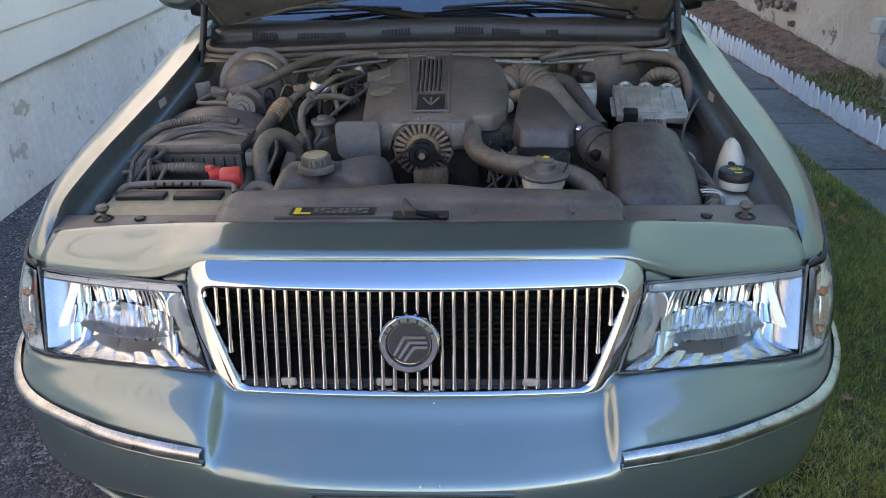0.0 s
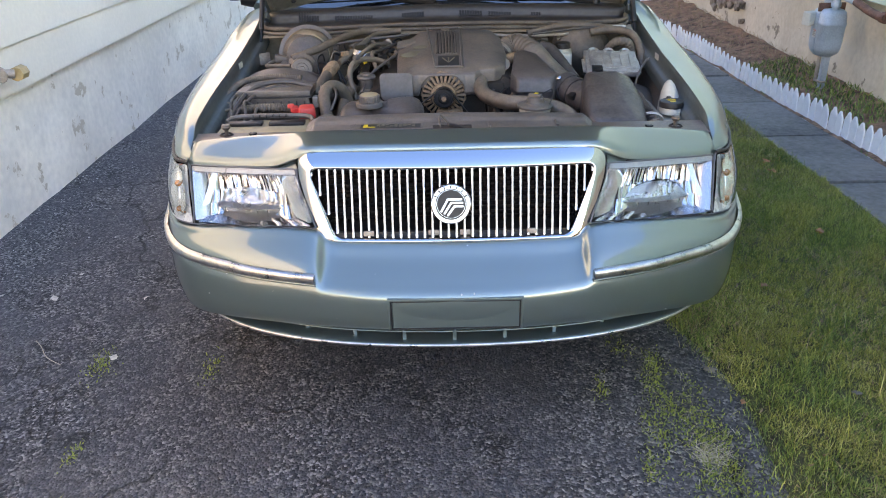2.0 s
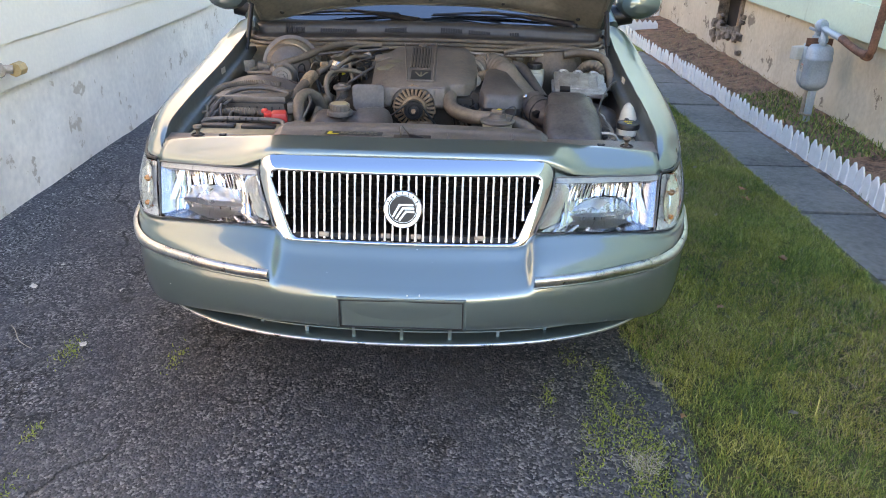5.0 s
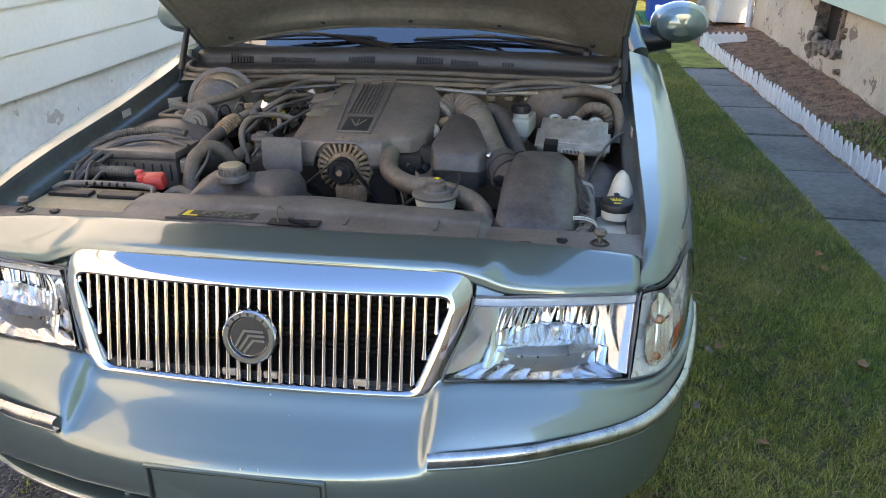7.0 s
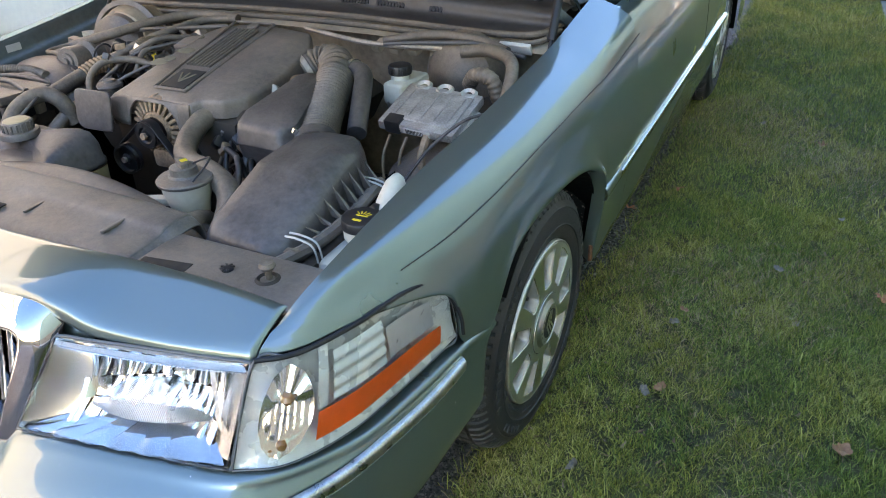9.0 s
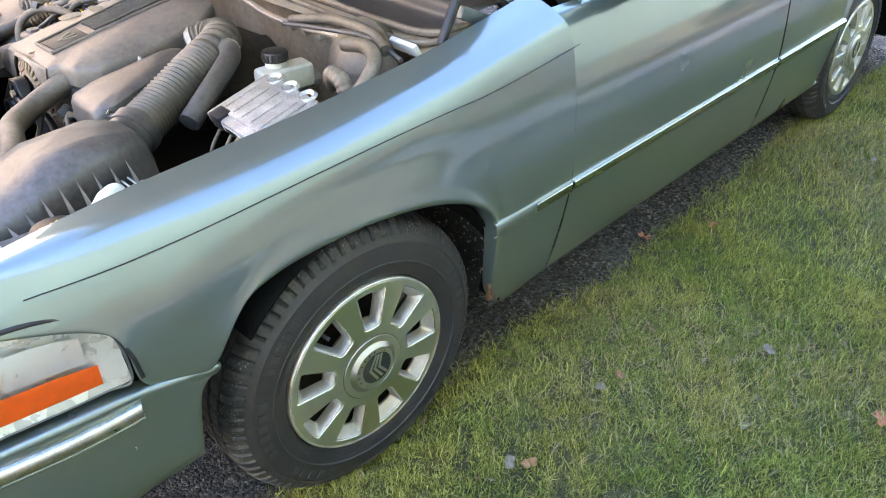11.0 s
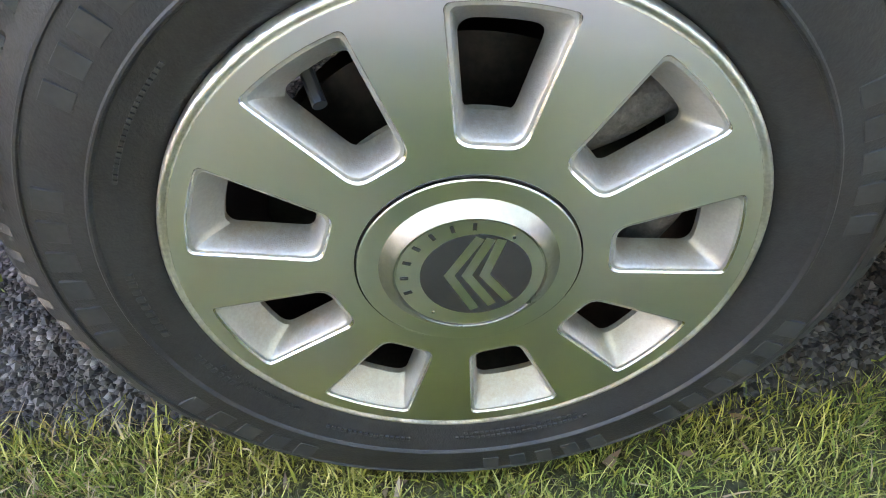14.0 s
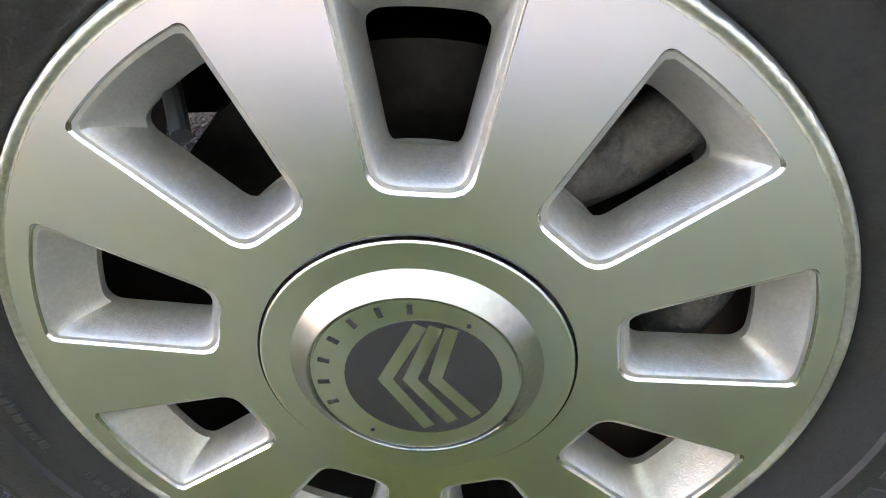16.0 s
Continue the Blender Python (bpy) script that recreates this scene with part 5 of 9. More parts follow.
    part("mirror_arm", tube([(0.90 * sgn, 3.05, 1.03), (0.955 * sgn, 3.045, 1.035), (1.02 * sgn, 3.04, 1.045)], 0.035, 12, 4, ends=(0.06, 0.05, 0.045)), black_clean, mirror)
    part("mirror_glass", box((0.19, 0.004, 0.12), (1.045 * sgn, 3.062, 1.105), bevel=0.001), chrome, mirror)
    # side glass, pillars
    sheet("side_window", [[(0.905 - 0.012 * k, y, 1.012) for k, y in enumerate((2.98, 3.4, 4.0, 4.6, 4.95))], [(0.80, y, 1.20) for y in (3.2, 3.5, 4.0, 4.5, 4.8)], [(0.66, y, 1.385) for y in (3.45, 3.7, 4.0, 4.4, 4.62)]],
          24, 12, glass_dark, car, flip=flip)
    part("windshield_pillar", tube([(0.885 * sgn, 2.83, 1.01), (0.80 * sgn, 3.15, 1.19), (0.655 * sgn, 3.56, 1.375)], 0.034, 12, 6), paint, car)
    part("rear_pillar", tube([(0.63 * sgn, 4.70, 1.38), (0.74 * sgn, 4.98, 1.22), (0.82 * sgn, 5.22, 1.03)], 0.075, 12, 6), paint, car)
    # wheel housing: a dark arched liner
    for hy in (HUB_Y, REAR_Y):
        v, f = [], []
        for i in range(25):
            a = math.pi * (-0.045 + 0.82 * i / 24)
            for j, xx in enumerate((0.955, 0.80, 0.62)):
                v.append((xx * sgn, hy + 0.03 + 0.405 * math.cos(a), HUB_Z + 0.385 * math.sin(a)))
        for i in range(24):
            for j in range(2):
                k = i * 3 + j
                f.append((k, k + 3, k + 4, k + 1))
        lin = link_mesh("wheel_liner", v, f, liner_shade, car, "black wheel housing with its shade in the colour")
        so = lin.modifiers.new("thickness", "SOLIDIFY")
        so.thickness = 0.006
        part("liner_wall", box((0.01, 0.8, 0.42), (0.60 * sgn, hy, 0.56), bevel=0), liner_shade, car)

# roof, windows, trunk, underbody
sheet("roof", [full([(0.0, 3.50, 1.392), (0.35, 3.53, 1.388), (0.655, 3.60, 1.372)]), full([(0.0, 4.0, 1.43), (0.35, 4.0, 1.425), (0.65, 4.0, 1.392)]), full([(0.0, 4.72, 1.40), (0.35, 4.71, 1.396), (0.62, 4.66, 1.375)])], 24, 16, paint, car)
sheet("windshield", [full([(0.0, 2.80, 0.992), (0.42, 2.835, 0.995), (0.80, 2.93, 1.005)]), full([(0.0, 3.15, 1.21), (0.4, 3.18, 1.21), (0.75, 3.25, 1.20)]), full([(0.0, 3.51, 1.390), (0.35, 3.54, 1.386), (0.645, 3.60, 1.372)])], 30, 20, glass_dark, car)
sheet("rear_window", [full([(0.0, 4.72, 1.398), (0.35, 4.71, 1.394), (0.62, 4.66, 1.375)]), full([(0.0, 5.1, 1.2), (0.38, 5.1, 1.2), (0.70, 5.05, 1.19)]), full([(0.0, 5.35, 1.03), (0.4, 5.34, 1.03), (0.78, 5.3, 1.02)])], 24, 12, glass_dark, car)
sheet("trunk_lid", [full([(0.0, 5.34, 1.025), (0.4, 5.33, 1.025), (0.82, 5.28, 1.005)]), full([(0.0, 5.8, 1.035), (0.4, 5.79, 1.03), (0.80, 5.75, 1.0)]), full([(0.0, 6.27, 0.99), (0.4, 6.25, 0.985), (0.74, 6.22, 0.955)]), full([(0.0, 6.30, 0.60), (0.4, 6.29, 0.60), (0.88, 6.25, 0.60)])], 30, 20, paint, car)
part("rear_bumper", box((1.86, 0.16, 0.28), (0, 6.26, 0.48), bevel=0.05, seg=3), paint, car)
# floors coloured near-black for the shade under the car
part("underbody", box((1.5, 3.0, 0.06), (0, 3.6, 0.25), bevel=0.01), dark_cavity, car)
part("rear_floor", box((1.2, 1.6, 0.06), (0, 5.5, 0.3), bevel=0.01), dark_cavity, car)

# hood, propped open on two gas struts; hinged along its rear edge
HA = math.radians(37)


def hood_pt(x, d, h=0.0):
    """A place on the hood: x across, d up along it from the rear edge, h off its underside (outer side positive)."""
    bow = 1 - (abs(x) / 0.82) ** 2.7
    y0, z0 = 2.690 + 0.165 * bow, 0.990 + 0.094 * bow
    return (x, y0 - d * math.cos(HA) + h * math.sin(HA), z0 + d * math.sin(HA) + h * math.cos(HA))


hood = new("hood")
hood.matrix_basis = Matrix.Translation((0, 2.7, 1.0))
hood.parent = car
hood.matrix_parent_inverse = car.matrix_basis.inverted()
hood["label"] = "open hood seen from below"
hx = (0.0, 0.25, 0.48, 0.66, 0.77, 0.815)
sheet("outer_skin", [full([hood_pt(x, d, 0.05 if x < 0.7 else 0.035 - (x - 0.7) * 0.2) for x in hx]) for d in (0.0, 0.3, 0.7, 1.1, 1.36, 1.42)], 50, 24, paint, hood, thick=0.004)
inner = []
for k, d in enumerate((0.0, 0.03, 0.07, 0.10, 0.13, 0.2, 0.6, 1.1, 1.38)):
    sink = (0.028, 0.0, 0.0, 0.018, 0.03, 0.034, 0.034, 0.03, 0.02)[k]
    inner.append(full([hood_pt(x, d, sink if x < 0.6 else (0.006 if x < 0.8 else 0.02)) for x in hx]))
sheet("inner_panel", inner, 70, 70, paint_under, hood, "ribbed inner panel with dust")
for x in (-0.795, 0.795):
    part("folded_edge", tube([hood_pt(x, 0.0, 0.012), hood_pt(x, 0.5, 0.012), hood_pt(x, 1.0, 0.012), hood_pt(x, 1.38, 0.015)], 0.011, 8, 4), paint_under, hood)
part("rear_flange", tube([hood_pt(x, 0.004, 0.012) for x in (-0.80, -0.6, -0.3, 0, 0.3, 0.6, 0.80)], 0.009, 8, 6), paint_under, hood)
for x in (-0.7, -0.35, 0.0, 0.35, 0.7):
    part("rubber_plug", lathe([(0.0, -0.003), (0.009, -0.003), (0.011, 0.002)], 12, Matrix.Translation(hood_pt(x, 0.06, -0.001)) @ pose(0, 0, 0, -37, 0, 0)), black_clean, hood)
for sx in (-1, 1):
    st = part("gas_strut", tube([(0.812 * sx, 2.40, 0.86), (0.808 * sx, 2.47, 0.975)], 0.006, 10, 4), black_clean, car, "black gas strut holding the hood")
    part("strut_tube", tube([(0.808 * sx, 2.47, 0.975), (0.803 * sx, 2.565, 1.13), (0.80 * sx, 2.60, 1.19)], 0.0115, 12, 4), black_clean, st)
    part("ball_socket", lathe([(0, 0.012), (0.012, 0.006), (0.012, -0.008), (0, -0.012)], 12, Matrix.Translation((0.812 * sx, 2.397, 0.855))), black_clean, st)
    part("hood_hinge", box((0.02, 0.18, 0.03), (0.80 * sx, 2.62, 0.99), (-25, 0, 0), bevel=0.006), paint_dull, car)

# ---------- wheels (axle along x; the outer face looks to +x) ----------
def turn_x(profile, n):
    """Profile of (x, r) turned round the x axis: verts and faces."""
    v, f = [], []
    m = len(profile)
    for j in range(n):
        a = 2 * math.pi * j / n
        for x, r in profile:
            v.append((x, r * math.cos(a), r * math.sin(a)))
    for j in range(n):
        k = (j + 1) % n
        for i in range(m - 1):
            f.append((j * m + i, j * m + i + 1, k * m + i + 1, k * m + i))
    return v, f


def tyre_mesh():
    # sidewall out, shoulder, tread, inner sidewall; x = 0 is the outer face of the spokes
    prof = [(-0.022, 0.211), (-0.014, 0.2155), (-0.009, 0.220), (-0.006, 0.226), (-0.003, 0.240), (0.0, 0.252), (0.0015, 0.2525), (0.003, 0.254), (0.003, 0.2555), (0.0015, 0.257), (0.001, 0.270),
            (-0.001, 0.285), (-0.004, 0.296), (-0.0025, 0.297), (-0.003, 0.299), (-0.006, 0.301), (-0.012, 0.313), (-0.014, 0.3145), (-0.020, 0.325), (-0.030, 0.3345), (-0.042, 0.3395),
            (-0.056, 0.3425), (-0.0565, 0.335), (-0.064, 0.335), (-0.0645, 0.3432), (-0.090, 0.3445), (-0.0905, 0.336), (-0.099, 0.336), (-0.0995, 0.3448),
            (-0.125, 0.3448), (-0.1255, 0.336), (-0.134, 0.336), (-0.1345, 0.3442), (-0.160, 0.343), (-0.1605, 0.335), (-0.168, 0.335), (-0.1685, 0.3425), (-0.19, 0.338), (-0.215, 0.318), (-0.222, 0.28), (-0.21, 0.22), (-0.2, 0.205)]
    n = 390
    v, f = turn_x(prof, n)
    m = len(prof)
    out = []
    for k, (x, y, z) in enumerate(v):
        i, j = k % m, k // m
        r = math.hypot(y, z)
        cut = 0.0
        if 17 <= i <= 21 or 36 <= i <= 38:
            cut = 0.0065 if j % 5 == 0 else 0.0
            if j % 15 == 0:
                cut += 0.002
        elif 24 <= i <= 33 and r > 0.34:
            cut = 0.005 if (j + i) % 7 == 0 else 0.0
        q = (r - cut) / r
        out.append((x, y * q, z * q))
    return out, f


def pocket_outline(ri, ro, wi, half, rc_in, rc_out, n=6):
    """The rounded wedge of one opening, round angle 0, in (y, z)."""
    a = radians(half)
    pts = [(ri, -wi), (ro * math.cos(a), -ro * math.sin(a)), (ro * math.cos(a), ro * math.sin(a)), (ri, wi)]
    c = rounded(pts, (rc_in, rc_out, rc_out, rc_in), n)
    # bow the outer side to the rim's circle
    out = []
    for y, z in densify_plain(c):
        lim = math.sqrt(max(0.0, ro * ro - z * z))
        edge = ro * math.cos(a)
        if y > edge - 0.002:
            y = y + (lim - edge) * min(1.0, (y - edge + 0.002) / 0.002)
        out.append((y, z))
    return out


def densify_plain(c):
    out = []
    for i, p in enumerate(c):
        q = c[(i + 1) % len(c)]
        m = max(1, int(math.dist(p, q) / 0.008))
        out += [(p[0] + (q[0] - p[0]) * k / m, p[1] + (q[1] - p[1]) * k / m) for k in range(m)]
    return out


RIM_R, CAP_R = 0.2075, 0.0815


def dish(y, z):
    """How far the face stands out: it falls away a little towards the rim."""
    return 0.003 - 0.006 * (math.hypot(y, z) - 0.0815) / 0.119


def rim_face():
    """The flat machined face, with nine openings cut through it."""
    bm = bmesh.new()
    ol = pocket_outline(0.101, 0.1962, 0.0220, 11.65, 0.013, 0.004)
    for s in range(9):
        c = radians(5.2 + 40 * s)
        b2 = bmesh.new()
        edges = []
        hole = [b2.verts.new((dish(y, z), y * math.cos(c) - z * math.sin(c), y * math.sin(c) + z * math.cos(c))) for y, z in ol]
        sect = []
        for k in range(13):
            a = c + radians(-20 + 40 * k / 12)
            sect.append(b2.verts.new((dish(RIM_R, 0), RIM_R * math.cos(a), RIM_R * math.sin(a))))
        for k in range(12, -1, -1):
            a = c + radians(-20 + 40 * k / 12)
            sect.append(b2.verts.new((dish(CAP_R, 0), CAP_R * math.cos(a), CAP_R * math.sin(a))))
        for loop in (hole, sect):
            for i in range(len(loop)):
                edges.append(b2.edges.new((loop[i], loop[(i + 1) % len(loop)])))
        bmesh.ops.triangle_fill(b2, use_beauty=True, use_dissolve=False, edges=edges, normal=(1, 0, 0))
        join_bm(bm, b2)
    bmesh.ops.remove_doubles(bm, verts=bm.verts, dist=1e-5)
    return bm


def rim_pocket(s, first=0, last=99):
    """One opening: a bright step, a rounded shoulder and the deep sloping walls."""
    c = radians(5.2 + 40 * s)
    specs = [(0.101, 0.1962, 0.0220, 11.65, 0.013, 0.004, 0.0), (0.1020, 0.1954, 0.0212, 11.45, 0.0125, 0.004, -0.0012), (0.1024, 0.1950, 0.0209, 11.38, 0.0125, 0.004, -0.0016),
             (0.1046, 0.1928, 0.0191, 10.80, 0.011, 0.004, -0.0019), (0.1050, 0.1924, 0.0188, 10.70, 0.011, 0.004, -0.0023), (0.1062, 0.1912, 0.0179, 10.40, 0.0105, 0.005, -0.0048),
             (0.1085, 0.1850, 0.0166, 9.8, 0.010, 0.006, -0.012), (0.1095, 0.1740, 0.0160, 9.3, 0.009, 0.008, -0.026), (0.1097, 0.1735, 0.0161, 9.3, 0.009, 0.008, -0.031)]
    rings = []
    bm = bmesh.new()
    for sp in specs[first:last]:
        o = resample(pocket_outline(*sp[:6]), 72)
        rings.append([bm.verts.new((sp[6] + dish(y, z), y * math.cos(c) - z * math.sin(c), y * math.sin(c) + z * math.cos(c))) for y, z in o])
    for a, b in zip(rings, rings[1:]):
        for j in range(72):
            bm.faces.new((a[j], a[(j + 1) % 72], b[(j + 1) % 72], b[j]))
    return bm


def resample(c, n):
    """The closed outline by n points at even steps, from its first side's middle."""
    seg = [math.dist(c[i], c[(i + 1) % len(c)]) for i in range(len(c))]
    total, out = sum(seg), []
    for k in range(n):
        d = total * k / n
        i = 0
        while d > seg[i] and i < len(seg) - 1:
            d -= seg[i]
            i += 1
        p, q = c[i], c[(i + 1) % len(c)]
        t = d / seg[i] if seg[i] else 0
        out.append((p[0] + (q[0] - p[0]) * t, p[1] + (q[1] - p[1]) * t))
    return out


def flat_text(text, size, material, depth=0.0008):
    cu = bpy.data.curves.new("lettering", "FONT")
    cu.body, cu.size, cu.extrude, cu.resolution_u = text, size, depth, 2
    tmp = new("lettering", cu)
    bpy.context.view_layer.update()
    me = bpy.data.meshes.new_from_object(tmp.evaluated_get(bpy.context.evaluated_depsgraph_get()))
    bpy.data.objects.remove(tmp)
    me.materials.clear()
    me.materials.append(material)
    return me


def ring_text(name, text, size, r, mid_deg, x, material, parent, stretch=1.0, inward=False):
    """Lettering laid round the axle, its middle at mid_deg, its feet towards the hub."""
    me = flat_text(text, size, material)
    xs = [vv.co.x for vv in me.vertices]
    w = (min(xs) + max(xs)) / 2
    for vv in me.vertices:
        u, h, e = (vv.co.x - w) * stretch, vv.co.y, vv.co.z
        a = radians(mid_deg) - u / r
        vv.co = (x + e, (r + h) * math.cos(a), (r + h) * math.sin(a))
    ob = new(name, me)
    ob.parent = wheel
    return ob




wheel = new("wheel")
v, f = tyre_mesh()
me = bpy.data.meshes.new("tyre")
me.from_pydata(v, [], f)
me.polygons.foreach_set("use_smooth", [True] * len(me.polygons))
me.materials.append(rubber_tyre)
tyre = new("tyre", me)
tyre.parent = wheel
tyre["label"] = "black road tyre with worn lettering"
me.set_sharp_from_angle(angle=radians(32))


def wheel_part(name, bm, material, parent=wheel, label="", smooth=30):
    ob = part(name, bm, material, None, label, smooth)
    ob.parent = wheel
    return ob


rim = wheel_part("rim", rim_face(), alu_face, label="machined aluminium rim with nine wedge openings", smooth=20)
v, f = turn_x([(-0.0033, RIM_R), (-0.0046, 0.2080), (-0.0044, 0.2094), (-0.0026, 0.2110), (-0.0026, 0.2130), (-0.0050, 0.2146), (-0.011, 0.2152), (-0.03, 0.2140)], 180)
lip = link_mesh("rim_lip", v, f, lip_alu, label="worn bright rim lip with curb scuffs")
lip.parent = wheel
# barrel uses the same darkened colour for the shade behind the openings
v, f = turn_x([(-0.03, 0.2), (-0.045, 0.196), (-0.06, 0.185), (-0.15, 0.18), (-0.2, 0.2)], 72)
bar = link_mesh("barrel", v, f, brake_iron_shaded)
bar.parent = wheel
for s in range(9):
    wheel_part("opening", rim_pocket(s, 2), alu_silver, rim, smooth=28)
    wheel_part("bright_edge", rim_pocket(s, 0, 3), alu_polish, rim, "thin polished edge", smooth=20)
v, f = turn_x([(-0.034, 0.1105), (-0.034, 0.02)], 60)
bp = link_mesh("hub_back", v, f, alu_silver)
bp.parent = wheel
# centre cap
rot = pose(0.004, 0, 0, 0, 90, 0)
cap = wheel_part("centre_cap", lathe([(0.0805, -0.004), (0.080, 0.0015), (0.079, 0.0022), (0.0645, 0.0022)], 96, rot), alu_face, wheel, "turned aluminium centre cap", 25)
wheel_part("cap_cone", lathe([(0.0645, 0.0022), (0.0635, 0.0030), (0.0555, 0.0105), (0.0545, 0.0112), (0.0535, 0.011), (0.0532, 0.0075)], 96, rot), cone_alu, cap, "brushed silver cone", 25)
wheel_part("cap_face", lathe([(0.0532, 0.0075), (0.0525, 0.0075), (0.0522, 0.0098), (0.0, 0.0100)], 96, rot), alu_face, cap, smooth=25)
wheel_part("cap_gap", lathe([(0.0815, 0.0002), (0.0815, -0.004), (0.0804, -0.004)], 72, rot), black_clean, cap)
bm = bmesh.new()
plate(ngon(0.0395, 48), 0.0006, pose(0.0136, 0.004, 0.0, 0, 90, 0), 0, 1, bm)
wheel_part("badge_field", bm, badge_dark, cap)


def cap_strip(pts, w, x=0.0143):
    """A bent band in (y, z) of even width."""
    bm = bmesh.new()
    n = len(pts)
    left, right = [], []
    for i, p in enumerate(pts):
        d0 = Vector(pts[i]) - Vector(pts[i - 1]) if i else Vector(pts[1]) - Vector(pts[0])
        d1 = Vector(pts[i + 1]) - Vector(pts[i]) if i < n - 1 else d0
        d = (d0.normalized() + d1.normalized()).normalized()
        nn = Vector((-d.y, d.x)) * (w / 2 / max(0.4, d.dot(d1.normalized())))
        left.append(Vector(p) + nn), right.append(Vector(p) - nn)
    loop = left + right[::-1]
    vs = [bm.verts.new((x, q.x, q.y)) for q in loop]
    tops = []
    for i in range(n - 1):
        bm.faces.new((vs[i], vs[i + 1], vs[2 * n - 2 - i], vs[2 * n - 1 - i]))
    return bm


for k in range(3):
    o = 0.0125 * k
    wheel_part("badge_bar", cap_strip([(0.0050 + o * 0.60, 0.0365 - 0.001 * k), (-0.0150 + o, 0.0005), (0.0050 + o, -0.035 + 0.0045 * k)], 0.0068), alu_face, cap, smooth=0)
for k in range(7):
    a = radians(200 - 18.5 * k)
    wheel_part("mark", box((0.0006, 0.0026, 0.0060), (0.0142, 0.0466 * math.cos(a), 0.0466 * math.sin(a)), (math.degrees(a) - 90, 0, 0), bevel=0), badge_dark, cap, smooth=0)
for a in (52, 236):
    wheel_part("dot", lathe([(0, 0.0104), (0.0012, 0.0104), (0.0012, 0.009)], 10, Matrix.Translation((0, 0.0455 * math.cos(radians(a)), 0.0455 * math.sin(radians(a)))) @ rot), badge_dark, cap)
# pry notch on the cap's edge, valve, brake
wheel_part("pry_notch", box((0.003, 0.020, 0.0055), (0.0002, 0.0835 * math.cos(radians(121)), 0.0835 * math.sin(radians(121))), (121 - 90, 0, 0), bevel=0.0014), dusty_metal, rim)
va = radians(127)
wheel_part("valve", tube([(-0.040, 0.178 * math.cos(va), 0.178 * math.sin(va)), (-0.022, 0.166 * math.cos(va), 0.166 * math.sin(va)), (-0.010, 0.158 * math.cos(va), 0.158 * math.sin(va))], 0.0048, 12, 4), black_clean, wheel, "black tyre valve")
wheel_part("brake_disc", lathe([(0.06, -0.03), (0.07, -0.062), (0.085, -0.066), (0.148, -0.066), (0.148, -0.09), (0.06, -0.09)], 64, rot), brake_iron_shaded, wheel, "worn iron brake disc, darkened for the shade behind the spokes")
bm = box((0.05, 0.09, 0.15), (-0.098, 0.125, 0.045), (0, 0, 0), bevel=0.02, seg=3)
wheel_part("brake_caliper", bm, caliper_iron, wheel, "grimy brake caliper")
wheel_part("caliper_pin", tube([(-0.058, 0.062, 0.066), (-0.054, 0.10, 0.088), (-0.054, 0.138, 0.112), (-0.056, 0.160, 0.075), (-0.056, 0.158, 0.02), (-0.06, 0.14, -0.03)], 0.018, 16, 6), caliper_dust, wheel, "dusty round caliper bridge")
wheel_part("pad_clip", tube([(-0.045, 0.095, 0.128), (-0.040, 0.104, 0.130), (-0.042, 0.106, 0.138), (-0.040, 0.116, 0.141)], 0.0016, 6, 3), alu_polish, wheel, "bent steel pad clip")
# sidewall lettering
ring_text("tyre_size", "225/60R16  98T", 0.0125, 0.2335, -14, -0.0052, tyre_print, tyre)
ring_text("load_mark", "MAX. LOAD 750 KG (1653 LBS)", 0.0068, 0.2375, 222, -0.0052, tyre_print, tyre)
ring_text("pressure_mark", "MAX. PRESS. 350 KPA (51 PSI)", 0.0068, 0.2275, 222, -0.0052, tyre_print, tyre)
ring_text("make_mark", "STEEL BELTED RADIAL TUBELESS", 0.0065, 0.2365, 62, -0.0050, tyre_print, tyre)
ring_text("origin_mark", "MADE IN THAILAND", 0.0065, 0.2270, 60, -0.0066, tyre_print, tyre)
ring_text("mount_mark", "DO NOT MOUNT ON 16.5 INCH RIMS", 0.0065, 0.2365, 26, -0.0050, tyre_print, tyre)
ring_text("season_mark", "M+S", 0.010, 0.2335, -40, -0.0052, tyre_print, tyre)


def tyre_bars(mid_deg, count, r, h, w, gap, x):
    """Unread raised lettering: plain blocks."""
    for k in range(count):
        a = radians(mid_deg) - (k - (count - 1) / 2) * (w + gap) / r
        wheel_part("raised_block", box((0.0028, w, h), (x, r * math.cos(a), r * math.sin(a)), (math.degrees(a) - 90, 0, 0), bevel=0.0005), tyre_block if h > 0.01 else tyre_print, tyre, smooth=0)


tyre_bars(139, 5, 0.279, 0.019, 0.015, 0.011, 0.0003)
tyre_bars(181, 6, 0.279, 0.020, 0.018, 0.010, 0.0003)
tyre_bars(228, 5, 0.279, 0.020, 0.018, 0.011, 0.0003)
tyre_bars(-32, 6, 0.279, 0.020, 0.018, 0.010, 0.0003)
tyre_bars(-72, 5, 0.279, 0.019, 0.015, 0.011, 0.0003)
tyre_bars(18, 5, 0.279, 0.020, 0.018, 0.011, 0.0003)
tyre_bars(-75, 26, 0.237, 0.003, 0.0035, 0.0014, -0.0036)
tyre_bars(-75, 22, 0.2315, 0.003, 0.0035, 0.0014, -0.0048)
tyre_bars(-110, 16, 0.239, 0.004, 0.0035, 0.0016, -0.0032)
tyre_bars(190, 9, 0.241, 0.006, 0.005, 0.003, -0.0028)
tyre_bars(212, 8, 0.236, 0.005, 0.004, 0.003, -0.004)
tyre_bars(150, 22, 0.240, 0.003, 0.0032, 0.0014, -0.003)


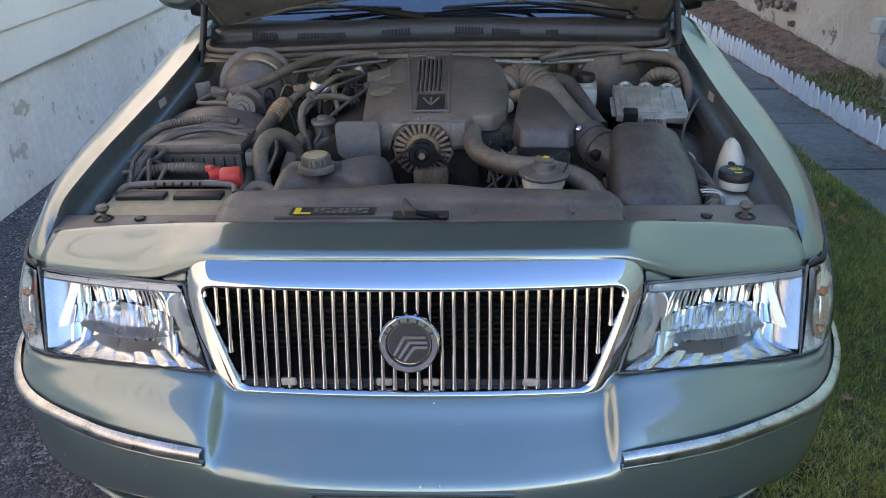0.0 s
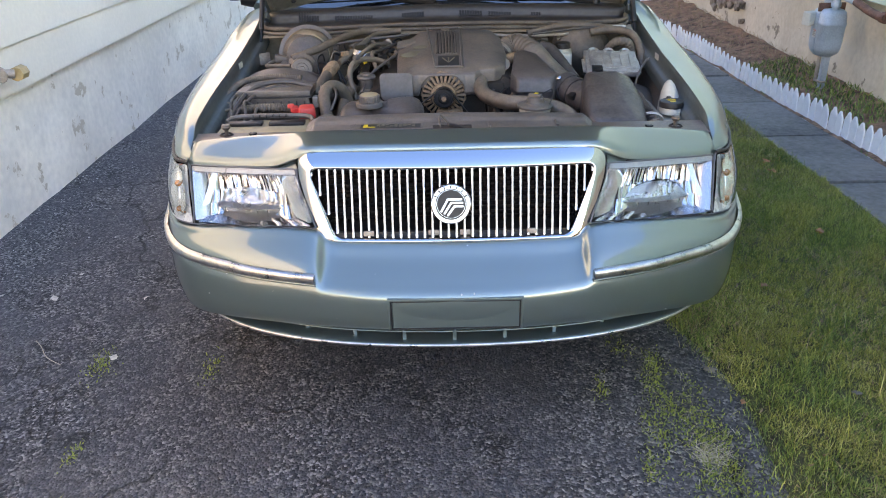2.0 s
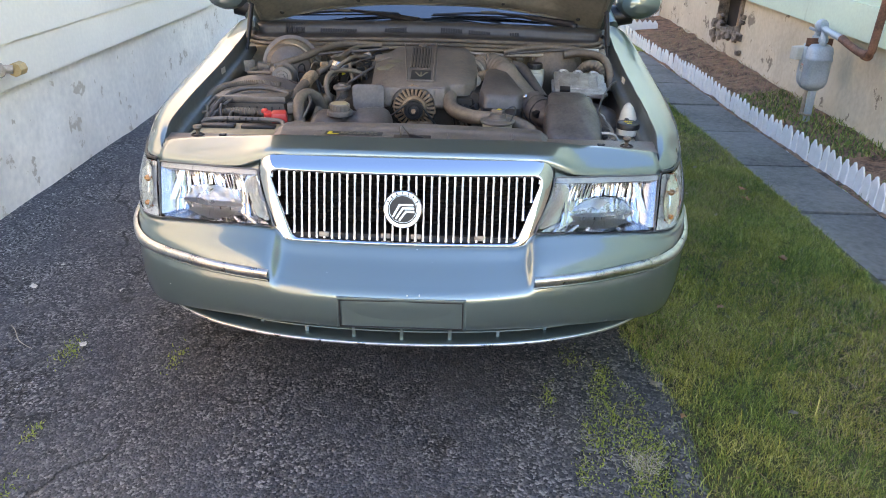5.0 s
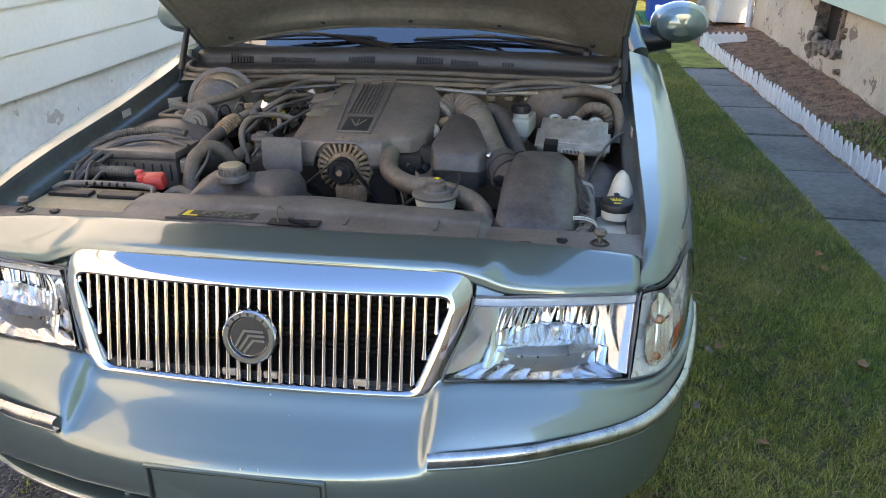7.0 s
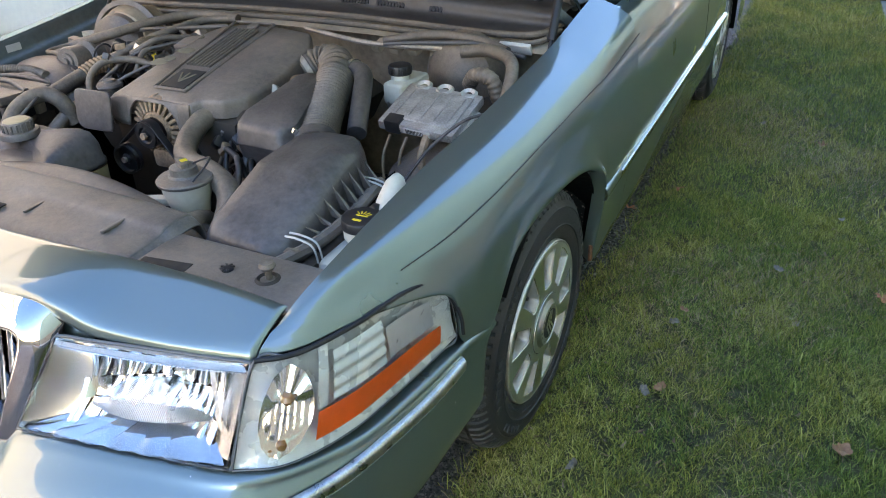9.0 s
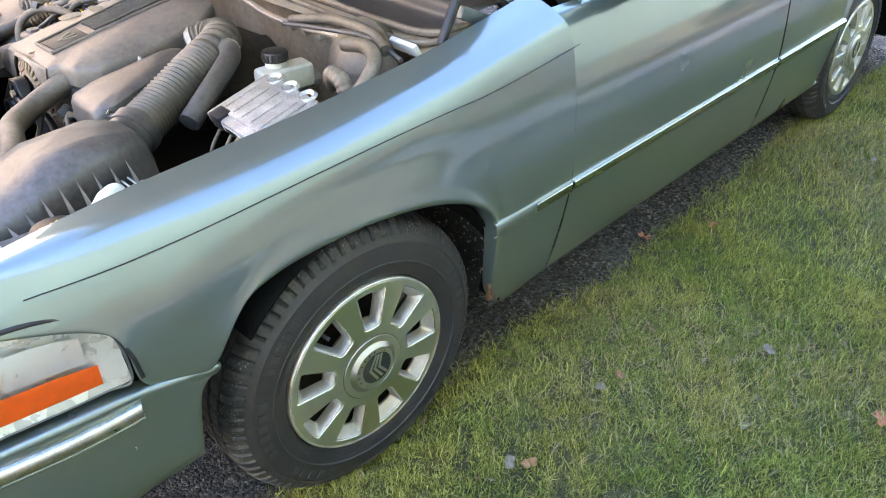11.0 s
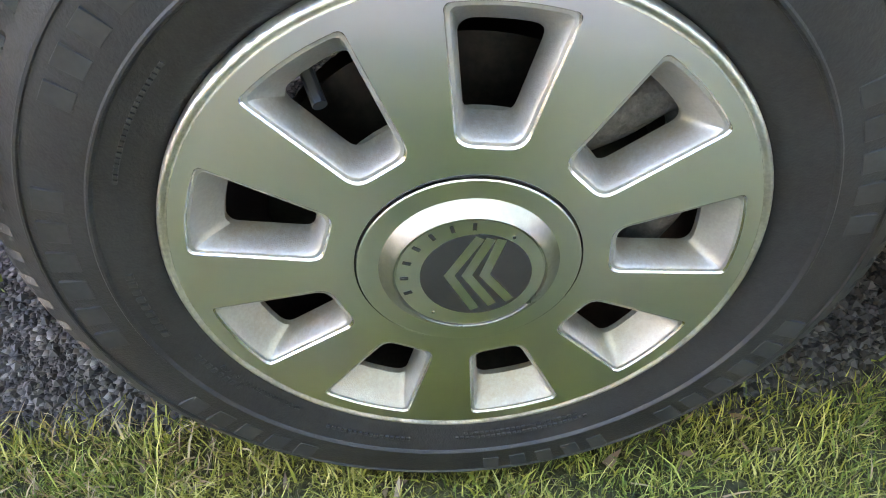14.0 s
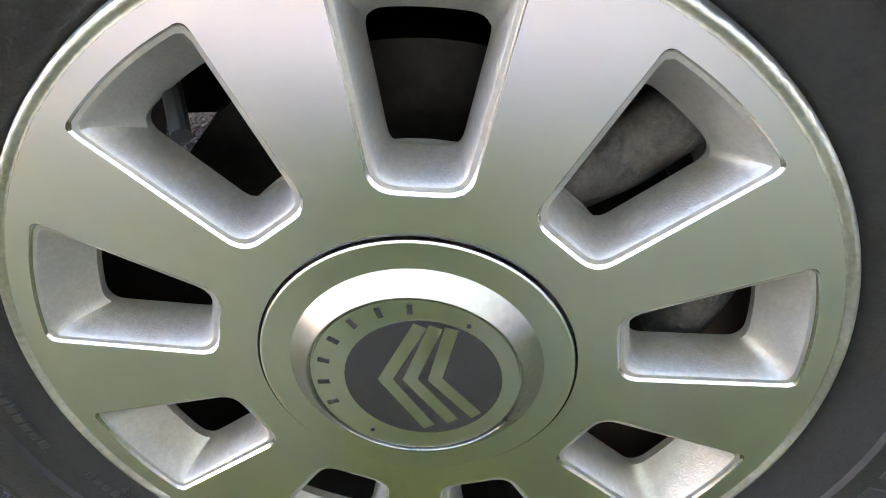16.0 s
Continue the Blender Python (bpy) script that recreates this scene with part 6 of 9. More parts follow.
def place_wheel(w, m):
    w.matrix_basis = m
    w.parent = car
    w.matrix_parent_inverse = car.matrix_basis.inverted()


spots = [pose(0.949, HUB_Y, HUB_Z, 0, 1.0, -1.8) @ Matrix.Diagonal((1, 1.02, 1.02, 1)), pose(0.945, REAR_Y, HUB_Z - 0.01), pose(-0.945, HUB_Y, HUB_Z, 0, 0, 180), pose(-0.945, REAR_Y, HUB_Z - 0.01, 0, 0, 180)]
for m in spots[1:]:
    place_wheel(copy_thing(wheel, m), m)
place_wheel(wheel, spots[0])

# ---------- engine bay ----------
def disc(r, h, at, turn=(0, 0, 0), n=28, bev=0.004, hole=0.0):
    """A rounded cylinder from its base at at, along its own z."""
    return lathe([(hole, 0), (r, 0), (r, h - bev), (r - bev * 0.3, h - bev * 0.3), (r - bev, h), (hole, h)], n, pose(*at, *turn))


# radiator cover and its wings
rows = []
for y, dz in ((1.300, -0.03), (1.325, -0.004), (1.36, 0.0), (1.405, 0.004), (1.43, 0.012), (1.475, 0.012), (1.492, 0.002), (1.497, -0.03)):
    rows.append([(x, y + 0.006 * math.cos(x * 3), z + dz) for x, z in ((-0.455, 0.838), (-0.435, 0.850), (-0.40, 0.856), (-0.2, 0.859), (0, 0.860), (0.2, 0.857), (0.40, 0.852), (0.43, 0.846), (0.45, 0.832))])
cover = sheet("radiator_cover", rows, 70, 30, black_plastic, car, "dusty black plastic cover over the radiator", thick=0.004)
for k, x in enumerate((-0.30, -0.06, 0.12, 0.33)):
    part("stiffening_rib", box((0.008, 0.06, 0.006), (x, 1.395, 0.862), bevel=0.002), black_plastic, cover)
part("cover_step", box((0.30, 0.055, 0.010), (-0.16, 1.372, 0.862), (-2, 0, 0), bevel=0.004), black_plastic, cover)
part("service_label", box((0.185, 0.043, 0.001), (-0.185, 1.368, 0.8685), (-3, 0, 0), bevel=0), badge_dark, cover, "worn yellow and grey service label")
part("label_yellow", box((0.013, 0.036, 0.0012), (-0.262, 1.368, 0.869), (-3, 0, 0), bevel=0), yellow_print, cover)
part("label_yellow", box((0.03, 0.010, 0.0012), (-0.247, 1.355, 0.8692), (-3, 0, 0), bevel=0), yellow_print, cover)
for r in range(4):
    for k in range(9):
        if (k * 7 + r * 5) % 6:
            part("print_bar", box((0.010, 0.0035, 0.0012), (-0.222 + 0.0135 * k, 1.356 + 0.008 * r, 0.8693), (-3, 0, 0), bevel=0), grey_print, cover)
for sgn, x0, x1, y1, z in ((1, 0.44, 0.80, 1.445, 0.832), (-1, 0.44, 0.80, 1.405, 0.832)):
    wing = part("cover_wing", box((x1 - x0, y1 - 1.315, 0.03), (sgn * (x0 + x1) / 2, (y1 + 1.315) / 2, z), (0, 0, 0), bevel=0.008), black_plastic, car, "black plastic end piece of the radiator cover")
    part("clip", disc(0.011, 0.006, (sgn * 0.615, 1.375, z + 0.014)), black_clean, wing)
    for a in range(4):
        part("clip_tooth", box((0.026, 0.004, 0.003), (sgn * 0.615, 1.375, z + 0.019), (0, 0, 45 * a), bevel=0.001), black_clean, wing)
    part("stop_ring", lathe([(0.013, 0.002), (0.017, 0.006), (0.022, 0.002)], 20, pose(sgn * 0.698, 1.378, z + 0.013)), dark_cavity, wing)
    part("hood_stop", lathe([(0, 0.035), (0.012, 0.033), (0.015, 0.026), (0.011, 0.020), (0.006, 0.016), (0.006, 0.0)], 20, pose(sgn * 0.698, 1.382, z + 0.013)), rubber_hose, wing, "rubber hood stop")
    # dark plate on the surface, painted shade in place of a cut slot
    part("dark_slot", box((0.10, 0.026, 0.003), (sgn * 0.50, 1.345, z + 0.0145), (0, 0, 8 * sgn), bevel=0.001), dark_cavity, wing)
latch = part("hood_latch", tube([(-0.03, 1.345, 0.868), (-0.034, 1.35, 0.895), (-0.028, 1.36, 0.90), (-0.010, 1.362, 0.878), (-0.006, 1.362, 0.868)], 0.0028, 8, 5), rubber_hose, car, "bent wire hood latch")
# dark plate paints the shade of the latch recess
part("latch_slot", box((0.12, 0.036, 0.004), (0.005, 1.352, 0.866), bevel=0.002), dark_cavity, latch)
part("latch_lever", box((0.05, 0.012, 0.008), (0.02, 1.342, 0.871), (0, 8, -12), bevel=0.002), black_clean, latch)

# inner walls, floor, firewall
for sgn in (1, -1):
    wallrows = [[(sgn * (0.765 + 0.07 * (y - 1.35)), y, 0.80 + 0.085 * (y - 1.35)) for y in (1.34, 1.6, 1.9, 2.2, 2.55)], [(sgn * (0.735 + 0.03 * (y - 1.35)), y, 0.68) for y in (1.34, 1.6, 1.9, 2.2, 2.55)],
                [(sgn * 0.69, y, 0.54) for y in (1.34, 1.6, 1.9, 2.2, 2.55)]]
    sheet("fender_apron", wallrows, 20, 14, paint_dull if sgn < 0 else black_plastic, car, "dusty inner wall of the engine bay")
    hump = lathe([(0.0, 0.075), (0.05, 0.072), (0.10, 0.055), (0.14, 0.022), (0.155, -0.02), (0.16, -0.1)], 36, pose(sgn * 0.69, 2.06, 0.795 if sgn < 0 else 0.735) @ Matrix.Diagonal((0.95, 1.05, 1, 1)))
    part("wheel_housing_top", hump, black_plastic, car, "rounded black inner wheel housing")
    if sgn > 0:
        bmesh_rail = tube([(0.800, 1.40, 0.845), (0.812, 1.6, 0.862), (0.830, 1.9, 0.89), (0.845, 2.2, 0.92), (0.852, 2.35, 0.935)], 0.008, 8, 6)
        part("bolted_rail", bmesh_rail, paint_dull, car)
    for k in range(5):
        y = 1.52 + 0.2 * k
        part("bolt_head", disc(0.006, 0.004, (sgn * (0.803 + 0.075 * (y - 1.5)), y, 0.842 + 0.085 * (y - 1.5) - 0.002), n=6, bev=0.001), paint_dull, car)
# floor and front sheets coloured as the bay's deep shade
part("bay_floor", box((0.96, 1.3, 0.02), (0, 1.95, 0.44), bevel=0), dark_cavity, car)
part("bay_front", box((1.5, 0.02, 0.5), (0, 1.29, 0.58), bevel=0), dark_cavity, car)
sheet("firewall", [[(-0.84, 2.58, 0.45), (0, 2.55, 0.45), (0.84, 2.58, 0.45)], [(-0.84, 2.57, 0.8), (0, 2.55, 0.8), (0.84, 2.57, 0.8)], [(-0.82, 2.55, 0.968), (0, 2.53, 0.965), (0.82, 2.55, 0.968)]], 30, 20, firewall_mat, car, "dusty painted firewall")
sheet("firewall_shelf", [[(-0.80, 2.44, 0.945), (0, 2.47, 0.945), (0.80, 2.44, 0.945)], [(-0.80, 2.50, 0.962), (0, 2.52, 0.962), (0.80, 2.50, 0.962)]], 20, 4, firewall_mat, car)
for k, x in enumerate((0.30, 0.36, 0.42, 0.49, 0.55)):
    part("firewall_swage", box((0.035, 0.05, 0.02), (x, 2.44, 0.925), (20, 0, -12), bevel=0.008), firewall_mat, car)
part("firewall_bar", tube([(0.05, 2.43, 0.955), (0.3, 2.40, 0.94), (0.62, 2.42, 0.945)], 0.008, 8, 5), dusty_metal, car)

# cowl: rubber seals, grille panel, wipers
for dy, dz, r in ((0, 0, 0.010), (-0.034, -0.014, 0.008)):
    part("cowl_seal", tube([(-0.80, 2.66 + dy, 0.99 + dz), (-0.815, 2.56 + dy, 0.982 + dz), (-0.77, 2.49 + dy, 0.975 + dz), (-0.6, 2.485 + dy, 0.972 + dz), (-0.2, 2.525 + dy, 0.975 + dz), (0.2, 2.525 + dy, 0.976 + dz), (0.6, 2.49 + dy, 0.975 + dz), (0.76, 2.50 + dy, 0.98 + dz), (0.80, 2.60 + dy, 0.992 + dz)], r, 10, 8), rubber_hose, car, "dusty rubber cowl seal")
cowl = sheet("cowl_panel", [[(-0.80, 2.50, 0.962), (-0.4, 2.53, 0.968), (0, 2.54, 0.970), (0.4, 2.53, 0.968), (0.80, 2.50, 0.962)], [(-0.80, 2.585, 0.976), (-0.4, 2.605, 0.982), (0, 2.620, 0.984), (0.4, 2.605, 0.982), (0.80, 2.585, 0.976)],
                            [(-0.80, 2.625, 1.020), (-0.4, 2.645, 1.033), (0, 2.660, 1.037), (0.4, 2.645, 1.033), (0.80, 2.625, 1.020)], [(-0.82, 2.94, 0.995), (-0.4, 2.87, 1.0), (0, 2.84, 1.0), (0.4, 2.87, 1.0), (0.82, 2.94, 0.995)]], 40, 20, cowl_mat, car, "black plastic cowl panel with vents", thick=0.003)
for x0, n in ((-0.66, 8), (-0.50, 15), (-0.20, 9), (0.06, 9), (0.19, 9), (0.38, 4)):
    for k in range(n):
        x = x0 + 0.0115 * k
        part("vent_slot", box((0.0084, 0.007, 0.046), (x, 2.634 - 0.085 * x * x, 1.012 - 0.022 * x * x), (-34, 0, 0), bevel=0), black_clean, cowl)
for px, py, ax, ay, b0, b1 in ((-0.05, 2.70, -0.44, 2.90, (-0.70, 2.875, 1.028), (-0.16, 2.868, 1.045)), (0.68, 2.70, 0.30, 2.90, (0.01, 2.862, 1.044), (0.56, 2.895, 1.040))):
    arm = part("wiper", tube([(px, py, 1.032), (px - 0.10, py + 0.05, 1.040), (px - 0.22, py + 0.11, 1.050), (ax, 2.885, 1.058)], 0.010, 8, 6, ends=(0.019, 0.016, 0.010, 0.006)), black_clean, car, "black windscreen wiper")
    part("wiper_pivot", disc(0.02, 0.022, (px, py, 1.018)), black_clean, arm)
    mx_ = [(b0[q] + b1[q]) / 2 for q in range(3)]
    part("wiper_frame", tube([b0, (mx_[0], mx_[1] - 0.005, mx_[2] + 0.014), b1], 0.006, 8, 6), black_clean, arm)
    part("wiper_rubber", tube([(b0[0] - 0.01, b0[1], b0[2] - 0.004), (mx_[0], mx_[1], mx_[2] - 0.004), (b1[0] + 0.01, b1[1], b1[2] - 0.004)], 0.004, 6, 4), black_clean, arm)
    part("wiper_bridge", box((0.085, 0.016, 0.018), (mx_[0], mx_[1] - 0.004, mx_[2] + 0.016), bevel=0.005), black_clean, arm)

# battery and what sits round it
bat = part("battery", box((0.305, 0.175, 0.18), (-0.605, 1.512, 0.735), bevel=0.006), black_plastic, car, "dusty black car battery")
part("battery_top", box((0.295, 0.165, 0.006), (-0.605, 1.512, 0.826), bevel=0.002), tan_plastic, bat, "yellowed dusty top")
for x in (-0.680, -0.540):
    part("vent_cap", box((0.118, 0.036, 0.013), (x, 1.540, 0.834), bevel=0.005), black_clean, bat)
part("hold_down", tube([(-0.745, 1.555, 0.835), (-0.72, 1.585, 0.843), (-0.60, 1.590, 0.845), (-0.48, 1.585, 0.843), (-0.455, 1.550, 0.835)], 0.008, 10, 6), black_plastic, bat)
for k in range(6):
    part("hold_down_rib", box((0.004, 0.02, 0.01), (-0.66 + 0.022 * k, 1.587, 0.847), bevel=0.001), black_clean, bat)
red = part("terminal_cover", box((0.062, 0.055, 0.036), (-0.487, 1.628, 0.848), (8, 0, 12), bevel=0.009, taper=0.8), red_plastic, car, "faded red battery terminal cover")
part("cover_step", box((0.03, 0.035, 0.026), (-0.532, 1.645, 0.846), (10, 0, 20), bevel=0.008), red_plastic, red)
part("cover_knob", disc(0.012, 0.012, (-0.545, 1.652, 0.855)), red_plastic, red)
part("terminal_tag", box((0.035, 0.02, 0.002), (-0.535, 1.612, 0.838), (12, 0, 0), bevel=0), white_print, red)
fuse = part("fuse_box", box((0.255, 0.15, 0.09), (-0.630, 1.855, 0.812), bevel=0.006), black_plastic, car, "dusty black fuse box")
part("lid", box((0.265, 0.16, 0.022), (-0.630, 1.855, 0.866), (-3, 0, 0), bevel=0.005), black_plastic, fuse, "flat dusty lid")
part("lid_rim", box((0.275, 0.17, 0.005), (-0.630, 1.855, 0.853), (-3, 0, 0), bevel=0.002), black_clean, fuse)
for k in range(4):
    part("plug", box((0.022, 0.03, 0.04), (-0.485 + 0.006 * k, 1.80 + 0.032 * k, 0.835), (0, 0, 10), bevel=0.004), black_clean if k % 2 else dusty_metal, fuse)
for k in range(9):
    part("fuse_box_rib", box((0.004, 0.006, 0.05), (-0.745 + 0.028 * k, 1.779, 0.818), bevel=0.001), black_clean, fuse)


def hose(name, pts, r, material=rubber_hose, label="", ribs=0, rib=0.0, n=14, ends=None):
    return part(name, tube(pts, r, n, 8, ribs, rib, ends=ends), material, car, label, 60)


hose("corrugated_loom", [(-0.765, 1.690, 0.820), (-0.70, 1.705, 0.836), (-0.60, 1.708, 0.838), (-0.535, 1.690, 0.832)], 0.016, ribs=34, rib=0.0018, label="corrugated cable loom")
hose("corrugated_loom", [(-0.79, 1.66, 0.81), (-0.80, 1.80, 0.858), (-0.765, 1.93, 0.880), (-0.66, 1.985, 0.882), (-0.56, 1.975, 0.878)], 0.013, ribs=60, rib=0.0014, label="corrugated cable loom")
for k in range(7):
    o = 0.012 * k
    hose("cable", [(-0.775 + o * 0.4, 1.62 + o, 0.81), (-0.785 + o * 0.5, 1.74 + o * 0.5, 0.850 + 0.004 * (k % 3)), (-0.745 + o * 0.8, 1.90 + 0.006 * k, 0.872 + 0.004 * (k % 2)), (-0.62 + o, 1.955 + 0.008 * (k % 3), 0.868), (-0.53, 1.93 + o * 0.4, 0.845)], 0.0042 + 0.001 * (k % 3), n=8)
hose("cable", [(-0.785, 1.60, 0.80), (-0.80, 1.66, 0.845), (-0.775, 1.72, 0.855), (-0.765, 1.68, 0.825)], 0.006, n=8)
hose("cable", [(-0.765, 1.57, 0.81), (-0.79, 1.63, 0.84), (-0.76, 1.67, 0.845), (-0.75, 1.63, 0.82)], 0.006, n=8)

# coolant tank
tank = bmesh.new()
prof = rounded([(-0.150, -0.085), (0.150, -0.085), (0.150, 0.075), (0.075, 0.095), (-0.06, 0.095), (-0.150, 0.045)], 0.03, 5)
nt_ = len(prof)
levels = [(0.70, 0.92), (0.735, 1.01), (0.775, 1.02)]
rings = [[tank.verts.new((-0.238 + a * s, 1.655 + b * s * 1.12, z)) for a, b in prof] for z, s in levels]
for a, b in zip(rings, rings[1:]):
    for j in range(nt_):
        tank.faces.new((a[j], a[(j + 1) % nt_], b[(j + 1) % nt_], b[j]))
tank_ob = part("coolant_tank", tank, tan_plastic, car, "yellowed plastic coolant tank under a dusty black shell", 50)
shell = bmesh.new()
levels = [(0.776, 1.0), (0.782, 1.035), (0.791, 1.035), (0.796, 1.0), (0.824, 0.975), (0.846, 0.90), (0.856, 0.78), (0.860, 0.55), (0.861, 0.2)]
rings = []
for z, s in levels:
    ring = []
    for a, b in prof:
        zz = z
        if z > 0.80:
            zz = z + 0.010 * math.sin((a + 0.02) * 52) * min(1, (z - 0.80) / 0.03) - 0.030 * max(0, -b / 0.085) ** 2 * ((z - 0.8) / 0.045)
        ring.append(shell.verts.new((-0.238 + a * s, 1.655 + b * s * 1.12, zz)))
    rings.append(ring)
for a, b in zip(rings, rings[1:]):
    for j in range(nt_):
        shell.faces.new((a[j], a[(j + 1) % nt_], b[(j + 1) % nt_], b[j]))
shell.faces.new(rings[-1])
part("tank_shell", shell, resin_black, tank_ob, "black moulded top", 60)
part("tank_neck", disc(0.046, 0.016, (-0.275, 1.660, 0.852)), black_plastic, tank_ob)
capb = disc(0.035, 0.026, (-0.275, 1.660, 0.866), n=48)
part("tank_cap", capb, black_plastic, tank_ob, "ribbed black filler cap")
for k in range(18):
    a = 2 * math.pi * k / 18
    part("cap_rib", box((0.004, 0.005, 0.022), (-0.275 + 0.035 * math.cos(a), 1.660 + 0.035 * math.sin(a), 0.878), (0, 0, math.degrees(a)), 0.001, 1), black_plastic, tank_ob)
part("cap_top", disc(0.031, 0.003, (-0.275, 1.660, 0.8915)), tan_plastic, tank_ob)
part("tank_label", box((0.045, 0.018, 0.001), (-0.165, 1.715, 0.862), (-10, 0, 8), bevel=0), white_print, tank_ob)
hose("hose", [(-0.375, 1.62, 0.80), (-0.42, 1.635, 0.818), (-0.455, 1.61, 0.80), (-0.455, 1.56, 0.74)], 0.016, label="rubber coolant hose")
hose("hose", [(-0.425, 1.70, 0.74), (-0.437, 1.73, 0.81), (-0.450, 1.79, 0.858), (-0.430, 1.855, 0.876), (-0.392, 1.88, 0.850), (-0.372, 1.89, 0.79)], 0.0215, label="thick rubber heater hose", n=18)
hose("hose", [(-0.505, 1.78, 0.74), (-0.500, 1.87, 0.825), (-0.485, 1.97, 0.858), (-0.462, 2.07, 0.886)], 0.021, label="thick rubber heater hose")
hose("hose_sleeve", [(-0.470, 2.03, 0.876), (-0.462, 2.07, 0.888), (-0.452, 2.11, 0.892)], 0.023, orange_rust, "gold foil hose sleeve", ribs=7, rib=0.002)
hose("hose", [(-0.40, 1.80, 0.76), (-0.385, 1.90, 0.82), (-0.37, 2.0, 0.83)], 0.020)
hose("hose", [(-0.355, 1.95, 0.80), (-0.375, 1.97, 0.885), (-0.36, 2.02, 0.925), (-0.30, 2.07, 0.925), (-0.235, 2.09, 0.905)], 0.010, label="thin vacuum hose")

# wiring and thin lines
for pts_, r_ in (([(-0.76, 1.60, 0.79), (-0.745, 1.72, 0.85), (-0.70, 1.83, 0.885), (-0.60, 1.875, 0.89), (-0.50, 1.86, 0.875)], 0.0085),
                 ([(-0.75, 1.57, 0.78), (-0.735, 1.68, 0.835), (-0.69, 1.79, 0.870), (-0.62, 1.85, 0.88), (-0.53, 1.84, 0.862)], 0.006),
                 ([(-0.72, 1.58, 0.785), (-0.70, 1.63, 0.83), (-0.715, 1.70, 0.865), (-0.69, 1.74, 0.83)], 0.0055),
                 ([(-0.715, 1.55, 0.79), (-0.675, 1.60, 0.825), (-0.665, 1.66, 0.85), (-0.675, 1.70, 0.82)], 0.005),
                 ([(-0.42, 1.72, 0.82), (-0.405, 1.78, 0.86), (-0.425, 1.84, 0.875), (-0.46, 1.86, 0.86)], 0.005),
                 ([(-0.33, 1.93, 0.83), (-0.30, 2.0, 0.88), (-0.25, 2.06, 0.91), (-0.20, 2.14, 0.93)], 0.005),
                 ([(-0.40, 2.02, 0.86), (-0.33, 2.10, 0.925), (-0.26, 2.17, 0.945), (-0.20, 2.24, 0.95)], 0.006),
                 ([(-0.55, 2.28, 0.93), (-0.42, 2.26, 0.955), (-0.30, 2.29, 0.962), (-0.16, 2.33, 0.968)], 0.006),
                 ([(0.16, 1.84, 0.74), (0.175, 1.88, 0.80), (0.20, 1.93, 0.83), (0.19, 1.99, 0.85)], 0.006),
                 ([(0.13, 1.80, 0.72), (0.20, 1.83, 0.765), (0.235, 1.89, 0.79), (0.25, 1.96, 0.80)], 0.005),
                 ([(0.19, 1.76, 0.73), (0.22, 1.80, 0.77), (0.20, 1.86, 0.80), (0.165, 1.92, 0.84)], 0.004),
                 ([(0.27, 1.80, 0.72), (0.29, 1.86, 0.775), (0.27, 1.92, 0.80)], 0.0045),
                 ([(0.68, 1.86, 0.80), (0.71, 1.95, 0.86), (0.755, 2.03, 0.90), (0.79, 2.10, 0.90)], 0.004),
                 ([(0.36, 2.36, 0.955), (0.50, 2.38, 0.965), (0.64, 2.40, 0.968), (0.77, 2.38, 0.95)], 0.006)):
    hose("cable", pts_, r_, resin_black, "dusty wrapped cable", n=8)
for at_ in ((0.20, 1.93, 0.835), (0.25, 1.95, 0.80), (0.165, 1.90, 0.84), (-0.46, 1.86, 0.865), (-0.20, 2.15, 0.93), (0.28, 1.91, 0.80)):
    part("plug_connector", box((0.022, 0.03, 0.016), at_, (20, 10, 30), bevel=0.003), black_plastic, car)

# square plastic shield
bm = bmesh.new()
plate(rounded([(-0.058, -0.050), (0.060, -0.050), (0.060, 0.052), (-0.062, 0.052)], (0.034, 0.014, 0.020, 0.020)), 0.005, pose(-0.190, 1.818, 0.874, 78, 0, 3), 0.002, 1, bm)
part("belt_shield", bm, resin_black, car, "square black plastic belt shield")

# round-backed air duct behind the fuse box
dm = bmesh.new()
bmesh.ops.create_uvsphere(dm, u_segments=36, v_segments=18, radius=1.0)
bmesh.ops.transform(dm, matrix=pose(-0.630, 2.045, 0.795, 0, 4, -12) @ Matrix.Diagonal((0.20, 0.13, 0.105, 1)), verts=dm.verts)
part("air_duct", dm, resin_black, car, "smooth round-backed black air duct", 60)

# purge valve, accumulator, heater case
vlv = part("vacuum_valve", lathe([(0.0, 0.0), (0.024, 0.0), (0.026, 0.03), (0.034, 0.034), (0.036, 0.040), (0.034, 0.046), (0.018, 0.05), (0.016, 0.056), (0, 0.057)], 28, pose(-0.315, 1.985, 0.835)), black_plastic, car, "round black vacuum valve")
part("valve_base", box((0.05, 0.05, 0.03), (-0.315, 1.96, 0.82), bevel=0.01), rubber_hose, vlv)
acc = part("accumulator", lathe([(0, -0.1), (0.048, -0.09), (0.05, 0.02), (0.046, 0.04), (0.03, 0.055), (0, 0.058)], 32, pose(-0.350, 2.185, 0.895, 12, 6, 0)), alu_polish, car, "silver air-conditioning cylinder")
part("cylinder_label", box((0.001, 0.05, 0.018), (-0.318, 2.145, 0.905), (12, 6, -50), bevel=0), yellow_print, acc)
for k, (a, b, c) in enumerate(((-0.34, 2.18, 0.90), (-0.30, 2.24, 0.92), (-0.27, 2.16, 0.90), (-0.25, 2.30, 0.94), (-0.36, 2.30, 0.93), (-0.31, 2.34, 0.95))):
    part("fitting", box((0.035, 0.03, 0.035), (a, b, c), (20 * k, 15, 30 * k), bevel=0.008), (dusty_metal, black_clean, rubber_hose)[k % 3], car)
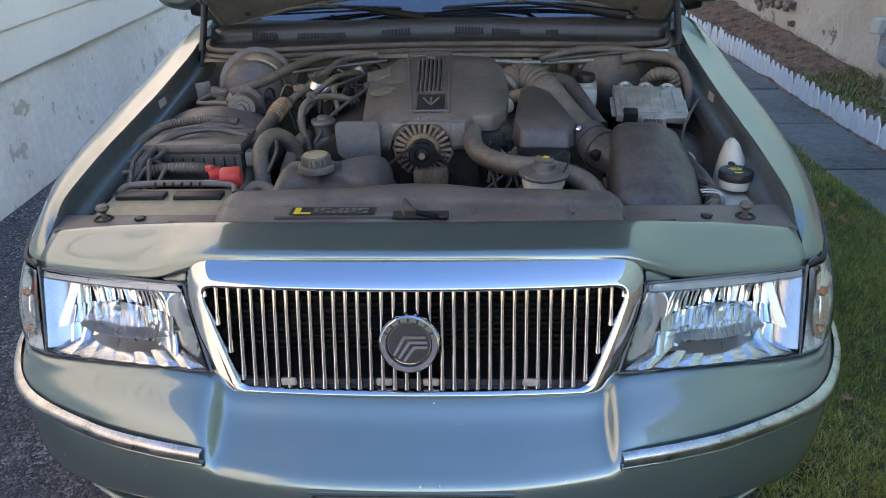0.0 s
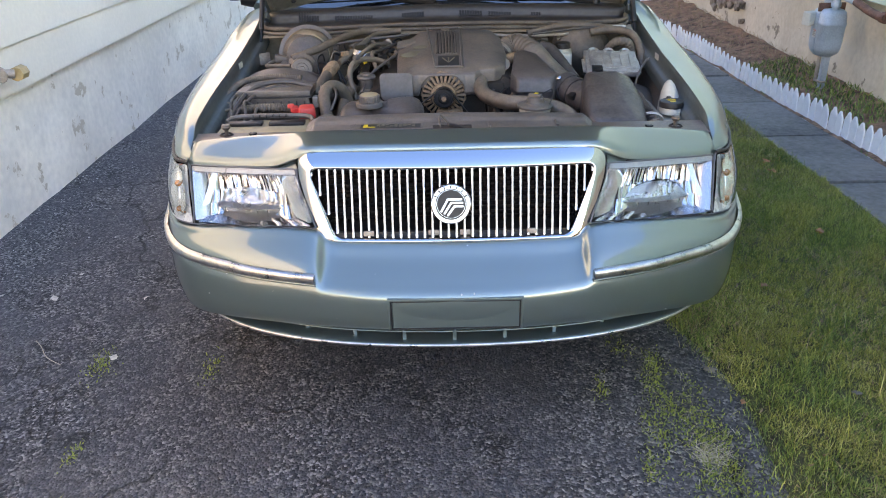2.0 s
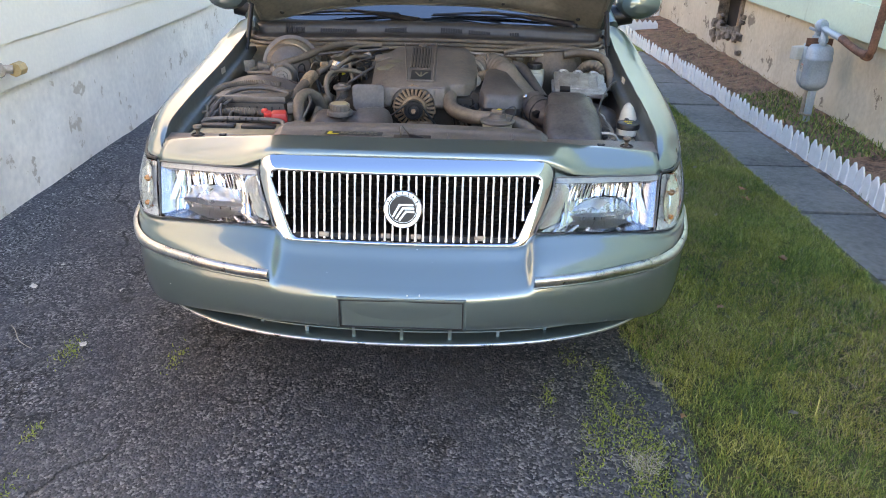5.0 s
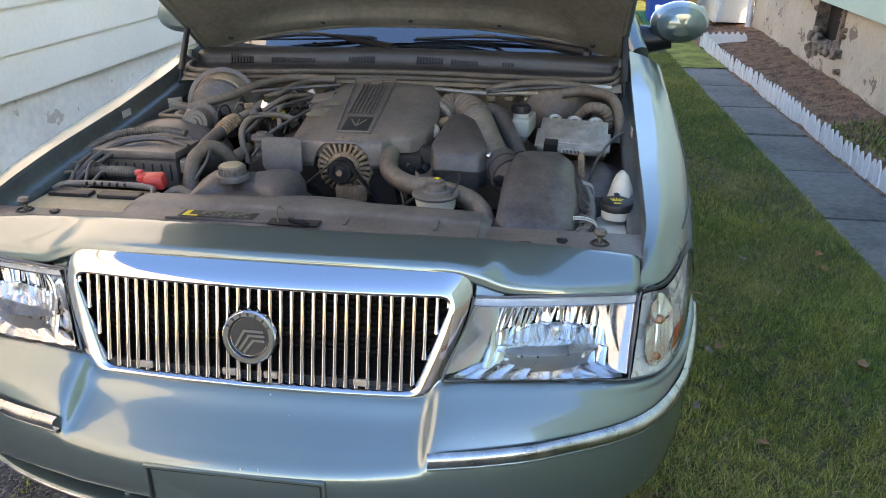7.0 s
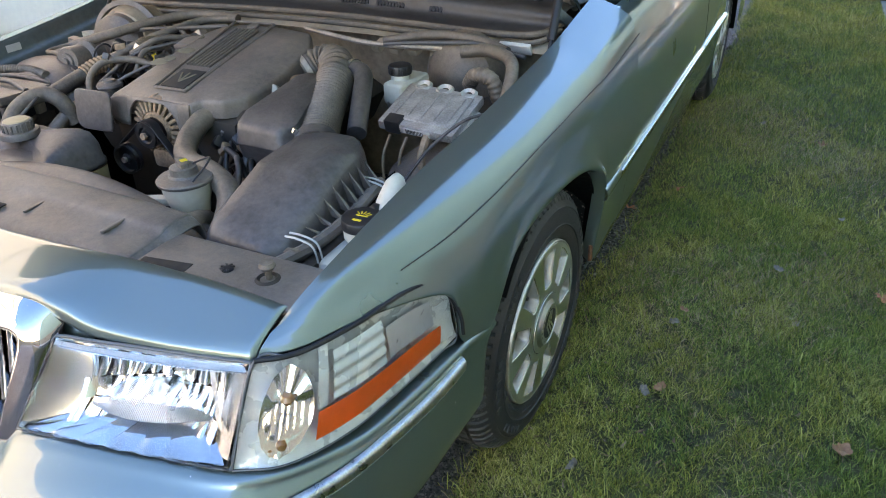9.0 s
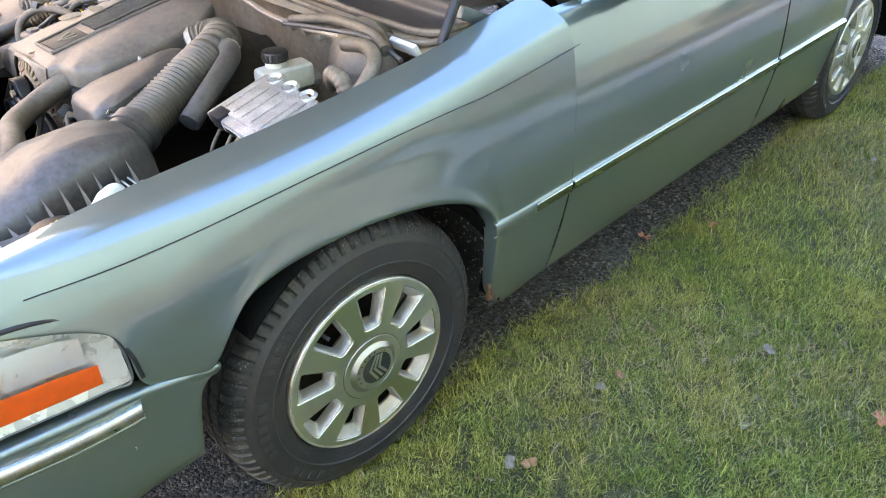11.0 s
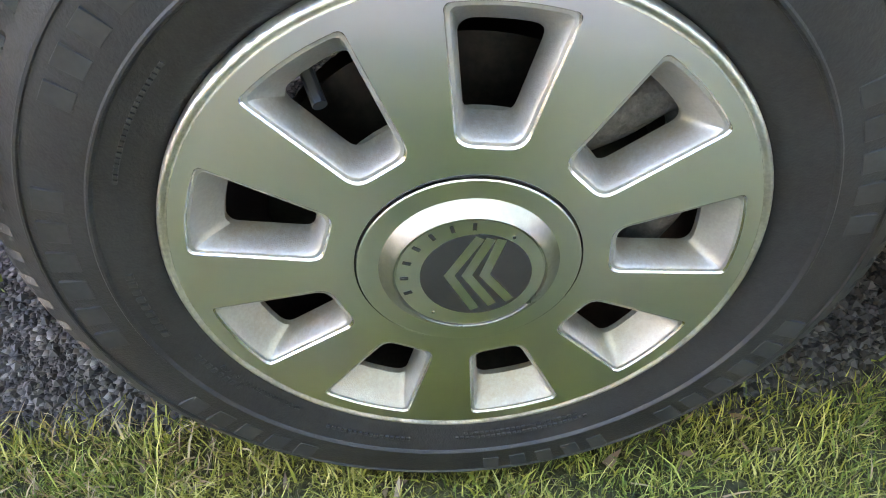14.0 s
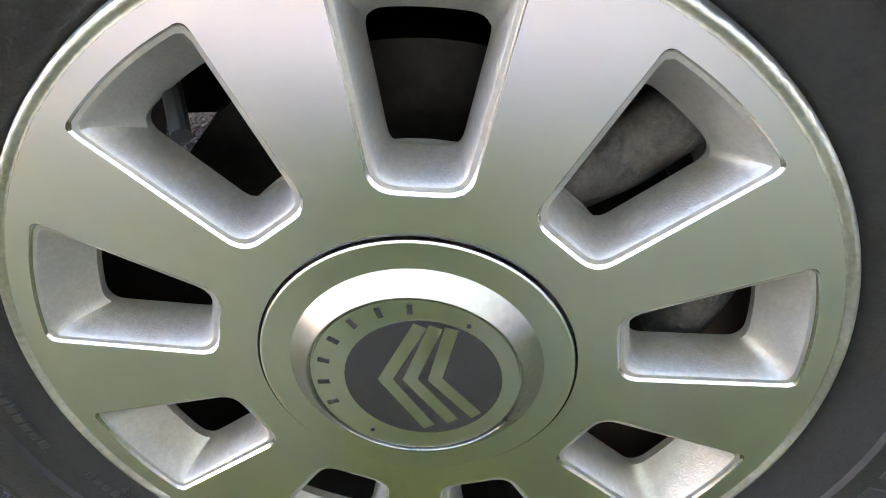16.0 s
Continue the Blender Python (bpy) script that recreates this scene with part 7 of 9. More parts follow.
hose("pipe", [(-0.36, 2.12, 0.92), (-0.30, 2.18, 0.955), (-0.25, 2.25, 0.945), (-0.24, 2.32, 0.93)], 0.009)
hose("pipe", [(-0.43, 2.10, 0.905), (-0.36, 2.20, 0.945), (-0.30, 2.36, 0.965), (-0.22, 2.42, 0.965)], 0.012)
hose("pipe", [(-0.62, 2.13, 0.92), (-0.52, 2.19, 0.945), (-0.44, 2.30, 0.965), (-0.36, 2.40, 0.972), (-0.2, 2.42, 0.965)], 0.015, label="dusty heater pipe")
hose("pipe", [(-0.40, 2.24, 0.94), (-0.33, 2.29, 0.955), (-0.28, 2.27, 0.93), (-0.24, 2.22, 0.91)], 0.007)
hose("pipe", [(-0.28, 2.05, 0.89), (-0.30, 2.12, 0.935), (-0.27, 2.19, 0.93)], 0.008)
wires = random.Random(11)
for k in range(26):
    x0, y0 = wires.uniform(-0.50, -0.20), wires.uniform(2.02, 2.36)
    pts, z0 = [], 0.865 + 0.15 * (y0 - 2.02) + wires.uniform(0.0, 0.035)
    dx, dy = wires.uniform(-0.06, 0.06), wires.uniform(0.02, 0.06)
    for q in range(4):
        pts.append((x0 + dx * q + wires.uniform(-0.02, 0.02), y0 + dy * q * 0.6, z0 + 0.018 * math.sin(q * 1.4 + k) - (0.05 if q in (0, 3) else 0.0)))
    hose("wire", pts, wires.uniform(0.0025, 0.0055), black_clean if k % 3 else rubber_hose, n=8)
for k in range(14):
    part("connector", box((0.018, 0.03, 0.018), (wires.uniform(-0.48, -0.22), wires.uniform(2.02, 2.34), 0.915 + 0.03 * wires.random()), (wires.uniform(-30, 30), wires.uniform(-30, 30), wires.uniform(0, 180)), bevel=0.004), (black_clean, resin_black, rusty_metal, black_clean)[k % 4], car)
for k in range(12):
    x0 = wires.uniform(0.14, 0.30)
    y0 = wires.uniform(1.80, 2.0)
    hose("wire", [(x0, y0, 0.74), (x0 + wires.uniform(-0.02, 0.03), y0 - 0.02, 0.80 + 0.03 * wires.random()), (x0 + wires.uniform(0.0, 0.06), y0 - 0.05, 0.80), (x0 + wires.uniform(0.02, 0.08), y0 - 0.09, 0.74)], wires.uniform(0.003, 0.008), black_clean if k % 2 else resin_black, n=8)
heat = part("heater_case", lathe([(0, -0.16), (0.09, -0.155), (0.105, -0.13), (0.108, 0.0), (0.112, 0.02), (0.105, 0.03), (0.085, 0.075), (0.05, 0.09), (0, 0.092)], 36, pose(-0.595, 2.36, 0.885, 78, 0, 14)), firewall_mat, car, "dusty round heater case")
part("case_flange", lathe([(0.108, 0.03), (0.122, 0.034), (0.124, 0.046), (0.108, 0.05)], 36, pose(-0.595, 2.36, 0.885, 78, 0, 14)), black_plastic, heat)
part("case_front", lathe([(0, 0.12), (0.05, 0.118), (0.085, 0.10), (0.100, 0.06), (0.104, 0.045)], 32, pose(-0.605, 2.36, 0.875, 78, 0, 14)), black_plastic, heat)
blow = part("blower_motor", lathe([(0, 0.05), (0.012, 0.05), (0.014, 0.042), (0.024, 0.042), (0.026, 0.036), (0.040, 0.036), (0.044, 0.028), (0.046, -0.02), (0.06, -0.03), (0.062, -0.07), (0, -0.08)], 32, pose(-0.578, 2.10, 0.885, 80, 0, 8)), black_plastic, car, "round black blower motor")
part("motor_bracket", box((0.03, 0.05, 0.05), (-0.655, 2.12, 0.885), (0, 20, 0), bevel=0.008), black_plastic, blow)
part("wiring_plug", box((0.05, 0.03, 0.03), (-0.68, 2.20, 0.905), (0, 15, 10), bevel=0.006), black_plastic, car)
hose("cable", [(-0.70, 2.20, 0.90), (-0.72, 2.12, 0.895), (-0.66, 2.10, 0.90), (-0.62, 2.09, 0.90)], 0.008)
part("strut_bracket", box((0.05, 0.006, 0.05), (-0.775, 2.33, 0.88), (0, 0, 40), bevel=0.003), dusty_metal, car)

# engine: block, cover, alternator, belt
# block and heads take the painted cavity shade as their colour
part("engine_block", box((0.42, 0.55, 0.30), (0.0, 2.16, 0.72), bevel=0.03), dark_cavity, car, "engine block, bay shade put into its near-black colour")
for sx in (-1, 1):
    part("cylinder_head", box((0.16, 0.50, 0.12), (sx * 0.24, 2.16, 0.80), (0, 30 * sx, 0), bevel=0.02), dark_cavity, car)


def cz(x, y):
    return 0.916 + 0.19 * (y - 1.88) - 0.030 * max(0.0, (-x - 0.12) / 0.08) ** 2 - 0.016 * max(0.0, (x - 0.14) / 0.08) ** 2


eng = bmesh.new()
ol = rounded([(-0.192, 1.868), (-0.200, 2.08), (-0.203, 2.195), (-0.140, 2.225), (-0.115, 2.268), (-0.054, 2.288), (0.060, 2.292), (0.180, 2.280), (0.216, 2.215), (0.226, 2.066), (0.210, 1.945), (0.172, 1.897), (0.118, 1.886), (0.098, 1.862)], 0.02, 5)
mid_c = Vector((0.0, 2.08))
rings = []
for s, dz in ((1.0, -0.045), (1.0, -0.012), (0.988, -0.003), (0.965, 0.0), (0.7, 0.004), (0.4, 0.006), (0.12, 0.006)):
    rings.append([eng.verts.new((mid_c.x + (a - mid_c.x) * s, mid_c.y + (b - mid_c.y) * s, cz(mid_c.x + (a - mid_c.x) * s, mid_c.y + (b - mid_c.y) * s) + dz)) for a, b in ol])
for a, b in zip(rings, rings[1:]):
    for j in range(len(ol)):
        eng.faces.new((a[j], a[(j + 1) % len(ol)], b[(j + 1) % len(ol)], b[j]))
eng.faces.new(rings[-1])
ecov = part("engine_cover", eng, black_plastic, car, "dusty black plastic engine cover", 50)
# front skirt that arches over the alternator
sk = []
for k in range(41):
    x = -0.190 + 0.286 * k / 40
    d = abs(x + 0.024)
    low = 0.834 + (math.sqrt(max(0.0, 0.084 ** 2 - d * d)) if d < 0.084 else 0.0) + (0.02 * max(0.0, (-0.14 - x) / 0.05))
    top = cz(x, 1.864) - 0.004
    sk.append(((x, 1.864, top), (x, 1.858, (top * 2 + low) / 3), (x, 1.853, min(top - 0.004, low))))
sheet("front_skirt", [[p[0] for p in sk], [p[1] for p in sk], [p[2] for p in sk]], 121, 8, black_plastic, ecov, thick=0.004)
part("side_skirt", box((0.006, 0.30, 0.07), (-0.194, 2.02, cz(-0.19, 2.02) - 0.045), (10.5, 6, 0), bevel=0.002), black_plastic, ecov)
bpm = [(-0.050, 1.903), (0.050, 1.903), (0.048, 2.285), (-0.085, 2.282)]


def on_cover(x, y, h):
    return (x, y, cz(x, y) + 0.005 + h)


for a, b in zip(bpm, bpm[1:] + bpm[:1]):
    part("panel_edge", tube([on_cover(*a, 0.0025), on_cover((a[0] + b[0]) / 2, (a[1] + b[1]) / 2, 0.0025), on_cover(*b, 0.0025)], 0.0035, 8, 5), black_plastic, ecov)
for k in range(7):
    x = -0.046 + 0.0125 * k
    part("slat", tube([on_cover(x * 0.96, 2.022, 0.0035), on_cover(x, 2.13, 0.0035), on_cover(x - 0.002, 2.238, 0.0035)], 0.0036, 8, 5), black_plastic, ecov)
for k in range(6):
    x = -0.0398 + 0.0125 * k
    part("slot", tube([on_cover(x * 0.96, 2.024, -0.0010), on_cover(x, 2.13, -0.0010), on_cover(x - 0.002, 2.236, -0.0010)], 0.0028, 6, 4), black_clean, ecov)
sl = math.degrees(math.atan(0.19))
part("cover_badge", box((0.078, 0.090, 0.003), on_cover(0, 1.957, 0.0015), (sl, 0, 0), bevel=0.001), badge_dark, ecov, "small dark badge")
for a, b in ((-28, -0.012), (0, 0.0), (28, 0.012)):
    part("badge_stroke", box((0.005, 0.046, 0.002), on_cover(b, 1.960, 0.0035), (sl, 0, -a), bevel=0), grey_print, ecov)
for x, y, r in ((-0.150, 2.030, 0.026), (-0.165, 2.052, 0.018), (-0.128, 2.045, 0.016), (-0.105, 2.094, 0.018), (-0.125, 2.090, 0.012)):
    part("worn_patch", lathe([(0, 0.0012), (r, 0.001), (r * 1.02, 0.0)], 14, Matrix.Translation(on_cover(x, y, 0.0006 - 0.3 * max(0, -x - 0.15))) @ pose(0, 0, 0, sl, -6 if x < -0.14 else 0, 0) @ Matrix.Diagonal((1.25, 0.85, 1, 1))), grey_print, ecov)
part("cover_step", box((0.075, 0.06, 0.016), on_cover(-0.165, 2.165, -0.004), (sl, -10, 0), bevel=0.007), black_plastic, ecov)
part("oil_cap", disc(0.018, 0.006, on_cover(-0.01, 2.265, 0.0), (sl, 0, 0)), black_plastic, ecov)
part("cover_fold", tube([on_cover(0.052, 1.90, 0.001), on_cover(0.052, 2.1, 0.001), on_cover(0.05, 2.285, 0.001)], 0.004, 8, 5), black_plastic, ecov)

alt_m = pose(-0.020, 1.862, 0.832, 90, 0, 0)
alt = part("alternator", lathe([(0.0, -0.06), (0.074, -0.055), (0.079, -0.02), (0.076, -0.004), (0.060, 0.000), (0.0, 0.000)], 40, alt_m), dark_cavity, car, "corroded alternator with an open finned housing")
part("housing_rim", lathe([(0.076, -0.050), (0.082, -0.046), (0.083, -0.016), (0.081, -0.008), (0.077, -0.006), (0.074, -0.012)], 48, alt_m), rusty_metal, alt)
part("front_ring", lathe([(0.036, 0.004), (0.036, 0.014), (0.044, 0.013), (0.049, 0.006)], 40, alt_m), orange_rust, alt)
for k in range(26):
    a = 2 * math.pi * k / 26
    fin = box((0.0085, 0.032, 0.012), (0.0635 * math.cos(a), 0.0635 * math.sin(a), 0.003), (-12, 0, math.degrees(a) - 90), bevel=0.0025, seg=2)
    bmesh.ops.transform(fin, matrix=alt_m, verts=fin.verts)
    part("cooling_rib", fin, orange_rust if k % 3 else rusty_metal, alt)
    if k % 2:
        fin = box((0.012, 0.006, 0.030), (0.0825 * math.cos(a), 0.0825 * math.sin(a), -0.025), (0, 0, math.degrees(a) - 90), bevel=0.002, seg=1)
        bmesh.ops.transform(fin, matrix=alt_m, verts=fin.verts)
        part("case_lug", fin, rusty_metal, alt)
part("alternator_pulley", lathe([(0, 0.052), (0.010, 0.052), (0.010, 0.046), (0.018, 0.045), (0.022, 0.050), (0.033, 0.050), (0.034, 0.046), (0.031, 0.040), (0.034, 0.036), (0.031, 0.032), (0.034, 0.028), (0.034, 0.022), (0, 0.02)], 36, alt_m), black_clean, alt, "grooved pulley")
nut = lathe([(0, 0.060), (0.0095, 0.060), (0.0095, 0.050)], 6, alt_m)
part("pulley_nut", nut, rusty_metal, alt)
part("alternator_foot", box((0.10, 0.05, 0.05), (0.0, 1.87, 0.755), bevel=0.012), rusty_metal, alt)
for name, at, r in (("idler_pulley", (-0.115, 1.835, 0.752), 0.040), ("water_pump_pulley", (0.06, 1.83, 0.66), 0.07)):
    pm = pose(*at, 90, 0, 0)
    pu = part(name, lathe([(0, 0.022), (r * 0.3, 0.022), (r * 0.35, 0.016), (r * 0.8, 0.014), (r * 0.86, 0.024), (r, 0.024), (r * 0.94, 0.018), (r, 0.012), (r * 0.94, 0.006), (r, 0.0), (0, -0.002)], 36, pm), black_clean, car, "black belt pulley")
    part("pulley_bolt", lathe([(0, 0.03), (0.008, 0.03), (0.008, 0.02)], 6, pm), dusty_metal, pu)


def belt_run(a, b, w=0.022):
    d = Vector(b) - Vector(a)
    bm = box((d.length, w, 0.004), (0, 0, 0), bevel=0.001, seg=1)
    ang = math.degrees(math.atan2(d.z, d.x))
    c = (Vector(a) + Vector(b)) / 2
    bmesh.ops.transform(bm, matrix=pose(*c, 0, -ang, 0), verts=bm.verts)
    return bm


blt = part("drive_belt", belt_run((-0.125, 1.823, 0.792), (-0.035, 1.823, 0.864)), black_clean, car, "black ribbed drive belt")
part("belt_span", belt_run((0.003, 1.823, 0.858), (0.115, 1.823, 0.71)), black_clean, blt)
part("belt_wrap", lathe([(0.0355, 0.024), (0.0365, 0.024), (0.0365, 0.046), (0.0355, 0.046)], 36, alt_m), black_clean, blt)
part("fan_shroud", tube([(-0.30, 1.53, 0.775), (-0.14, 1.56, 0.792), (0.02, 1.565, 0.797), (0.18, 1.55, 0.785), (0.32, 1.52, 0.77)], 0.05, 14, 8), black_plastic, car, "curved black fan shroud")
# wall coloured near-black for the shade behind the fan shroud
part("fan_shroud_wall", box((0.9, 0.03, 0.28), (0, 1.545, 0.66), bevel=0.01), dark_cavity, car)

# right side of the bay: hoses, power steering, intake
hose("radiator_hose", [(0.155, 1.985, 0.868), (0.128, 1.945, 0.880), (0.115, 1.885, 0.870), (0.130, 1.805, 0.845), (0.200, 1.725, 0.838), (0.300, 1.690, 0.838), (0.385, 1.645, 0.826), (0.425, 1.580, 0.795), (0.425, 1.51, 0.755)], 0.0265, label="thick upper radiator hose", n=20)
part("hose_clamp", tube([(0.150, 1.975, 0.872), (0.158, 1.988, 0.866)], 0.0295, 20, 2), dusty_metal, car)
hose("lower_hose", [(0.40, 1.50, 0.78), (0.36, 1.56, 0.79), (0.33, 1.62, 0.76)], 0.024)
psr = part("steering_fluid_tank", lathe([(0, -0.07), (0.036, -0.07), (0.044, -0.03), (0.052, 0.0), (0.054, 0.022), (0, 0.022)], 32, pose(0.290, 1.625, 0.828)), white_plastic, car, "milky steering fluid reservoir")
part("reservoir_lid", lathe([(0, 0.040), (0.028, 0.039), (0.034, 0.033), (0.058, 0.029), (0.061, 0.026), (0.060, 0.020), (0.05, 0.018)], 32, pose(0.290, 1.625, 0.828)), black_plastic, psr, "dusty black lid")
part("reservoir_cap", lathe([(0, 0.055), (0.022, 0.055), (0.028, 0.052), (0.030, 0.038)], 24, pose(0.290, 1.625, 0.828)), black_plastic, psr)
part("cap_grip", box((0.018, 0.046, 0.014), (0.290, 1.625, 0.886), (0, 0, 60), bevel=0.004), black_plastic, psr)
part("cap_mark", box((0.014, 0.014, 0.001), (0.294, 1.627, 0.8935), (0, 0, 60), bevel=0), yellow_print, psr)
part("cap_tether", tube([(0.31, 1.635, 0.886), (0.345, 1.65, 0.899), (0.35, 1.625, 0.886), (0.335, 1.60, 0.862)], 0.0022, 6, 6), black_clean, psr)
part("bracket_arm", box((0.10, 0.025, 0.02), (0.235, 1.60, 0.80), (0, 0, 25), bevel=0.006), white_plastic, psr)
# wedge-shaped intake resonator
rs = bmesh.new()
ol2 = rounded([(0.228, 1.905), (0.246, 1.842), (0.380, 1.838), (0.404, 1.880), (0.345, 2.085), (0.290, 2.125), (0.256, 2.105)], 0.022, 5)
rc = Vector((0.316, 1.96))
rings = []
for s, h in ((0.93, 0.0), (0.99, 0.03), (1.0, 0.048), (1.02, 0.051), (1.02, 0.055), (1.0, 0.059), (0.985, 0.084), (0.94, 0.096), (0.8, 0.101), (0.4, 0.103), (0.1, 0.103)):
    ring = []
    for a, b in ol2:
        x, y = rc.x + (a - rc.x) * s, rc.y + (b - rc.y) * s
        ring.append(rs.verts.new((x, y, 0.790 + h + 0.20 * (y - 1.84) * h / 0.1)))
    rings.append(ring)
for a, b in zip(rings, rings[1:]):
    for j in range(len(ol2)):
        rs.faces.new((a[j], a[(j + 1) % len(ol2)], b[(j + 1) % len(ol2)], b[j]))
rs.faces.new(rings[-1])
part("intake_resonator", rs, resin_black, car, "wedge-shaped black intake resonator", 45)
tubei = hose("intake_tube", [(0.205, 2.185, 0.905), (0.235, 2.222, 0.922), (0.275, 2.230, 0.930), (0.315, 2.190, 0.926), (0.342, 2.130, 0.912)], 0.047, label="thick ribbed intake tube", ribs=11, rib=0.0026, n=28)
part("fine_ribs", tube([(0.335, 2.150, 0.916), (0.355, 2.090, 0.898), (0.380, 2.020, 0.876), (0.408, 1.955, 0.856), (0.438, 1.895, 0.842)], 0.0475, 28, 8, ribs=24, rib=0.0028), rubber_hose, tubei, smooth=60)
for a, b, r in (((0.432, 1.908, 0.846), (0.447, 1.880, 0.839), 0.055), ((0.461, 1.858, 0.834), (0.468, 1.845, 0.831), 0.057), ((0.208, 2.190, 0.907), (0.216, 2.200, 0.912), 0.052)):
    part("band_clamp", tube([a, b], r, 28, 2), resin_black if r > 0.0525 else dusty_metal, tubei)
part("clamp_screw", box((0.030, 0.014, 0.014), (0.408, 1.872, 0.880), (0, 40, 60), bevel=0.003), alu_polish, tubei)
part("air_sensor", tube([(0.447, 1.882, 0.840), (0.480, 1.825, 0.828), (0.530, 1.760, 0.825)], 0.052, 28, 3), resin_black, tubei, "black sensor housing")
part("sensor_plug", box((0.05, 0.028, 0.022), (0.452, 1.795, 0.842), (0, -20, 35), bevel=0.005), black_clean, tubei)
part("throttle_body", disc(0.05, 0.05, (0.165, 2.165, 0.885), (0, 62, 25)), rubber_hose, car)
part("brass_sensor", disc(0.020, 0.05, (0.235, 2.115, 0.905), (35, 70, 0)), orange_rust, car, "brass-coloured sensor")
part("idle_valve", disc(0.022, 0.04, (0.205, 2.06, 0.890), (60, 40, 0)), dusty_metal, car)
for k in range(10):
    a = random.uniform(0.14, 0.24)
    hose("cable", [(a - 0.06, 2.10 - 0.1 * random.random(), 0.85), (a, 2.04 - 0.12 * random.random(), 0.872), (a + 0.04, 1.95, 0.85), (a + 0.06 * random.random(), 1.88, 0.80)], 0.003 + 0.003 * random.random(), (rubber_hose, black_clean, rubber_hose)[k % 3], n=8)
for k in range(9):
    part("connector", box((0.03, 0.025, 0.025), (0.165 + 0.016 * (k % 5), 1.92 - 0.035 * (k // 3), 0.830 - 0.015 * (k % 3)), (20 * k, 30, 45 * k), bevel=0.006), (black_clean, rusty_metal, rubber_hose)[k % 3], car)
hose("purge_tube", [(0.330, 2.200, 0.925), (0.368, 2.190, 0.932), (0.405, 2.172, 0.928), (0.430, 2.125, 0.905), (0.458, 2.060, 0.872), (0.484, 2.000, 0.842)], 0.0245, resin_black, "smooth black breather tube", n=18)
part("tube_clamp", tube([(0.362, 2.192, 0.931), (0.374, 2.189, 0.932)], 0.0285, 18, 2), alu_polish, car)

# air filter box: low at the front, highest near the tube
ab = bmesh.new()
ol3 = rounded([(0.450, 1.510), (0.468, 1.468), (0.618, 1.460), (0.648, 1.485), (0.660, 1.610), (0.648, 1.775), (0.602, 1.862), (0.525, 1.870), (0.475, 1.805), (0.455, 1.660)], 0.03, 5)
ac = Vector((0.560, 1.655))


def box_top(x, y):
    u = min(1.0, max(0.0, (y - 1.46) / 0.27))
    return 0.842 + 0.080 * u * u * (3 - 2 * u) - 0.030 * max(0.0, (y - 1.79) / 0.08) ** 2 - 0.020 * max(0.0, (x - 0.58) / 0.07) ** 2


rings = []
for s, h in ((1.0, 0.0), (1.0, 0.22), (0.985, 0.52), (0.955, 0.78), (0.91, 0.93), (0.84, 1.0), (0.5, 1.03), (0.1, 1.04)):
    ring = []
    for a, b in ol3:
        x, y = ac.x + (a - ac.x) * s, ac.y + (b - ac.y) * s
        ring.append(ab.verts.new((x, y, 0.785 + (box_top(x, y) - 0.785) * h)))
    rings.append(ring)
for a, b in zip(rings, rings[1:]):
    for j in range(len(ol3)):
        ab.faces.new((a[j], a[(j + 1) % len(ol3)], b[(j + 1) % len(ol3)], b[j]))
ab.faces.new(rings[-1])
air = part("air_filter_box", ab, resin_black, car, "domed black air filter box", 60)
part("filter_tray", box((0.215, 0.33, 0.11), (0.567, 1.632, 0.725), bevel=0.02), black_plastic, air)
part("filter_flange", tube([(0.655, 1.455, 0.822), (0.682, 1.54, 0.826), (0.686, 1.66, 0.830), (0.668, 1.80, 0.834)], 0.013, 8, 6), black_plastic, air)
for k in range(10):
    y = 1.49 + 0.033 * k
    x = 0.672 + 0.010 * math.sin((y - 1.46) / 0.3 * 3)
    tooth = bmesh.new()
    zt = min(box_top(0.64, y) - 0.004, 0.888)
    vs = [tooth.verts.new(p) for p in ((x - 0.032, y - 0.002, zt), (x + 0.004, y - 0.005, 0.838), (x + 0.004, y + 0.005, 0.838), (x - 0.020, y, 0.838))]
    for tri in ((0, 1, 3), (0, 3, 2), (1, 2, 3), (0, 2, 1)):
        tooth.faces.new([vs[q] for q in tri])
    part("gusset", tooth, black_plastic, air, smooth=0)
for y in (1.515, 1.775):
    for o in (0.0, 0.014):
        part("wire_clip", tube([(0.640, y - 0.010 + o, 0.850), (0.668, y - 0.010 + o, 0.850), (0.694, y - 0.004 + o, 0.836), (0.700, y + o, 0.800)], 0.0021, 6, 6), white_print, air, "bright wire clip")

# silver control unit on its bracket
um = pose(0.640, 2.096, 0.884, 16.5, 2, -3)
unit = part("control_unit", box((0.205, 0.165, 0.024), (0, 0, 0), bevel=0.006), cast_alu, car, "dirty cast aluminium control unit")
for vv in unit.data.vertices:
    vv.co = um @ vv.co


def on_unit(bm, name, material, label="", smooth=30):
    bmesh.ops.transform(bm, matrix=um, verts=bm.verts)
    return part(name, bm, material, unit, label, smooth)


on_unit(box((0.175, 0.12, 0.006), (0.0, 0.0, 0.014), bevel=0.003), "unit_lid", cast_alu)
on_unit(box((0.225, 0.10, 0.008), (0.0, -0.01, -0.008), bevel=0.003), "unit_foot", cast_alu)
for x in (-0.075, -0.015, 0.05):
    on_unit(lathe([(0.010, 0.0), (0.018, 0.006), (0.024, 0.0)], 20, pose(x + 0.012, 0.078, 0.010)), "cast_scallop", cast_alu)
for k in range(5):
    on_unit(box((0.004, 0.10, 0.003), (-0.07 + 0.035 * k, 0.0, 0.018), bevel=0.001), "cast_rib", cast_alu)
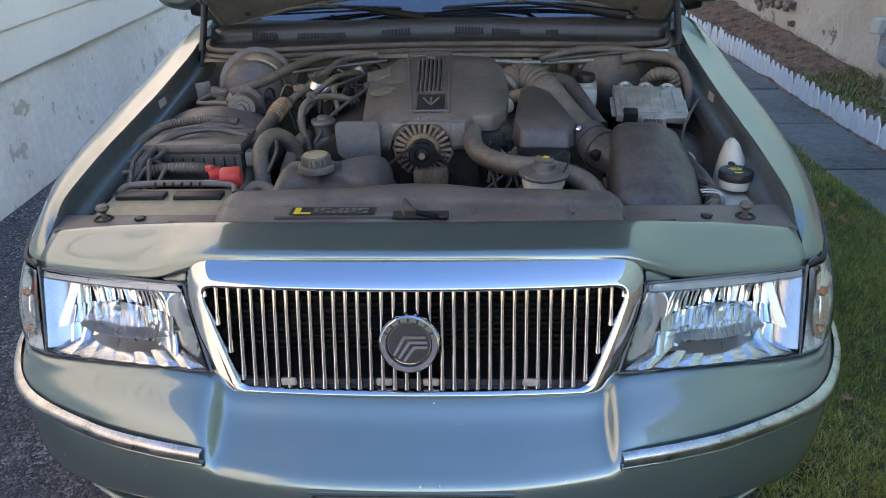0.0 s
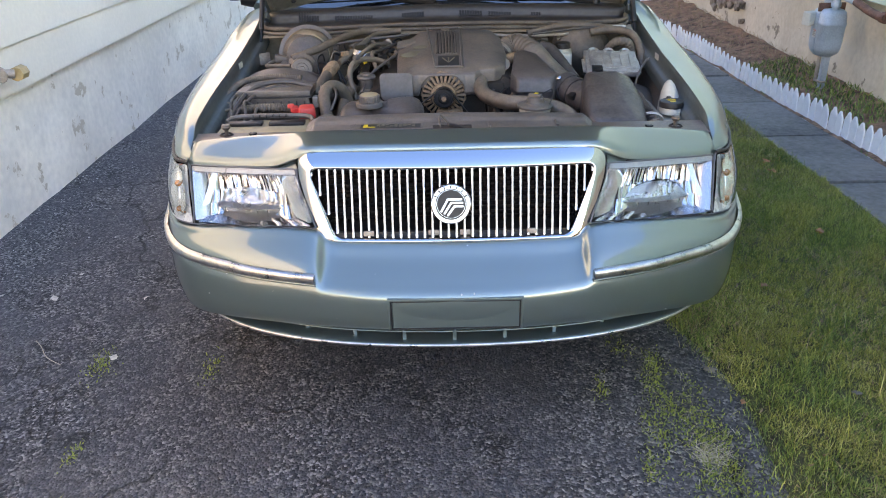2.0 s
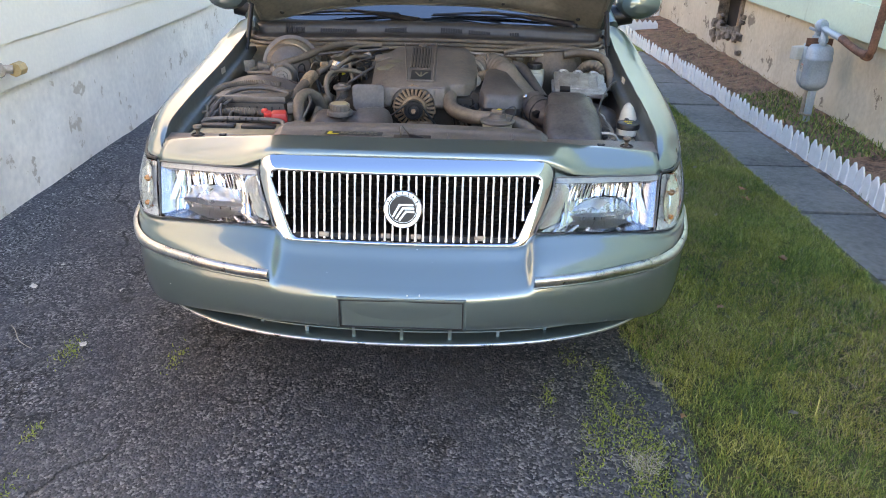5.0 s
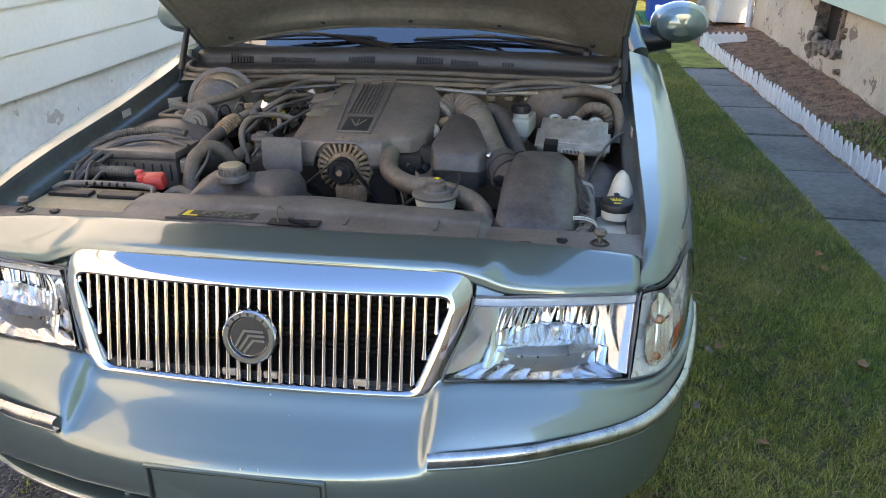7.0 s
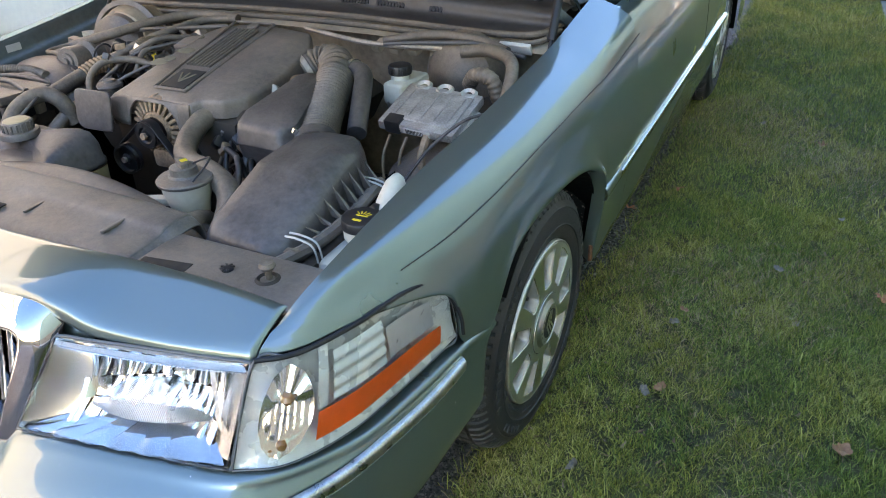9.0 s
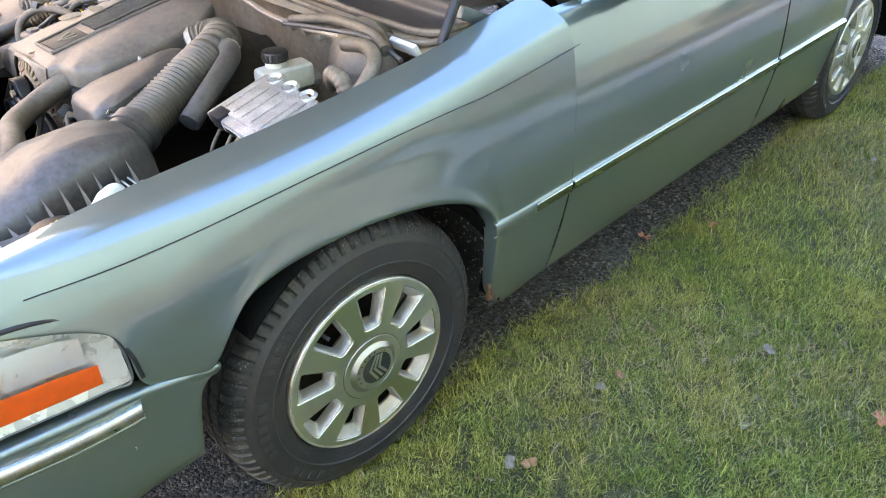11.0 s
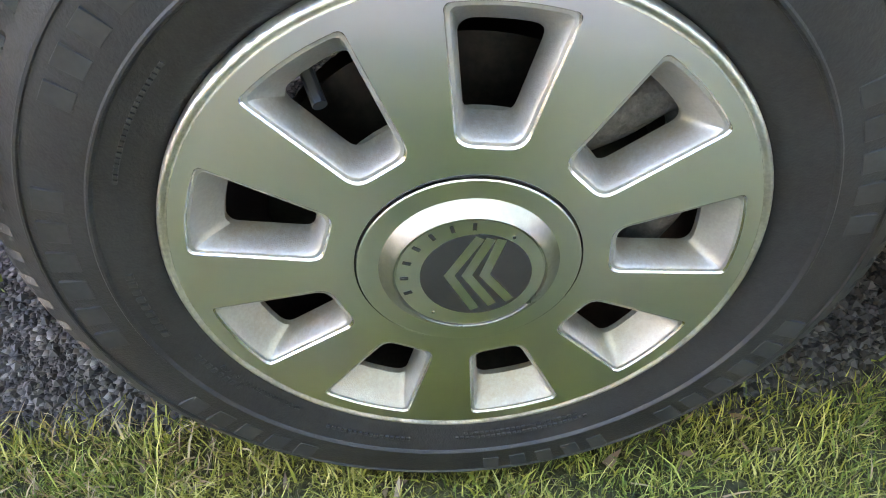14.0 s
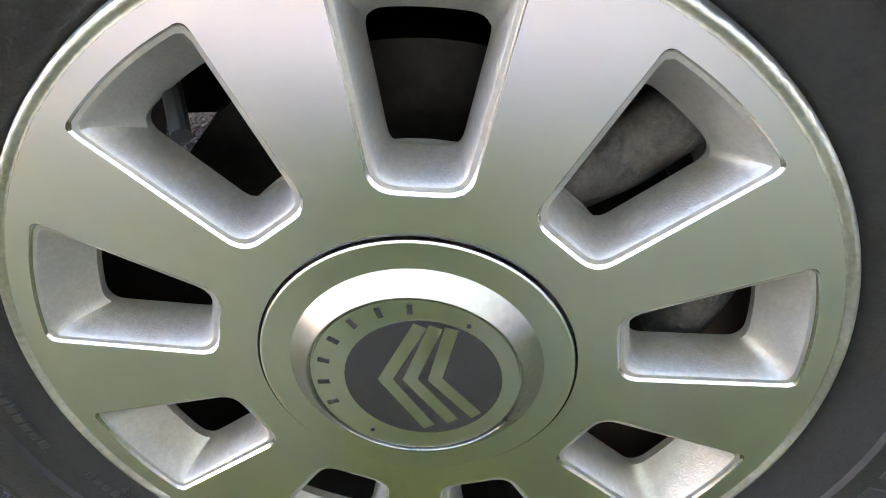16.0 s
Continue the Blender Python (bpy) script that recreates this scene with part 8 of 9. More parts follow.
on_unit(box((0.042, 0.035, 0.034), (-0.062, -0.068, 0.002), bevel=0.004), "unit_plug", black_clean, "black plug")
on_unit(box((0.07, 0.002, 0.014), (0.005, -0.084, 0.0), bevel=0), "barcode_label", white_print)
for k in range(12):
    on_unit(box((0.0022, 0.001, 0.011), (-0.022 + 0.004 * k, -0.0852, 0.0), bevel=0), "code_bar", black_clean, smooth=0)
part("unit_bracket", tube([(0.665, 2.02, 0.855), (0.668, 1.985, 0.825), (0.672, 1.975, 0.79)], 0.010, 6, 4), rusty_metal, unit)
for dx in (0.0, 0.045):
    hose("brake_line", [(0.56 + dx, 2.03, 0.84), (0.552 + dx, 2.0, 0.78), (0.57 + dx, 1.98, 0.66)], 0.004, rusty_metal, n=8)

# brake booster and master cylinder
part("brake_booster", lathe([(0, 0.07), (0.03, 0.068), (0.05, 0.055), (0.10, 0.035), (0.122, 0.005), (0.128, -0.01), (0.120, -0.03), (0.10, -0.07), (0, -0.08)], 44, pose(0.575, 2.43, 0.865, 84, 0, -4)), rubber_hose, car, "dusty round brake booster")
mcb = part("brake_fluid_tank", box((0.062, 0.135, 0.060), (0.480, 2.265, 0.872), (0, 0, -8), bevel=0.014, seg=3), white_plastic, car, "milky brake fluid reservoir")
part("fluid_neck", disc(0.026, 0.025, (0.470, 2.252, 0.892)), white_plastic, mcb)
capb = disc(0.030, 0.024, (0.470, 2.252, 0.915), n=40)
part("fluid_cap", capb, black_clean, mcb, "black ribbed cap")
for k in range(16):
    a = 2 * math.pi * k / 16
    part("cap_rib", box((0.003, 0.005, 0.018), (0.470 + 0.030 * math.cos(a), 2.252 + 0.030 * math.sin(a), 0.926), (0, 0, math.degrees(a)), 0.001, 1), black_clean, mcb)
part("master_cylinder", disc(0.022, 0.16, (0.475, 2.36, 0.845), (90, 0, 0)), cast_alu, mcb)
hose("vacuum_hose", [(0.60, 2.36, 0.955), (0.68, 2.36, 0.965), (0.76, 2.31, 0.955), (0.785, 2.22, 0.90), (0.78, 2.18, 0.84)], 0.017, label="black vacuum hose")
hose("vacuum_hose", [(0.34, 2.40, 0.95), (0.48, 2.42, 0.975), (0.62, 2.42, 0.972), (0.72, 2.38, 0.96)], 0.014)
hose("heater_hose", [(0.66, 2.27, 0.90), (0.69, 2.25, 0.935), (0.735, 2.24, 0.93), (0.755, 2.24, 0.88)], 0.019, ribs=12, rib=0.001)
part("paper_tag", box((0.09, 0.012, 0.03), (0.72, 2.44, 0.955), (30, 0, -4), bevel=0.001), white_print, car)
part("corner_shelf", box((0.16, 0.22, 0.02), (0.73, 2.35, 0.83), (0, -8, 0), bevel=0.006), dark_cavity, car)

# washer tank
wt = part("washer_tank", box((0.105, 0.15, 0.22), (0.745, 1.580, 0.700), bevel=0.030, seg=4), white_plastic, car, "milky white washer fluid tank")
sh = bmesh.new()
rings = []
for z, a, b, oy in ((0.66, 0.040, 0.055, 0.0), (0.80, 0.040, 0.055, 0.0), (0.84, 0.036, 0.050, 0.006), (0.875, 0.026, 0.036, 0.018), (0.898, 0.016, 0.024, 0.026), (0.908, 0.006, 0.010, 0.030)):
    rings.append([sh.verts.new((0.762 + a * math.cos(2 * math.pi * q / 24), 1.676 + oy + b * math.sin(2 * math.pi * q / 24), z)) for q in range(24)])
for a, b in zip(rings, rings[1:]):
    for j in range(24):
        sh.faces.new((a[j], a[(j + 1) % 24], b[(j + 1) % 24], b[j]))
sh.faces.new(rings[-1])
part("tank_shoulder", sh, white_plastic, wt, smooth=60)
part("washer_neck", disc(0.036, 0.03, (0.746, 1.600, 0.825)), white_plastic, wt)
part("washer_cap", disc(0.040, 0.020, (0.746, 1.602, 0.846), n=40, bev=0.005), black_clean, wt, "black flip cap with a yellow print")
part("cap_tab", box((0.014, 0.02, 0.014), (0.748, 1.645, 0.862), bevel=0.004), black_clean, wt)
for k in range(5):
    a = radians(40 + 25 * k)
    part("cap_print", box((0.0025, 0.011, 0.0006), (0.746 + 0.015 * math.cos(a), 1.602 + 0.012 * math.sin(a), 0.8664), (0, 0, math.degrees(a) - 90), bevel=0), yellow_print, wt, smooth=0)
part("cap_print", box((0.026, 0.0028, 0.0006), (0.746, 1.602, 0.8664), bevel=0), yellow_print, wt, smooth=0)
part("cap_print", box((0.018, 0.006, 0.0006), (0.746, 1.584, 0.8664), bevel=0), yellow_print, wt, smooth=0)

# ---------- yard things ----------
fence = thing("picket_fence", (2.5, 4, 0), "low white plastic picket fence edging the bed", "fence")
fy = -3.0
pk = None
fence_line = []
while fy < 9.3:
    fence_line.append((walk_r(fy) + 0.035, fy, -0.04))
    fy += 0.083
xe, ye, _ = fence_line[-1]
for k in range(7):
    fence_line.append((xe + 0.07 * (k + 1), ye + 0.03, 90.0))
for x, y, turn in fence_line:
    if pk is None:
        bm = bmesh.new()
        out = [(-0.0415, -0.06), (0.0415, -0.06), (0.0415, 0.110), (0.034, 0.128), (0.020, 0.142), (0.011, 0.158), (0.0, 0.165), (-0.011, 0.158), (-0.020, 0.142), (-0.034, 0.128), (-0.0415, 0.110)]
        plate(out, 0.012, pose(0, 0, 0, 90, 0, 90), 0.004, 2, bm)
        pk = part("picket", bm, fence_white, fence)
        ob = pk
    else:
        ob = new("picket", pk.data)
        ob.parent = fence
    rz = 90 + random.uniform(-4, 4) if turn == 90.0 else -2 + random.uniform(-2, 2)
    ob.matrix_parent_inverse = fence.matrix_basis.inverted()
    ob.matrix_basis = pose(x + random.uniform(-0.003, 0.003), y, 0.0 + random.uniform(-0.012, 0.008) + 0.012 * math.sin(y * 2.2), random.uniform(-2, 2), random.uniform(-3, 3), rz)
part("fence_rail", tube([(walk_r(y) + 0.058, y, 0.045) for y in (-3, 0, 3, 6, 9.2)], 0.008, 8, 4), fence_white, fence)

# gas meter on its post
gm = thing("gas_meter", (2.80, 4.75, 0.08), "pale grey gas meter with rusty pipe on a steel post", "gas meter")
meter_grey = mat("meter_paint", (0.36, 0.43, 0.47), 0.45, 0.2, 0.15, 10, 90, dust=(0.4, 0.37, 0.32), dust_amount=0.2)
pipe_rust = mat("rusty_pipe", (0.16, 0.075, 0.045), 0.75, 0.2, 0.4, 14, 100)
body = bmesh.new()
ol4 = [(0.85, 0.0), (0.96, 0.03), (1.0, 0.08), (1.0, 0.19), (1.04, 0.195), (1.04, 0.215), (1.0, 0.22), (0.98, 0.26), (0.90, 0.29), (0.7, 0.305), (0.0, 0.31)]
rings = []
cross = rounded([(-0.115, -0.085), (-0.012, -0.085), (0.0, -0.07), (0.012, -0.085), (0.115, -0.085), (0.115, 0.085), (-0.115, 0.085)], [0.045, 0.02, 0.005, 0.02, 0.045, 0.045, 0.045], 5)
for s, h in [(0.55, -0.03)] + ol4[:-1] + [(0.3, 0.308)]:
    rings.append([body.verts.new((2.80 + b * s, 4.78 + a * s, 0.34 + h)) for a, b in cross])
for a, b in zip(rings, rings[1:]):
    for j in range(len(cross)):
        body.faces.new((a[j], a[(j + 1) % len(cross)], b[(j + 1) % len(cross)], b[j]))
body.faces.new(rings[-1]), body.faces.new(rings[0][::-1])
part("meter_body", body, meter_grey, gm, "pale grey two-lobed meter case", 50)
part("meter_index", box((0.10, 0.075, 0.095), (2.70, 4.86, 0.565), (0, 0, 20), bevel=0.012, seg=3), white_plastic, gm, "weathered clear index box")
part("meter_tag", box((0.003, 0.05, 0.06), (2.712, 4.79, 0.47), bevel=0), white_print, gm)
for k in range(4):
    part("tag_bar", box((0.004, 0.035, 0.005), (2.7115, 4.79, 0.492 - 0.012 * k), bevel=0), red_plastic if k == 0 else grey_print, gm, smooth=0)
part("meter_strap", box((0.19, 0.02, 0.06), (2.80, 4.78, 0.655), bevel=0.004), pipe_rust, gm)
for dy in (-0.055, 0.055):
    part("union", tube([(2.80, 4.78 + dy, 0.64), (2.80, 4.78 + dy, 0.70), (2.81, 4.78 + dy * 0.6, 0.745)], 0.026, 14, 4), meter_grey, gm)
    part("union_nut", disc(0.036, 0.03, (2.80, 4.78 + dy, 0.665), n=8, bev=0.003), meter_grey, gm)
part("regulator", lathe([(0, 0.03), (0.04, 0.028), (0.05, 0.01), (0.05, -0.01), (0.04, -0.028), (0, -0.03)], 24, pose(2.80, 4.80, 0.77, 70, 0, 20)), meter_grey, gm, "round pressure regulator")
part("valve_lever", box((0.02, 0.09, 0.02), (2.78, 4.86, 0.735), (10, 0, 30), bevel=0.005), meter_grey, gm)
part("supply_pipe", tube([(2.80, 4.74, 0.755), (2.80, 4.62, 0.745), (2.80, 4.45, 0.735)], 0.024, 14, 5), meter_grey, gm)
part("rusty_pipe", tube([(2.80, 4.46, 0.735), (2.80, 4.25, 0.70), (2.80, 4.10, 0.69), (2.805, 4.05, 0.71), (2.81, 4.04, 0.80), (2.83, 4.04, 1.3)], 0.026, 14, 5), pipe_rust, gm, "rusty brown supply pipe")
part("elbow", disc(0.034, 0.05, (2.80, 4.10, 0.69), (90, 0, 0), n=14), pipe_rust, gm)
part("post", box((0.045, 0.045, 0.36), (2.82, 4.76, 0.20), bevel=0.005), meter_grey, gm)
part("post_strap", box((0.05, 0.09, 0.012), (2.81, 4.76, 0.12), bevel=0.003), dusty_metal, gm)
part("post_plate", box((0.01, 0.03, 0.22), (2.79, 4.80, 0.22), (0, 0, 10), bevel=0.002), dusty_metal, gm)

# hose tap on the west wall
tp = thing("wall_tap", (WALL_L + 0.05, 2.86, 0.72), "wall tap with a tan cap on the siding", "tap")
part("tap_body", tube([(WALL_L + 0.0, 2.80, 0.735), (WALL_L + 0.05, 2.80, 0.735), (WALL_L + 0.09, 2.82, 0.73)], 0.022, 12, 4), dusty_metal, tp)
part("tap_wheel", lathe([(0.01, 0), (0.038, 0.003), (0.042, 0.008), (0.038, 0.013), (0.01, 0.012)], 20, pose(WALL_L + 0.05, 2.765, 0.74, 90, 0, 0)), dusty_metal, tp)
part("tap_cap", disc(0.036, 0.07, (WALL_L + 0.09, 2.83, 0.725), (-90, 0, 0), n=8, bev=0.006), mat("tan_cap", (0.5, 0.34, 0.15), 0.6, 0, 0.15), tp, "tan plastic cap")

# yard's end: bin, white cabinet, downpipe, green mat
binm = mat("blue_bin_plastic", (0.02, 0.09, 0.42), 0.45, 0, 0.1)
bn = thing("blue_bin", (2.02, 11.4, 0), "blue plastic bin standing on the lawn", "bin")
part("bin_body", box((0.5, 0.5, 0.8), (2.02, 11.4, 0.42), bevel=0.03, taper=1.1), binm, bn)
part("bin_lid", box((0.58, 0.6, 0.06), (2.02, 11.4, 0.86), bevel=0.02), binm, bn)
cab = thing("white_cabinet", (2.72, 11.0, 0), "white boxed cellar entrance beside the house", "cabinet")
part("cabinet_side", box((0.5, 1.4, 0.95), (2.78, 11.2, 0.6), bevel=0.02), siding_cream, cab)
part("cabinet_post", box((0.08, 0.08, 0.95), (2.60, 10.5, 0.62), bevel=0.01), fence_white, cab)
dp = thing("downpipe", (WALL_R - 0.05, 10.42, 0), "white downpipe at the house corner", "pipe")
part("pipe_run", tube([(WALL_R - 0.04, 10.40, 0.0), (WALL_R - 0.04, 10.40, 1.5), (WALL_R - 0.04, 10.40, 3.2)], 0.04, 10, 4), fence_white, dp)
gmat = mat("green_carpet", (0.02, 0.16, 0.05), 0.9, 0, 0.3, 3, 60, bump=0.5, bump_scale=120)
gc = thing("green_mat", (2.3, 11.0, 0), "green outdoor carpet on the ground", "mat")
part("carpet", box((1.3, 2.2, 0.02), (2.35, 11.2, 0.03), bevel=0.004), gmat, gc)

# ---------- grass, moss, dry leaves ----------
rng = np.random.default_rng(7)


def blades(name, x, y, z, length, width, lean, material, label, category):
    """Many bent blades in one mesh."""
    n = len(x)
    a = rng.uniform(0, 2 * np.pi, n)
    # neighbouring blades lie over towards one side, with some strays
    b = 3.0 * np.sin(x * 53 + 2.2 * np.sin(y * 29)) + 3.0 * np.sin(y * 61 + 1.7 * np.sin(x * 37)) + rng.normal(0, 2.8, n)
    dx, dy = np.cos(a) * width / 2, np.sin(a) * width / 2
    lx, ly = np.cos(b) * lean * length, np.sin(b) * lean * length
    h = length * np.sqrt(np.clip(1 - lean ** 2, 0.05, 1))
    co = np.empty((n, 5, 3), np.float32)
    co[:, 0] = np.stack([x - dx, y - dy, z], 1)
    co[:, 1] = np.stack([x + dx, y + dy, z], 1)
    co[:, 2] = np.stack([x + dx * 0.8 + lx * 0.35, y + dy * 0.8 + ly * 0.35, z + h * 0.58], 1)
    co[:, 3] = np.stack([x - dx * 0.8 + lx * 0.35, y - dy * 0.8 + ly * 0.35, z + h * 0.58], 1)
    co[:, 4] = np.stack([x + lx, y + ly, z + h], 1)
    me = bpy.data.meshes.new(name)
    me.vertices.add(n * 5)
    me.vertices.foreach_set("co", co.ravel())
    base = np.arange(n)[:, None] * 5
    loops = np.concatenate([base + 0, base + 1, base + 2, base + 3, base + 3, base + 2, base + 4], 1).astype(np.int32)
    me.loops.add(n * 7)
    me.loops.foreach_set("vertex_index", loops.ravel())
    me.polygons.add(n * 2)
    st = np.stack([np.arange(n) * 7, np.arange(n) * 7 + 4], 1).astype(np.int32)
    me.polygons.foreach_set("loop_start", st.ravel())
    me.update(calc_edges=True)
    me.validate()
    me.materials.append(material)
    return tagged(new(name, me), label, category, kind="stuff")


def scatter(n, x0, x1, y0, y1, keep):
    x, y = rng.uniform(x0, x1, n), rng.uniform(y0, y1, n)
    k = keep(x, y)
    return x[k], y[k]


edge_v = np.vectorize(edge_drive)


def lawn_keep(x, y):
    return (x > edge_v(y) + rng.normal(0.0, 0.025, len(x))) & (x < 2.20 - 0.05 * y)


def on_lawn(x, y):
    """The turf's height under many places."""
    z = []
    for a, b in zip(x.tolist(), y.tolist()):
        e = edge_drive(b)
        z.append(lawn_height(a, b, min(1.0, max(0.0, (a - e) / (walk_l(b) - e)))) - 0.006)
    return np.array(z)


for nm, cnt, y0, y1, x1, lo, hi in (("lawn_grass", 350000, 1.3, 3.7, 2.05, 0.009, 0.036), ("lawn_grass", 150000, -0.2, 1.3, 2.25, 0.011, 0.040), ("lawn_grass", 190000, 3.7, 8.6, 2.05, 0.018, 0.044)):
    gx, gy_ = scatter(cnt, 0.78, x1, y0, y1, lawn_keep)
    # thin and thick spots, short and long ones
    tuft = 0.75 * np.sin(gx * 41 + 3 * np.sin(gy_ * 19)) + 0.75 * np.sin(gy_ * 47 + 3 * np.sin(gx * 29)) + 0.3 * np.sin(gx * 5 + 2 * gy_) + rng.normal(0, 0.8, len(gx))
    stay = tuft > -0.95
    gx, gy_, tuft = gx[stay], gy_[stay], tuft[stay]
    ll = rng.uniform(lo, hi, len(gx)) * (1.0 + 0.22 * tuft) * np.where(rng.uniform(0, 1, len(gx)) > 0.95, 1.8, 1.0)
    ww = rng.uniform(0.0010, 0.0026, len(gx)) * np.where(rng.uniform(0, 1, len(gx)) > 0.9, 1.6, 1.0)
    lean = rng.uniform(0.25, 0.98, len(gx))
    # greener and yellower turf in patches a hand wide
    dry = np.sin(gx * 13 + 2.1 * np.sin(gy_ * 7)) + np.sin(gy_ * 11 + 1.9 * np.sin(gx * 9 + 1)) + 0.7 * np.sin(gx * 3.1 + gy_ * 2.3) + rng.normal(0, 0.9, len(gx)) > 0.0
    zz = on_lawn(gx, gy_)
    for pick, m_, lab in ((~dry, grass_mat, "short green lawn grass"), (dry, grass_dry, "short yellowish lawn grass")):
        blades(nm, gx[pick], gy_[pick], zz[pick], ll[pick], ww[pick], lean[pick], m_, lab, "grass")
straw_mat = leafy("dry_straw", (0.2, 0.13, 0.06), (0.32, 0.22, 0.11), (0.42, 0.33, 0.2))
gx, gy_ = scatter(60000, 0.78, 2.1, -0.2, 5.0, lambda x, y: lawn_keep(x, y) & (np.sin(x * 5 + 2 * np.sin(y * 3)) + np.sin(y * 4.3 + x) + rng.normal(0, 0.7, len(x)) > 0.3))
blades("lawn_thatch", gx, gy_, on_lawn(gx, gy_) + 0.012, rng.uniform(0.015, 0.05, len(gx)), rng.uniform(0.0012, 0.003, len(gx)), rng.uniform(0.75, 0.99, len(gx)), straw_mat, "dry straw-coloured blades among the grass", "dead grass")
litter_mat = leafy("leaf_litter", (0.10, 0.055, 0.03), (0.2, 0.12, 0.07), (0.3, 0.22, 0.15))
gx, gy_ = scatter(2600, 0.85, 2.0, 0.0, 4.5, lambda x, y: (x > edge_v(y)) & (np.sin(x * 7 + y * 3) + np.sin(y * 5.1 - 2 * x) + 2.2 * np.exp(-8 * (x - edge_v(y))) + rng.normal(0, 0.6, len(x)) > 0.9))
blades("leaf_litter", gx, gy_, on_lawn(gx, gy_) + 0.014, rng.uniform(0.008, 0.026, len(gx)), rng.uniform(0.004, 0.012, len(gx)), rng.uniform(0.85, 0.99, len(gx)), litter_mat, "small brown leaf scraps in the grass", "leaf litter")
mx0, my0 = [], []
for cx, cy, r, n in ((0.70, 1.316, 0.03, 160), (0.676, 1.06, 0.04, 200), (0.745, 0.873, 0.08, 420), (0.569, 0.81, 0.025, 80), (0.489, 1.157, 0.02, 60), (0.718, 0.706, 0.06, 220), (-1.272, 1.367, 0.035, 140), (-1.162, 0.898, 0.02, 60),
                     (-1.126, 0.606, 0.035, 90), (-0.861, 1.34, 0.03, 70), (-1.125, 0.476, 0.06, 150), (0.80, 0.62, 0.07, 220), (0.83, 2.35, 0.05, 120), (0.86, 2.75, 0.05, 120),
                     (0.78, 1.0, 0.07, 320), (0.74, 0.5, 0.06, 260), (0.80, 0.76, 0.06, 320), (0.66, 1.2, 0.03, 120), (0.62, 0.95, 0.035, 140), (0.60, 1.42, 0.03, 110)):
    mx0.append(rng.normal(cx, r * 0.7, n)), my0.append(rng.normal(cy, r * 1.5, n))
mx0, my0 = np.concatenate(mx0), np.concatenate(my0)
blades("moss_tufts", mx0, my0, np.full(len(mx0), 0.002), rng.uniform(0.006, 0.018, len(mx0)), rng.uniform(0.003, 0.006, len(mx0)), rng.uniform(0.3, 0.95, len(mx0)), moss_mat, "moss and weeds in the drive's cracks", "moss")
MOSS_LINES = [(0.016, [(0.70, 1.39), (0.69, 1.27), (0.68, 1.19), (0.70, 1.06), (0.73, 0.96), (0.75, 0.91), (0.74, 0.84), (0.74, 0.79), (0.72, 0.71)]),
              (0.010, [(0.73, 1.29), (0.79, 1.24), (0.79, 1.19), (0.75, 1.09), (0.78, 1.02), (0.79, 0.98)]),
              (0.012, [(0.75, 0.91), (0.81, 0.92), (0.87, 0.94)]),
              (0.010, [(0.50, 1.28), (0.48, 1.17), (0.48, 1.14)]),
              (0.008, [(0.61, 1.07), (0.60, 1.00), (0.59, 0.93)]),
              (0.011, [(0.58, 0.85), (0.56, 0.77), (0.55, 0.73)]),
              (0.014, [(0.80, 0.80), (0.81, 0.77), (0.82, 0.73)])]
mx0, my0, rx0, ry0 = [], [], [], []
for w_, pts_ in MOSS_LINES:
    for (xa, ya), (xb, yb) in zip(pts_, pts_[1:]):
        n_ = int(70000 * w_ * math.dist((xa, ya), (xb, yb)))
        u_ = rng.uniform(0, 1, n_)
        wig = 0.012 * np.sin(u_ * 9 + 40 * xa) + w_ * np.abs(np.sin(u_ * 5 + 30 * ya)) * rng.normal(0, 0.7, n_)
        mx0.append(xa + (xb - xa) * u_ + wig), my0.append(ya + (yb - ya) * u_ + 0.4 * w_ * rng.normal(0, 1, n_))
        k_ = n_ // 9
        u_ = rng.uniform(0, 1, k_)
        rx0.append(xa + (xb - xa) * u_ + rng.normal(-0.012, w_ * 1.1, k_)), ry0.append(ya + (yb - ya) * u_ + rng.normal(0, w_, k_))
xm, ym = MOSS_LINES[0][1][6]
rx0.append(rng.normal(xm + 0.01, 0.035, 260)), ry0.append(rng.normal(ym, 0.030, 260))
mx0, my0, rx0, ry0 = np.concatenate(mx0), np.concatenate(my0), np.concatenate(rx0), np.concatenate(ry0)
blades("moss_tufts", mx0, my0, np.full(len(mx0), 0.001), rng.uniform(0.004, 0.010, len(mx0)), rng.uniform(0.003, 0.006, len(mx0)), rng.uniform(0.3, 0.95, len(mx0)), moss_mat, "green moss along the drive's cracks", "moss")
root_mat = leafy("pale_roots", (0.30, 0.24, 0.16), (0.46, 0.40, 0.30), (0.60, 0.55, 0.45))
blades("dead_roots", rx0, ry0, np.full(len(rx0), 0.004), rng.uniform(0.02, 0.055, len(rx0)), rng.uniform(0.0012, 0.0026, len(rx0)), rng.uniform(0.93, 0.995, len(rx0)), root_mat, "pale dead grass roots along the drive's cracks", "dead grass")
sx_, sy_ = scatter(2600, 2.5, 2.98, 5.2, 9.0, lambda x, y: x > 2.76 - 0.055 * y)
blades("dead_plants", sx_, sy_, 0.03 + 0.10 * (sx_ - 2.4) / 0.6, rng.uniform(0.015, 0.06, len(sx_)), rng.uniform(0.003, 0.006, len(sx_)), rng.uniform(0.6, 0.99, len(sx_)), straw_mat, "dry brown dead plants in the bed", "dead plants")
sx_, sy_ = scatter(9000, 2.45, 2.98, -1.0, 5.6, lambda x, y: (x > 2.74 - 0.055 * y) & (np.sin(x * 9 + y * 3) + np.sin(y * 5) > -0.8))
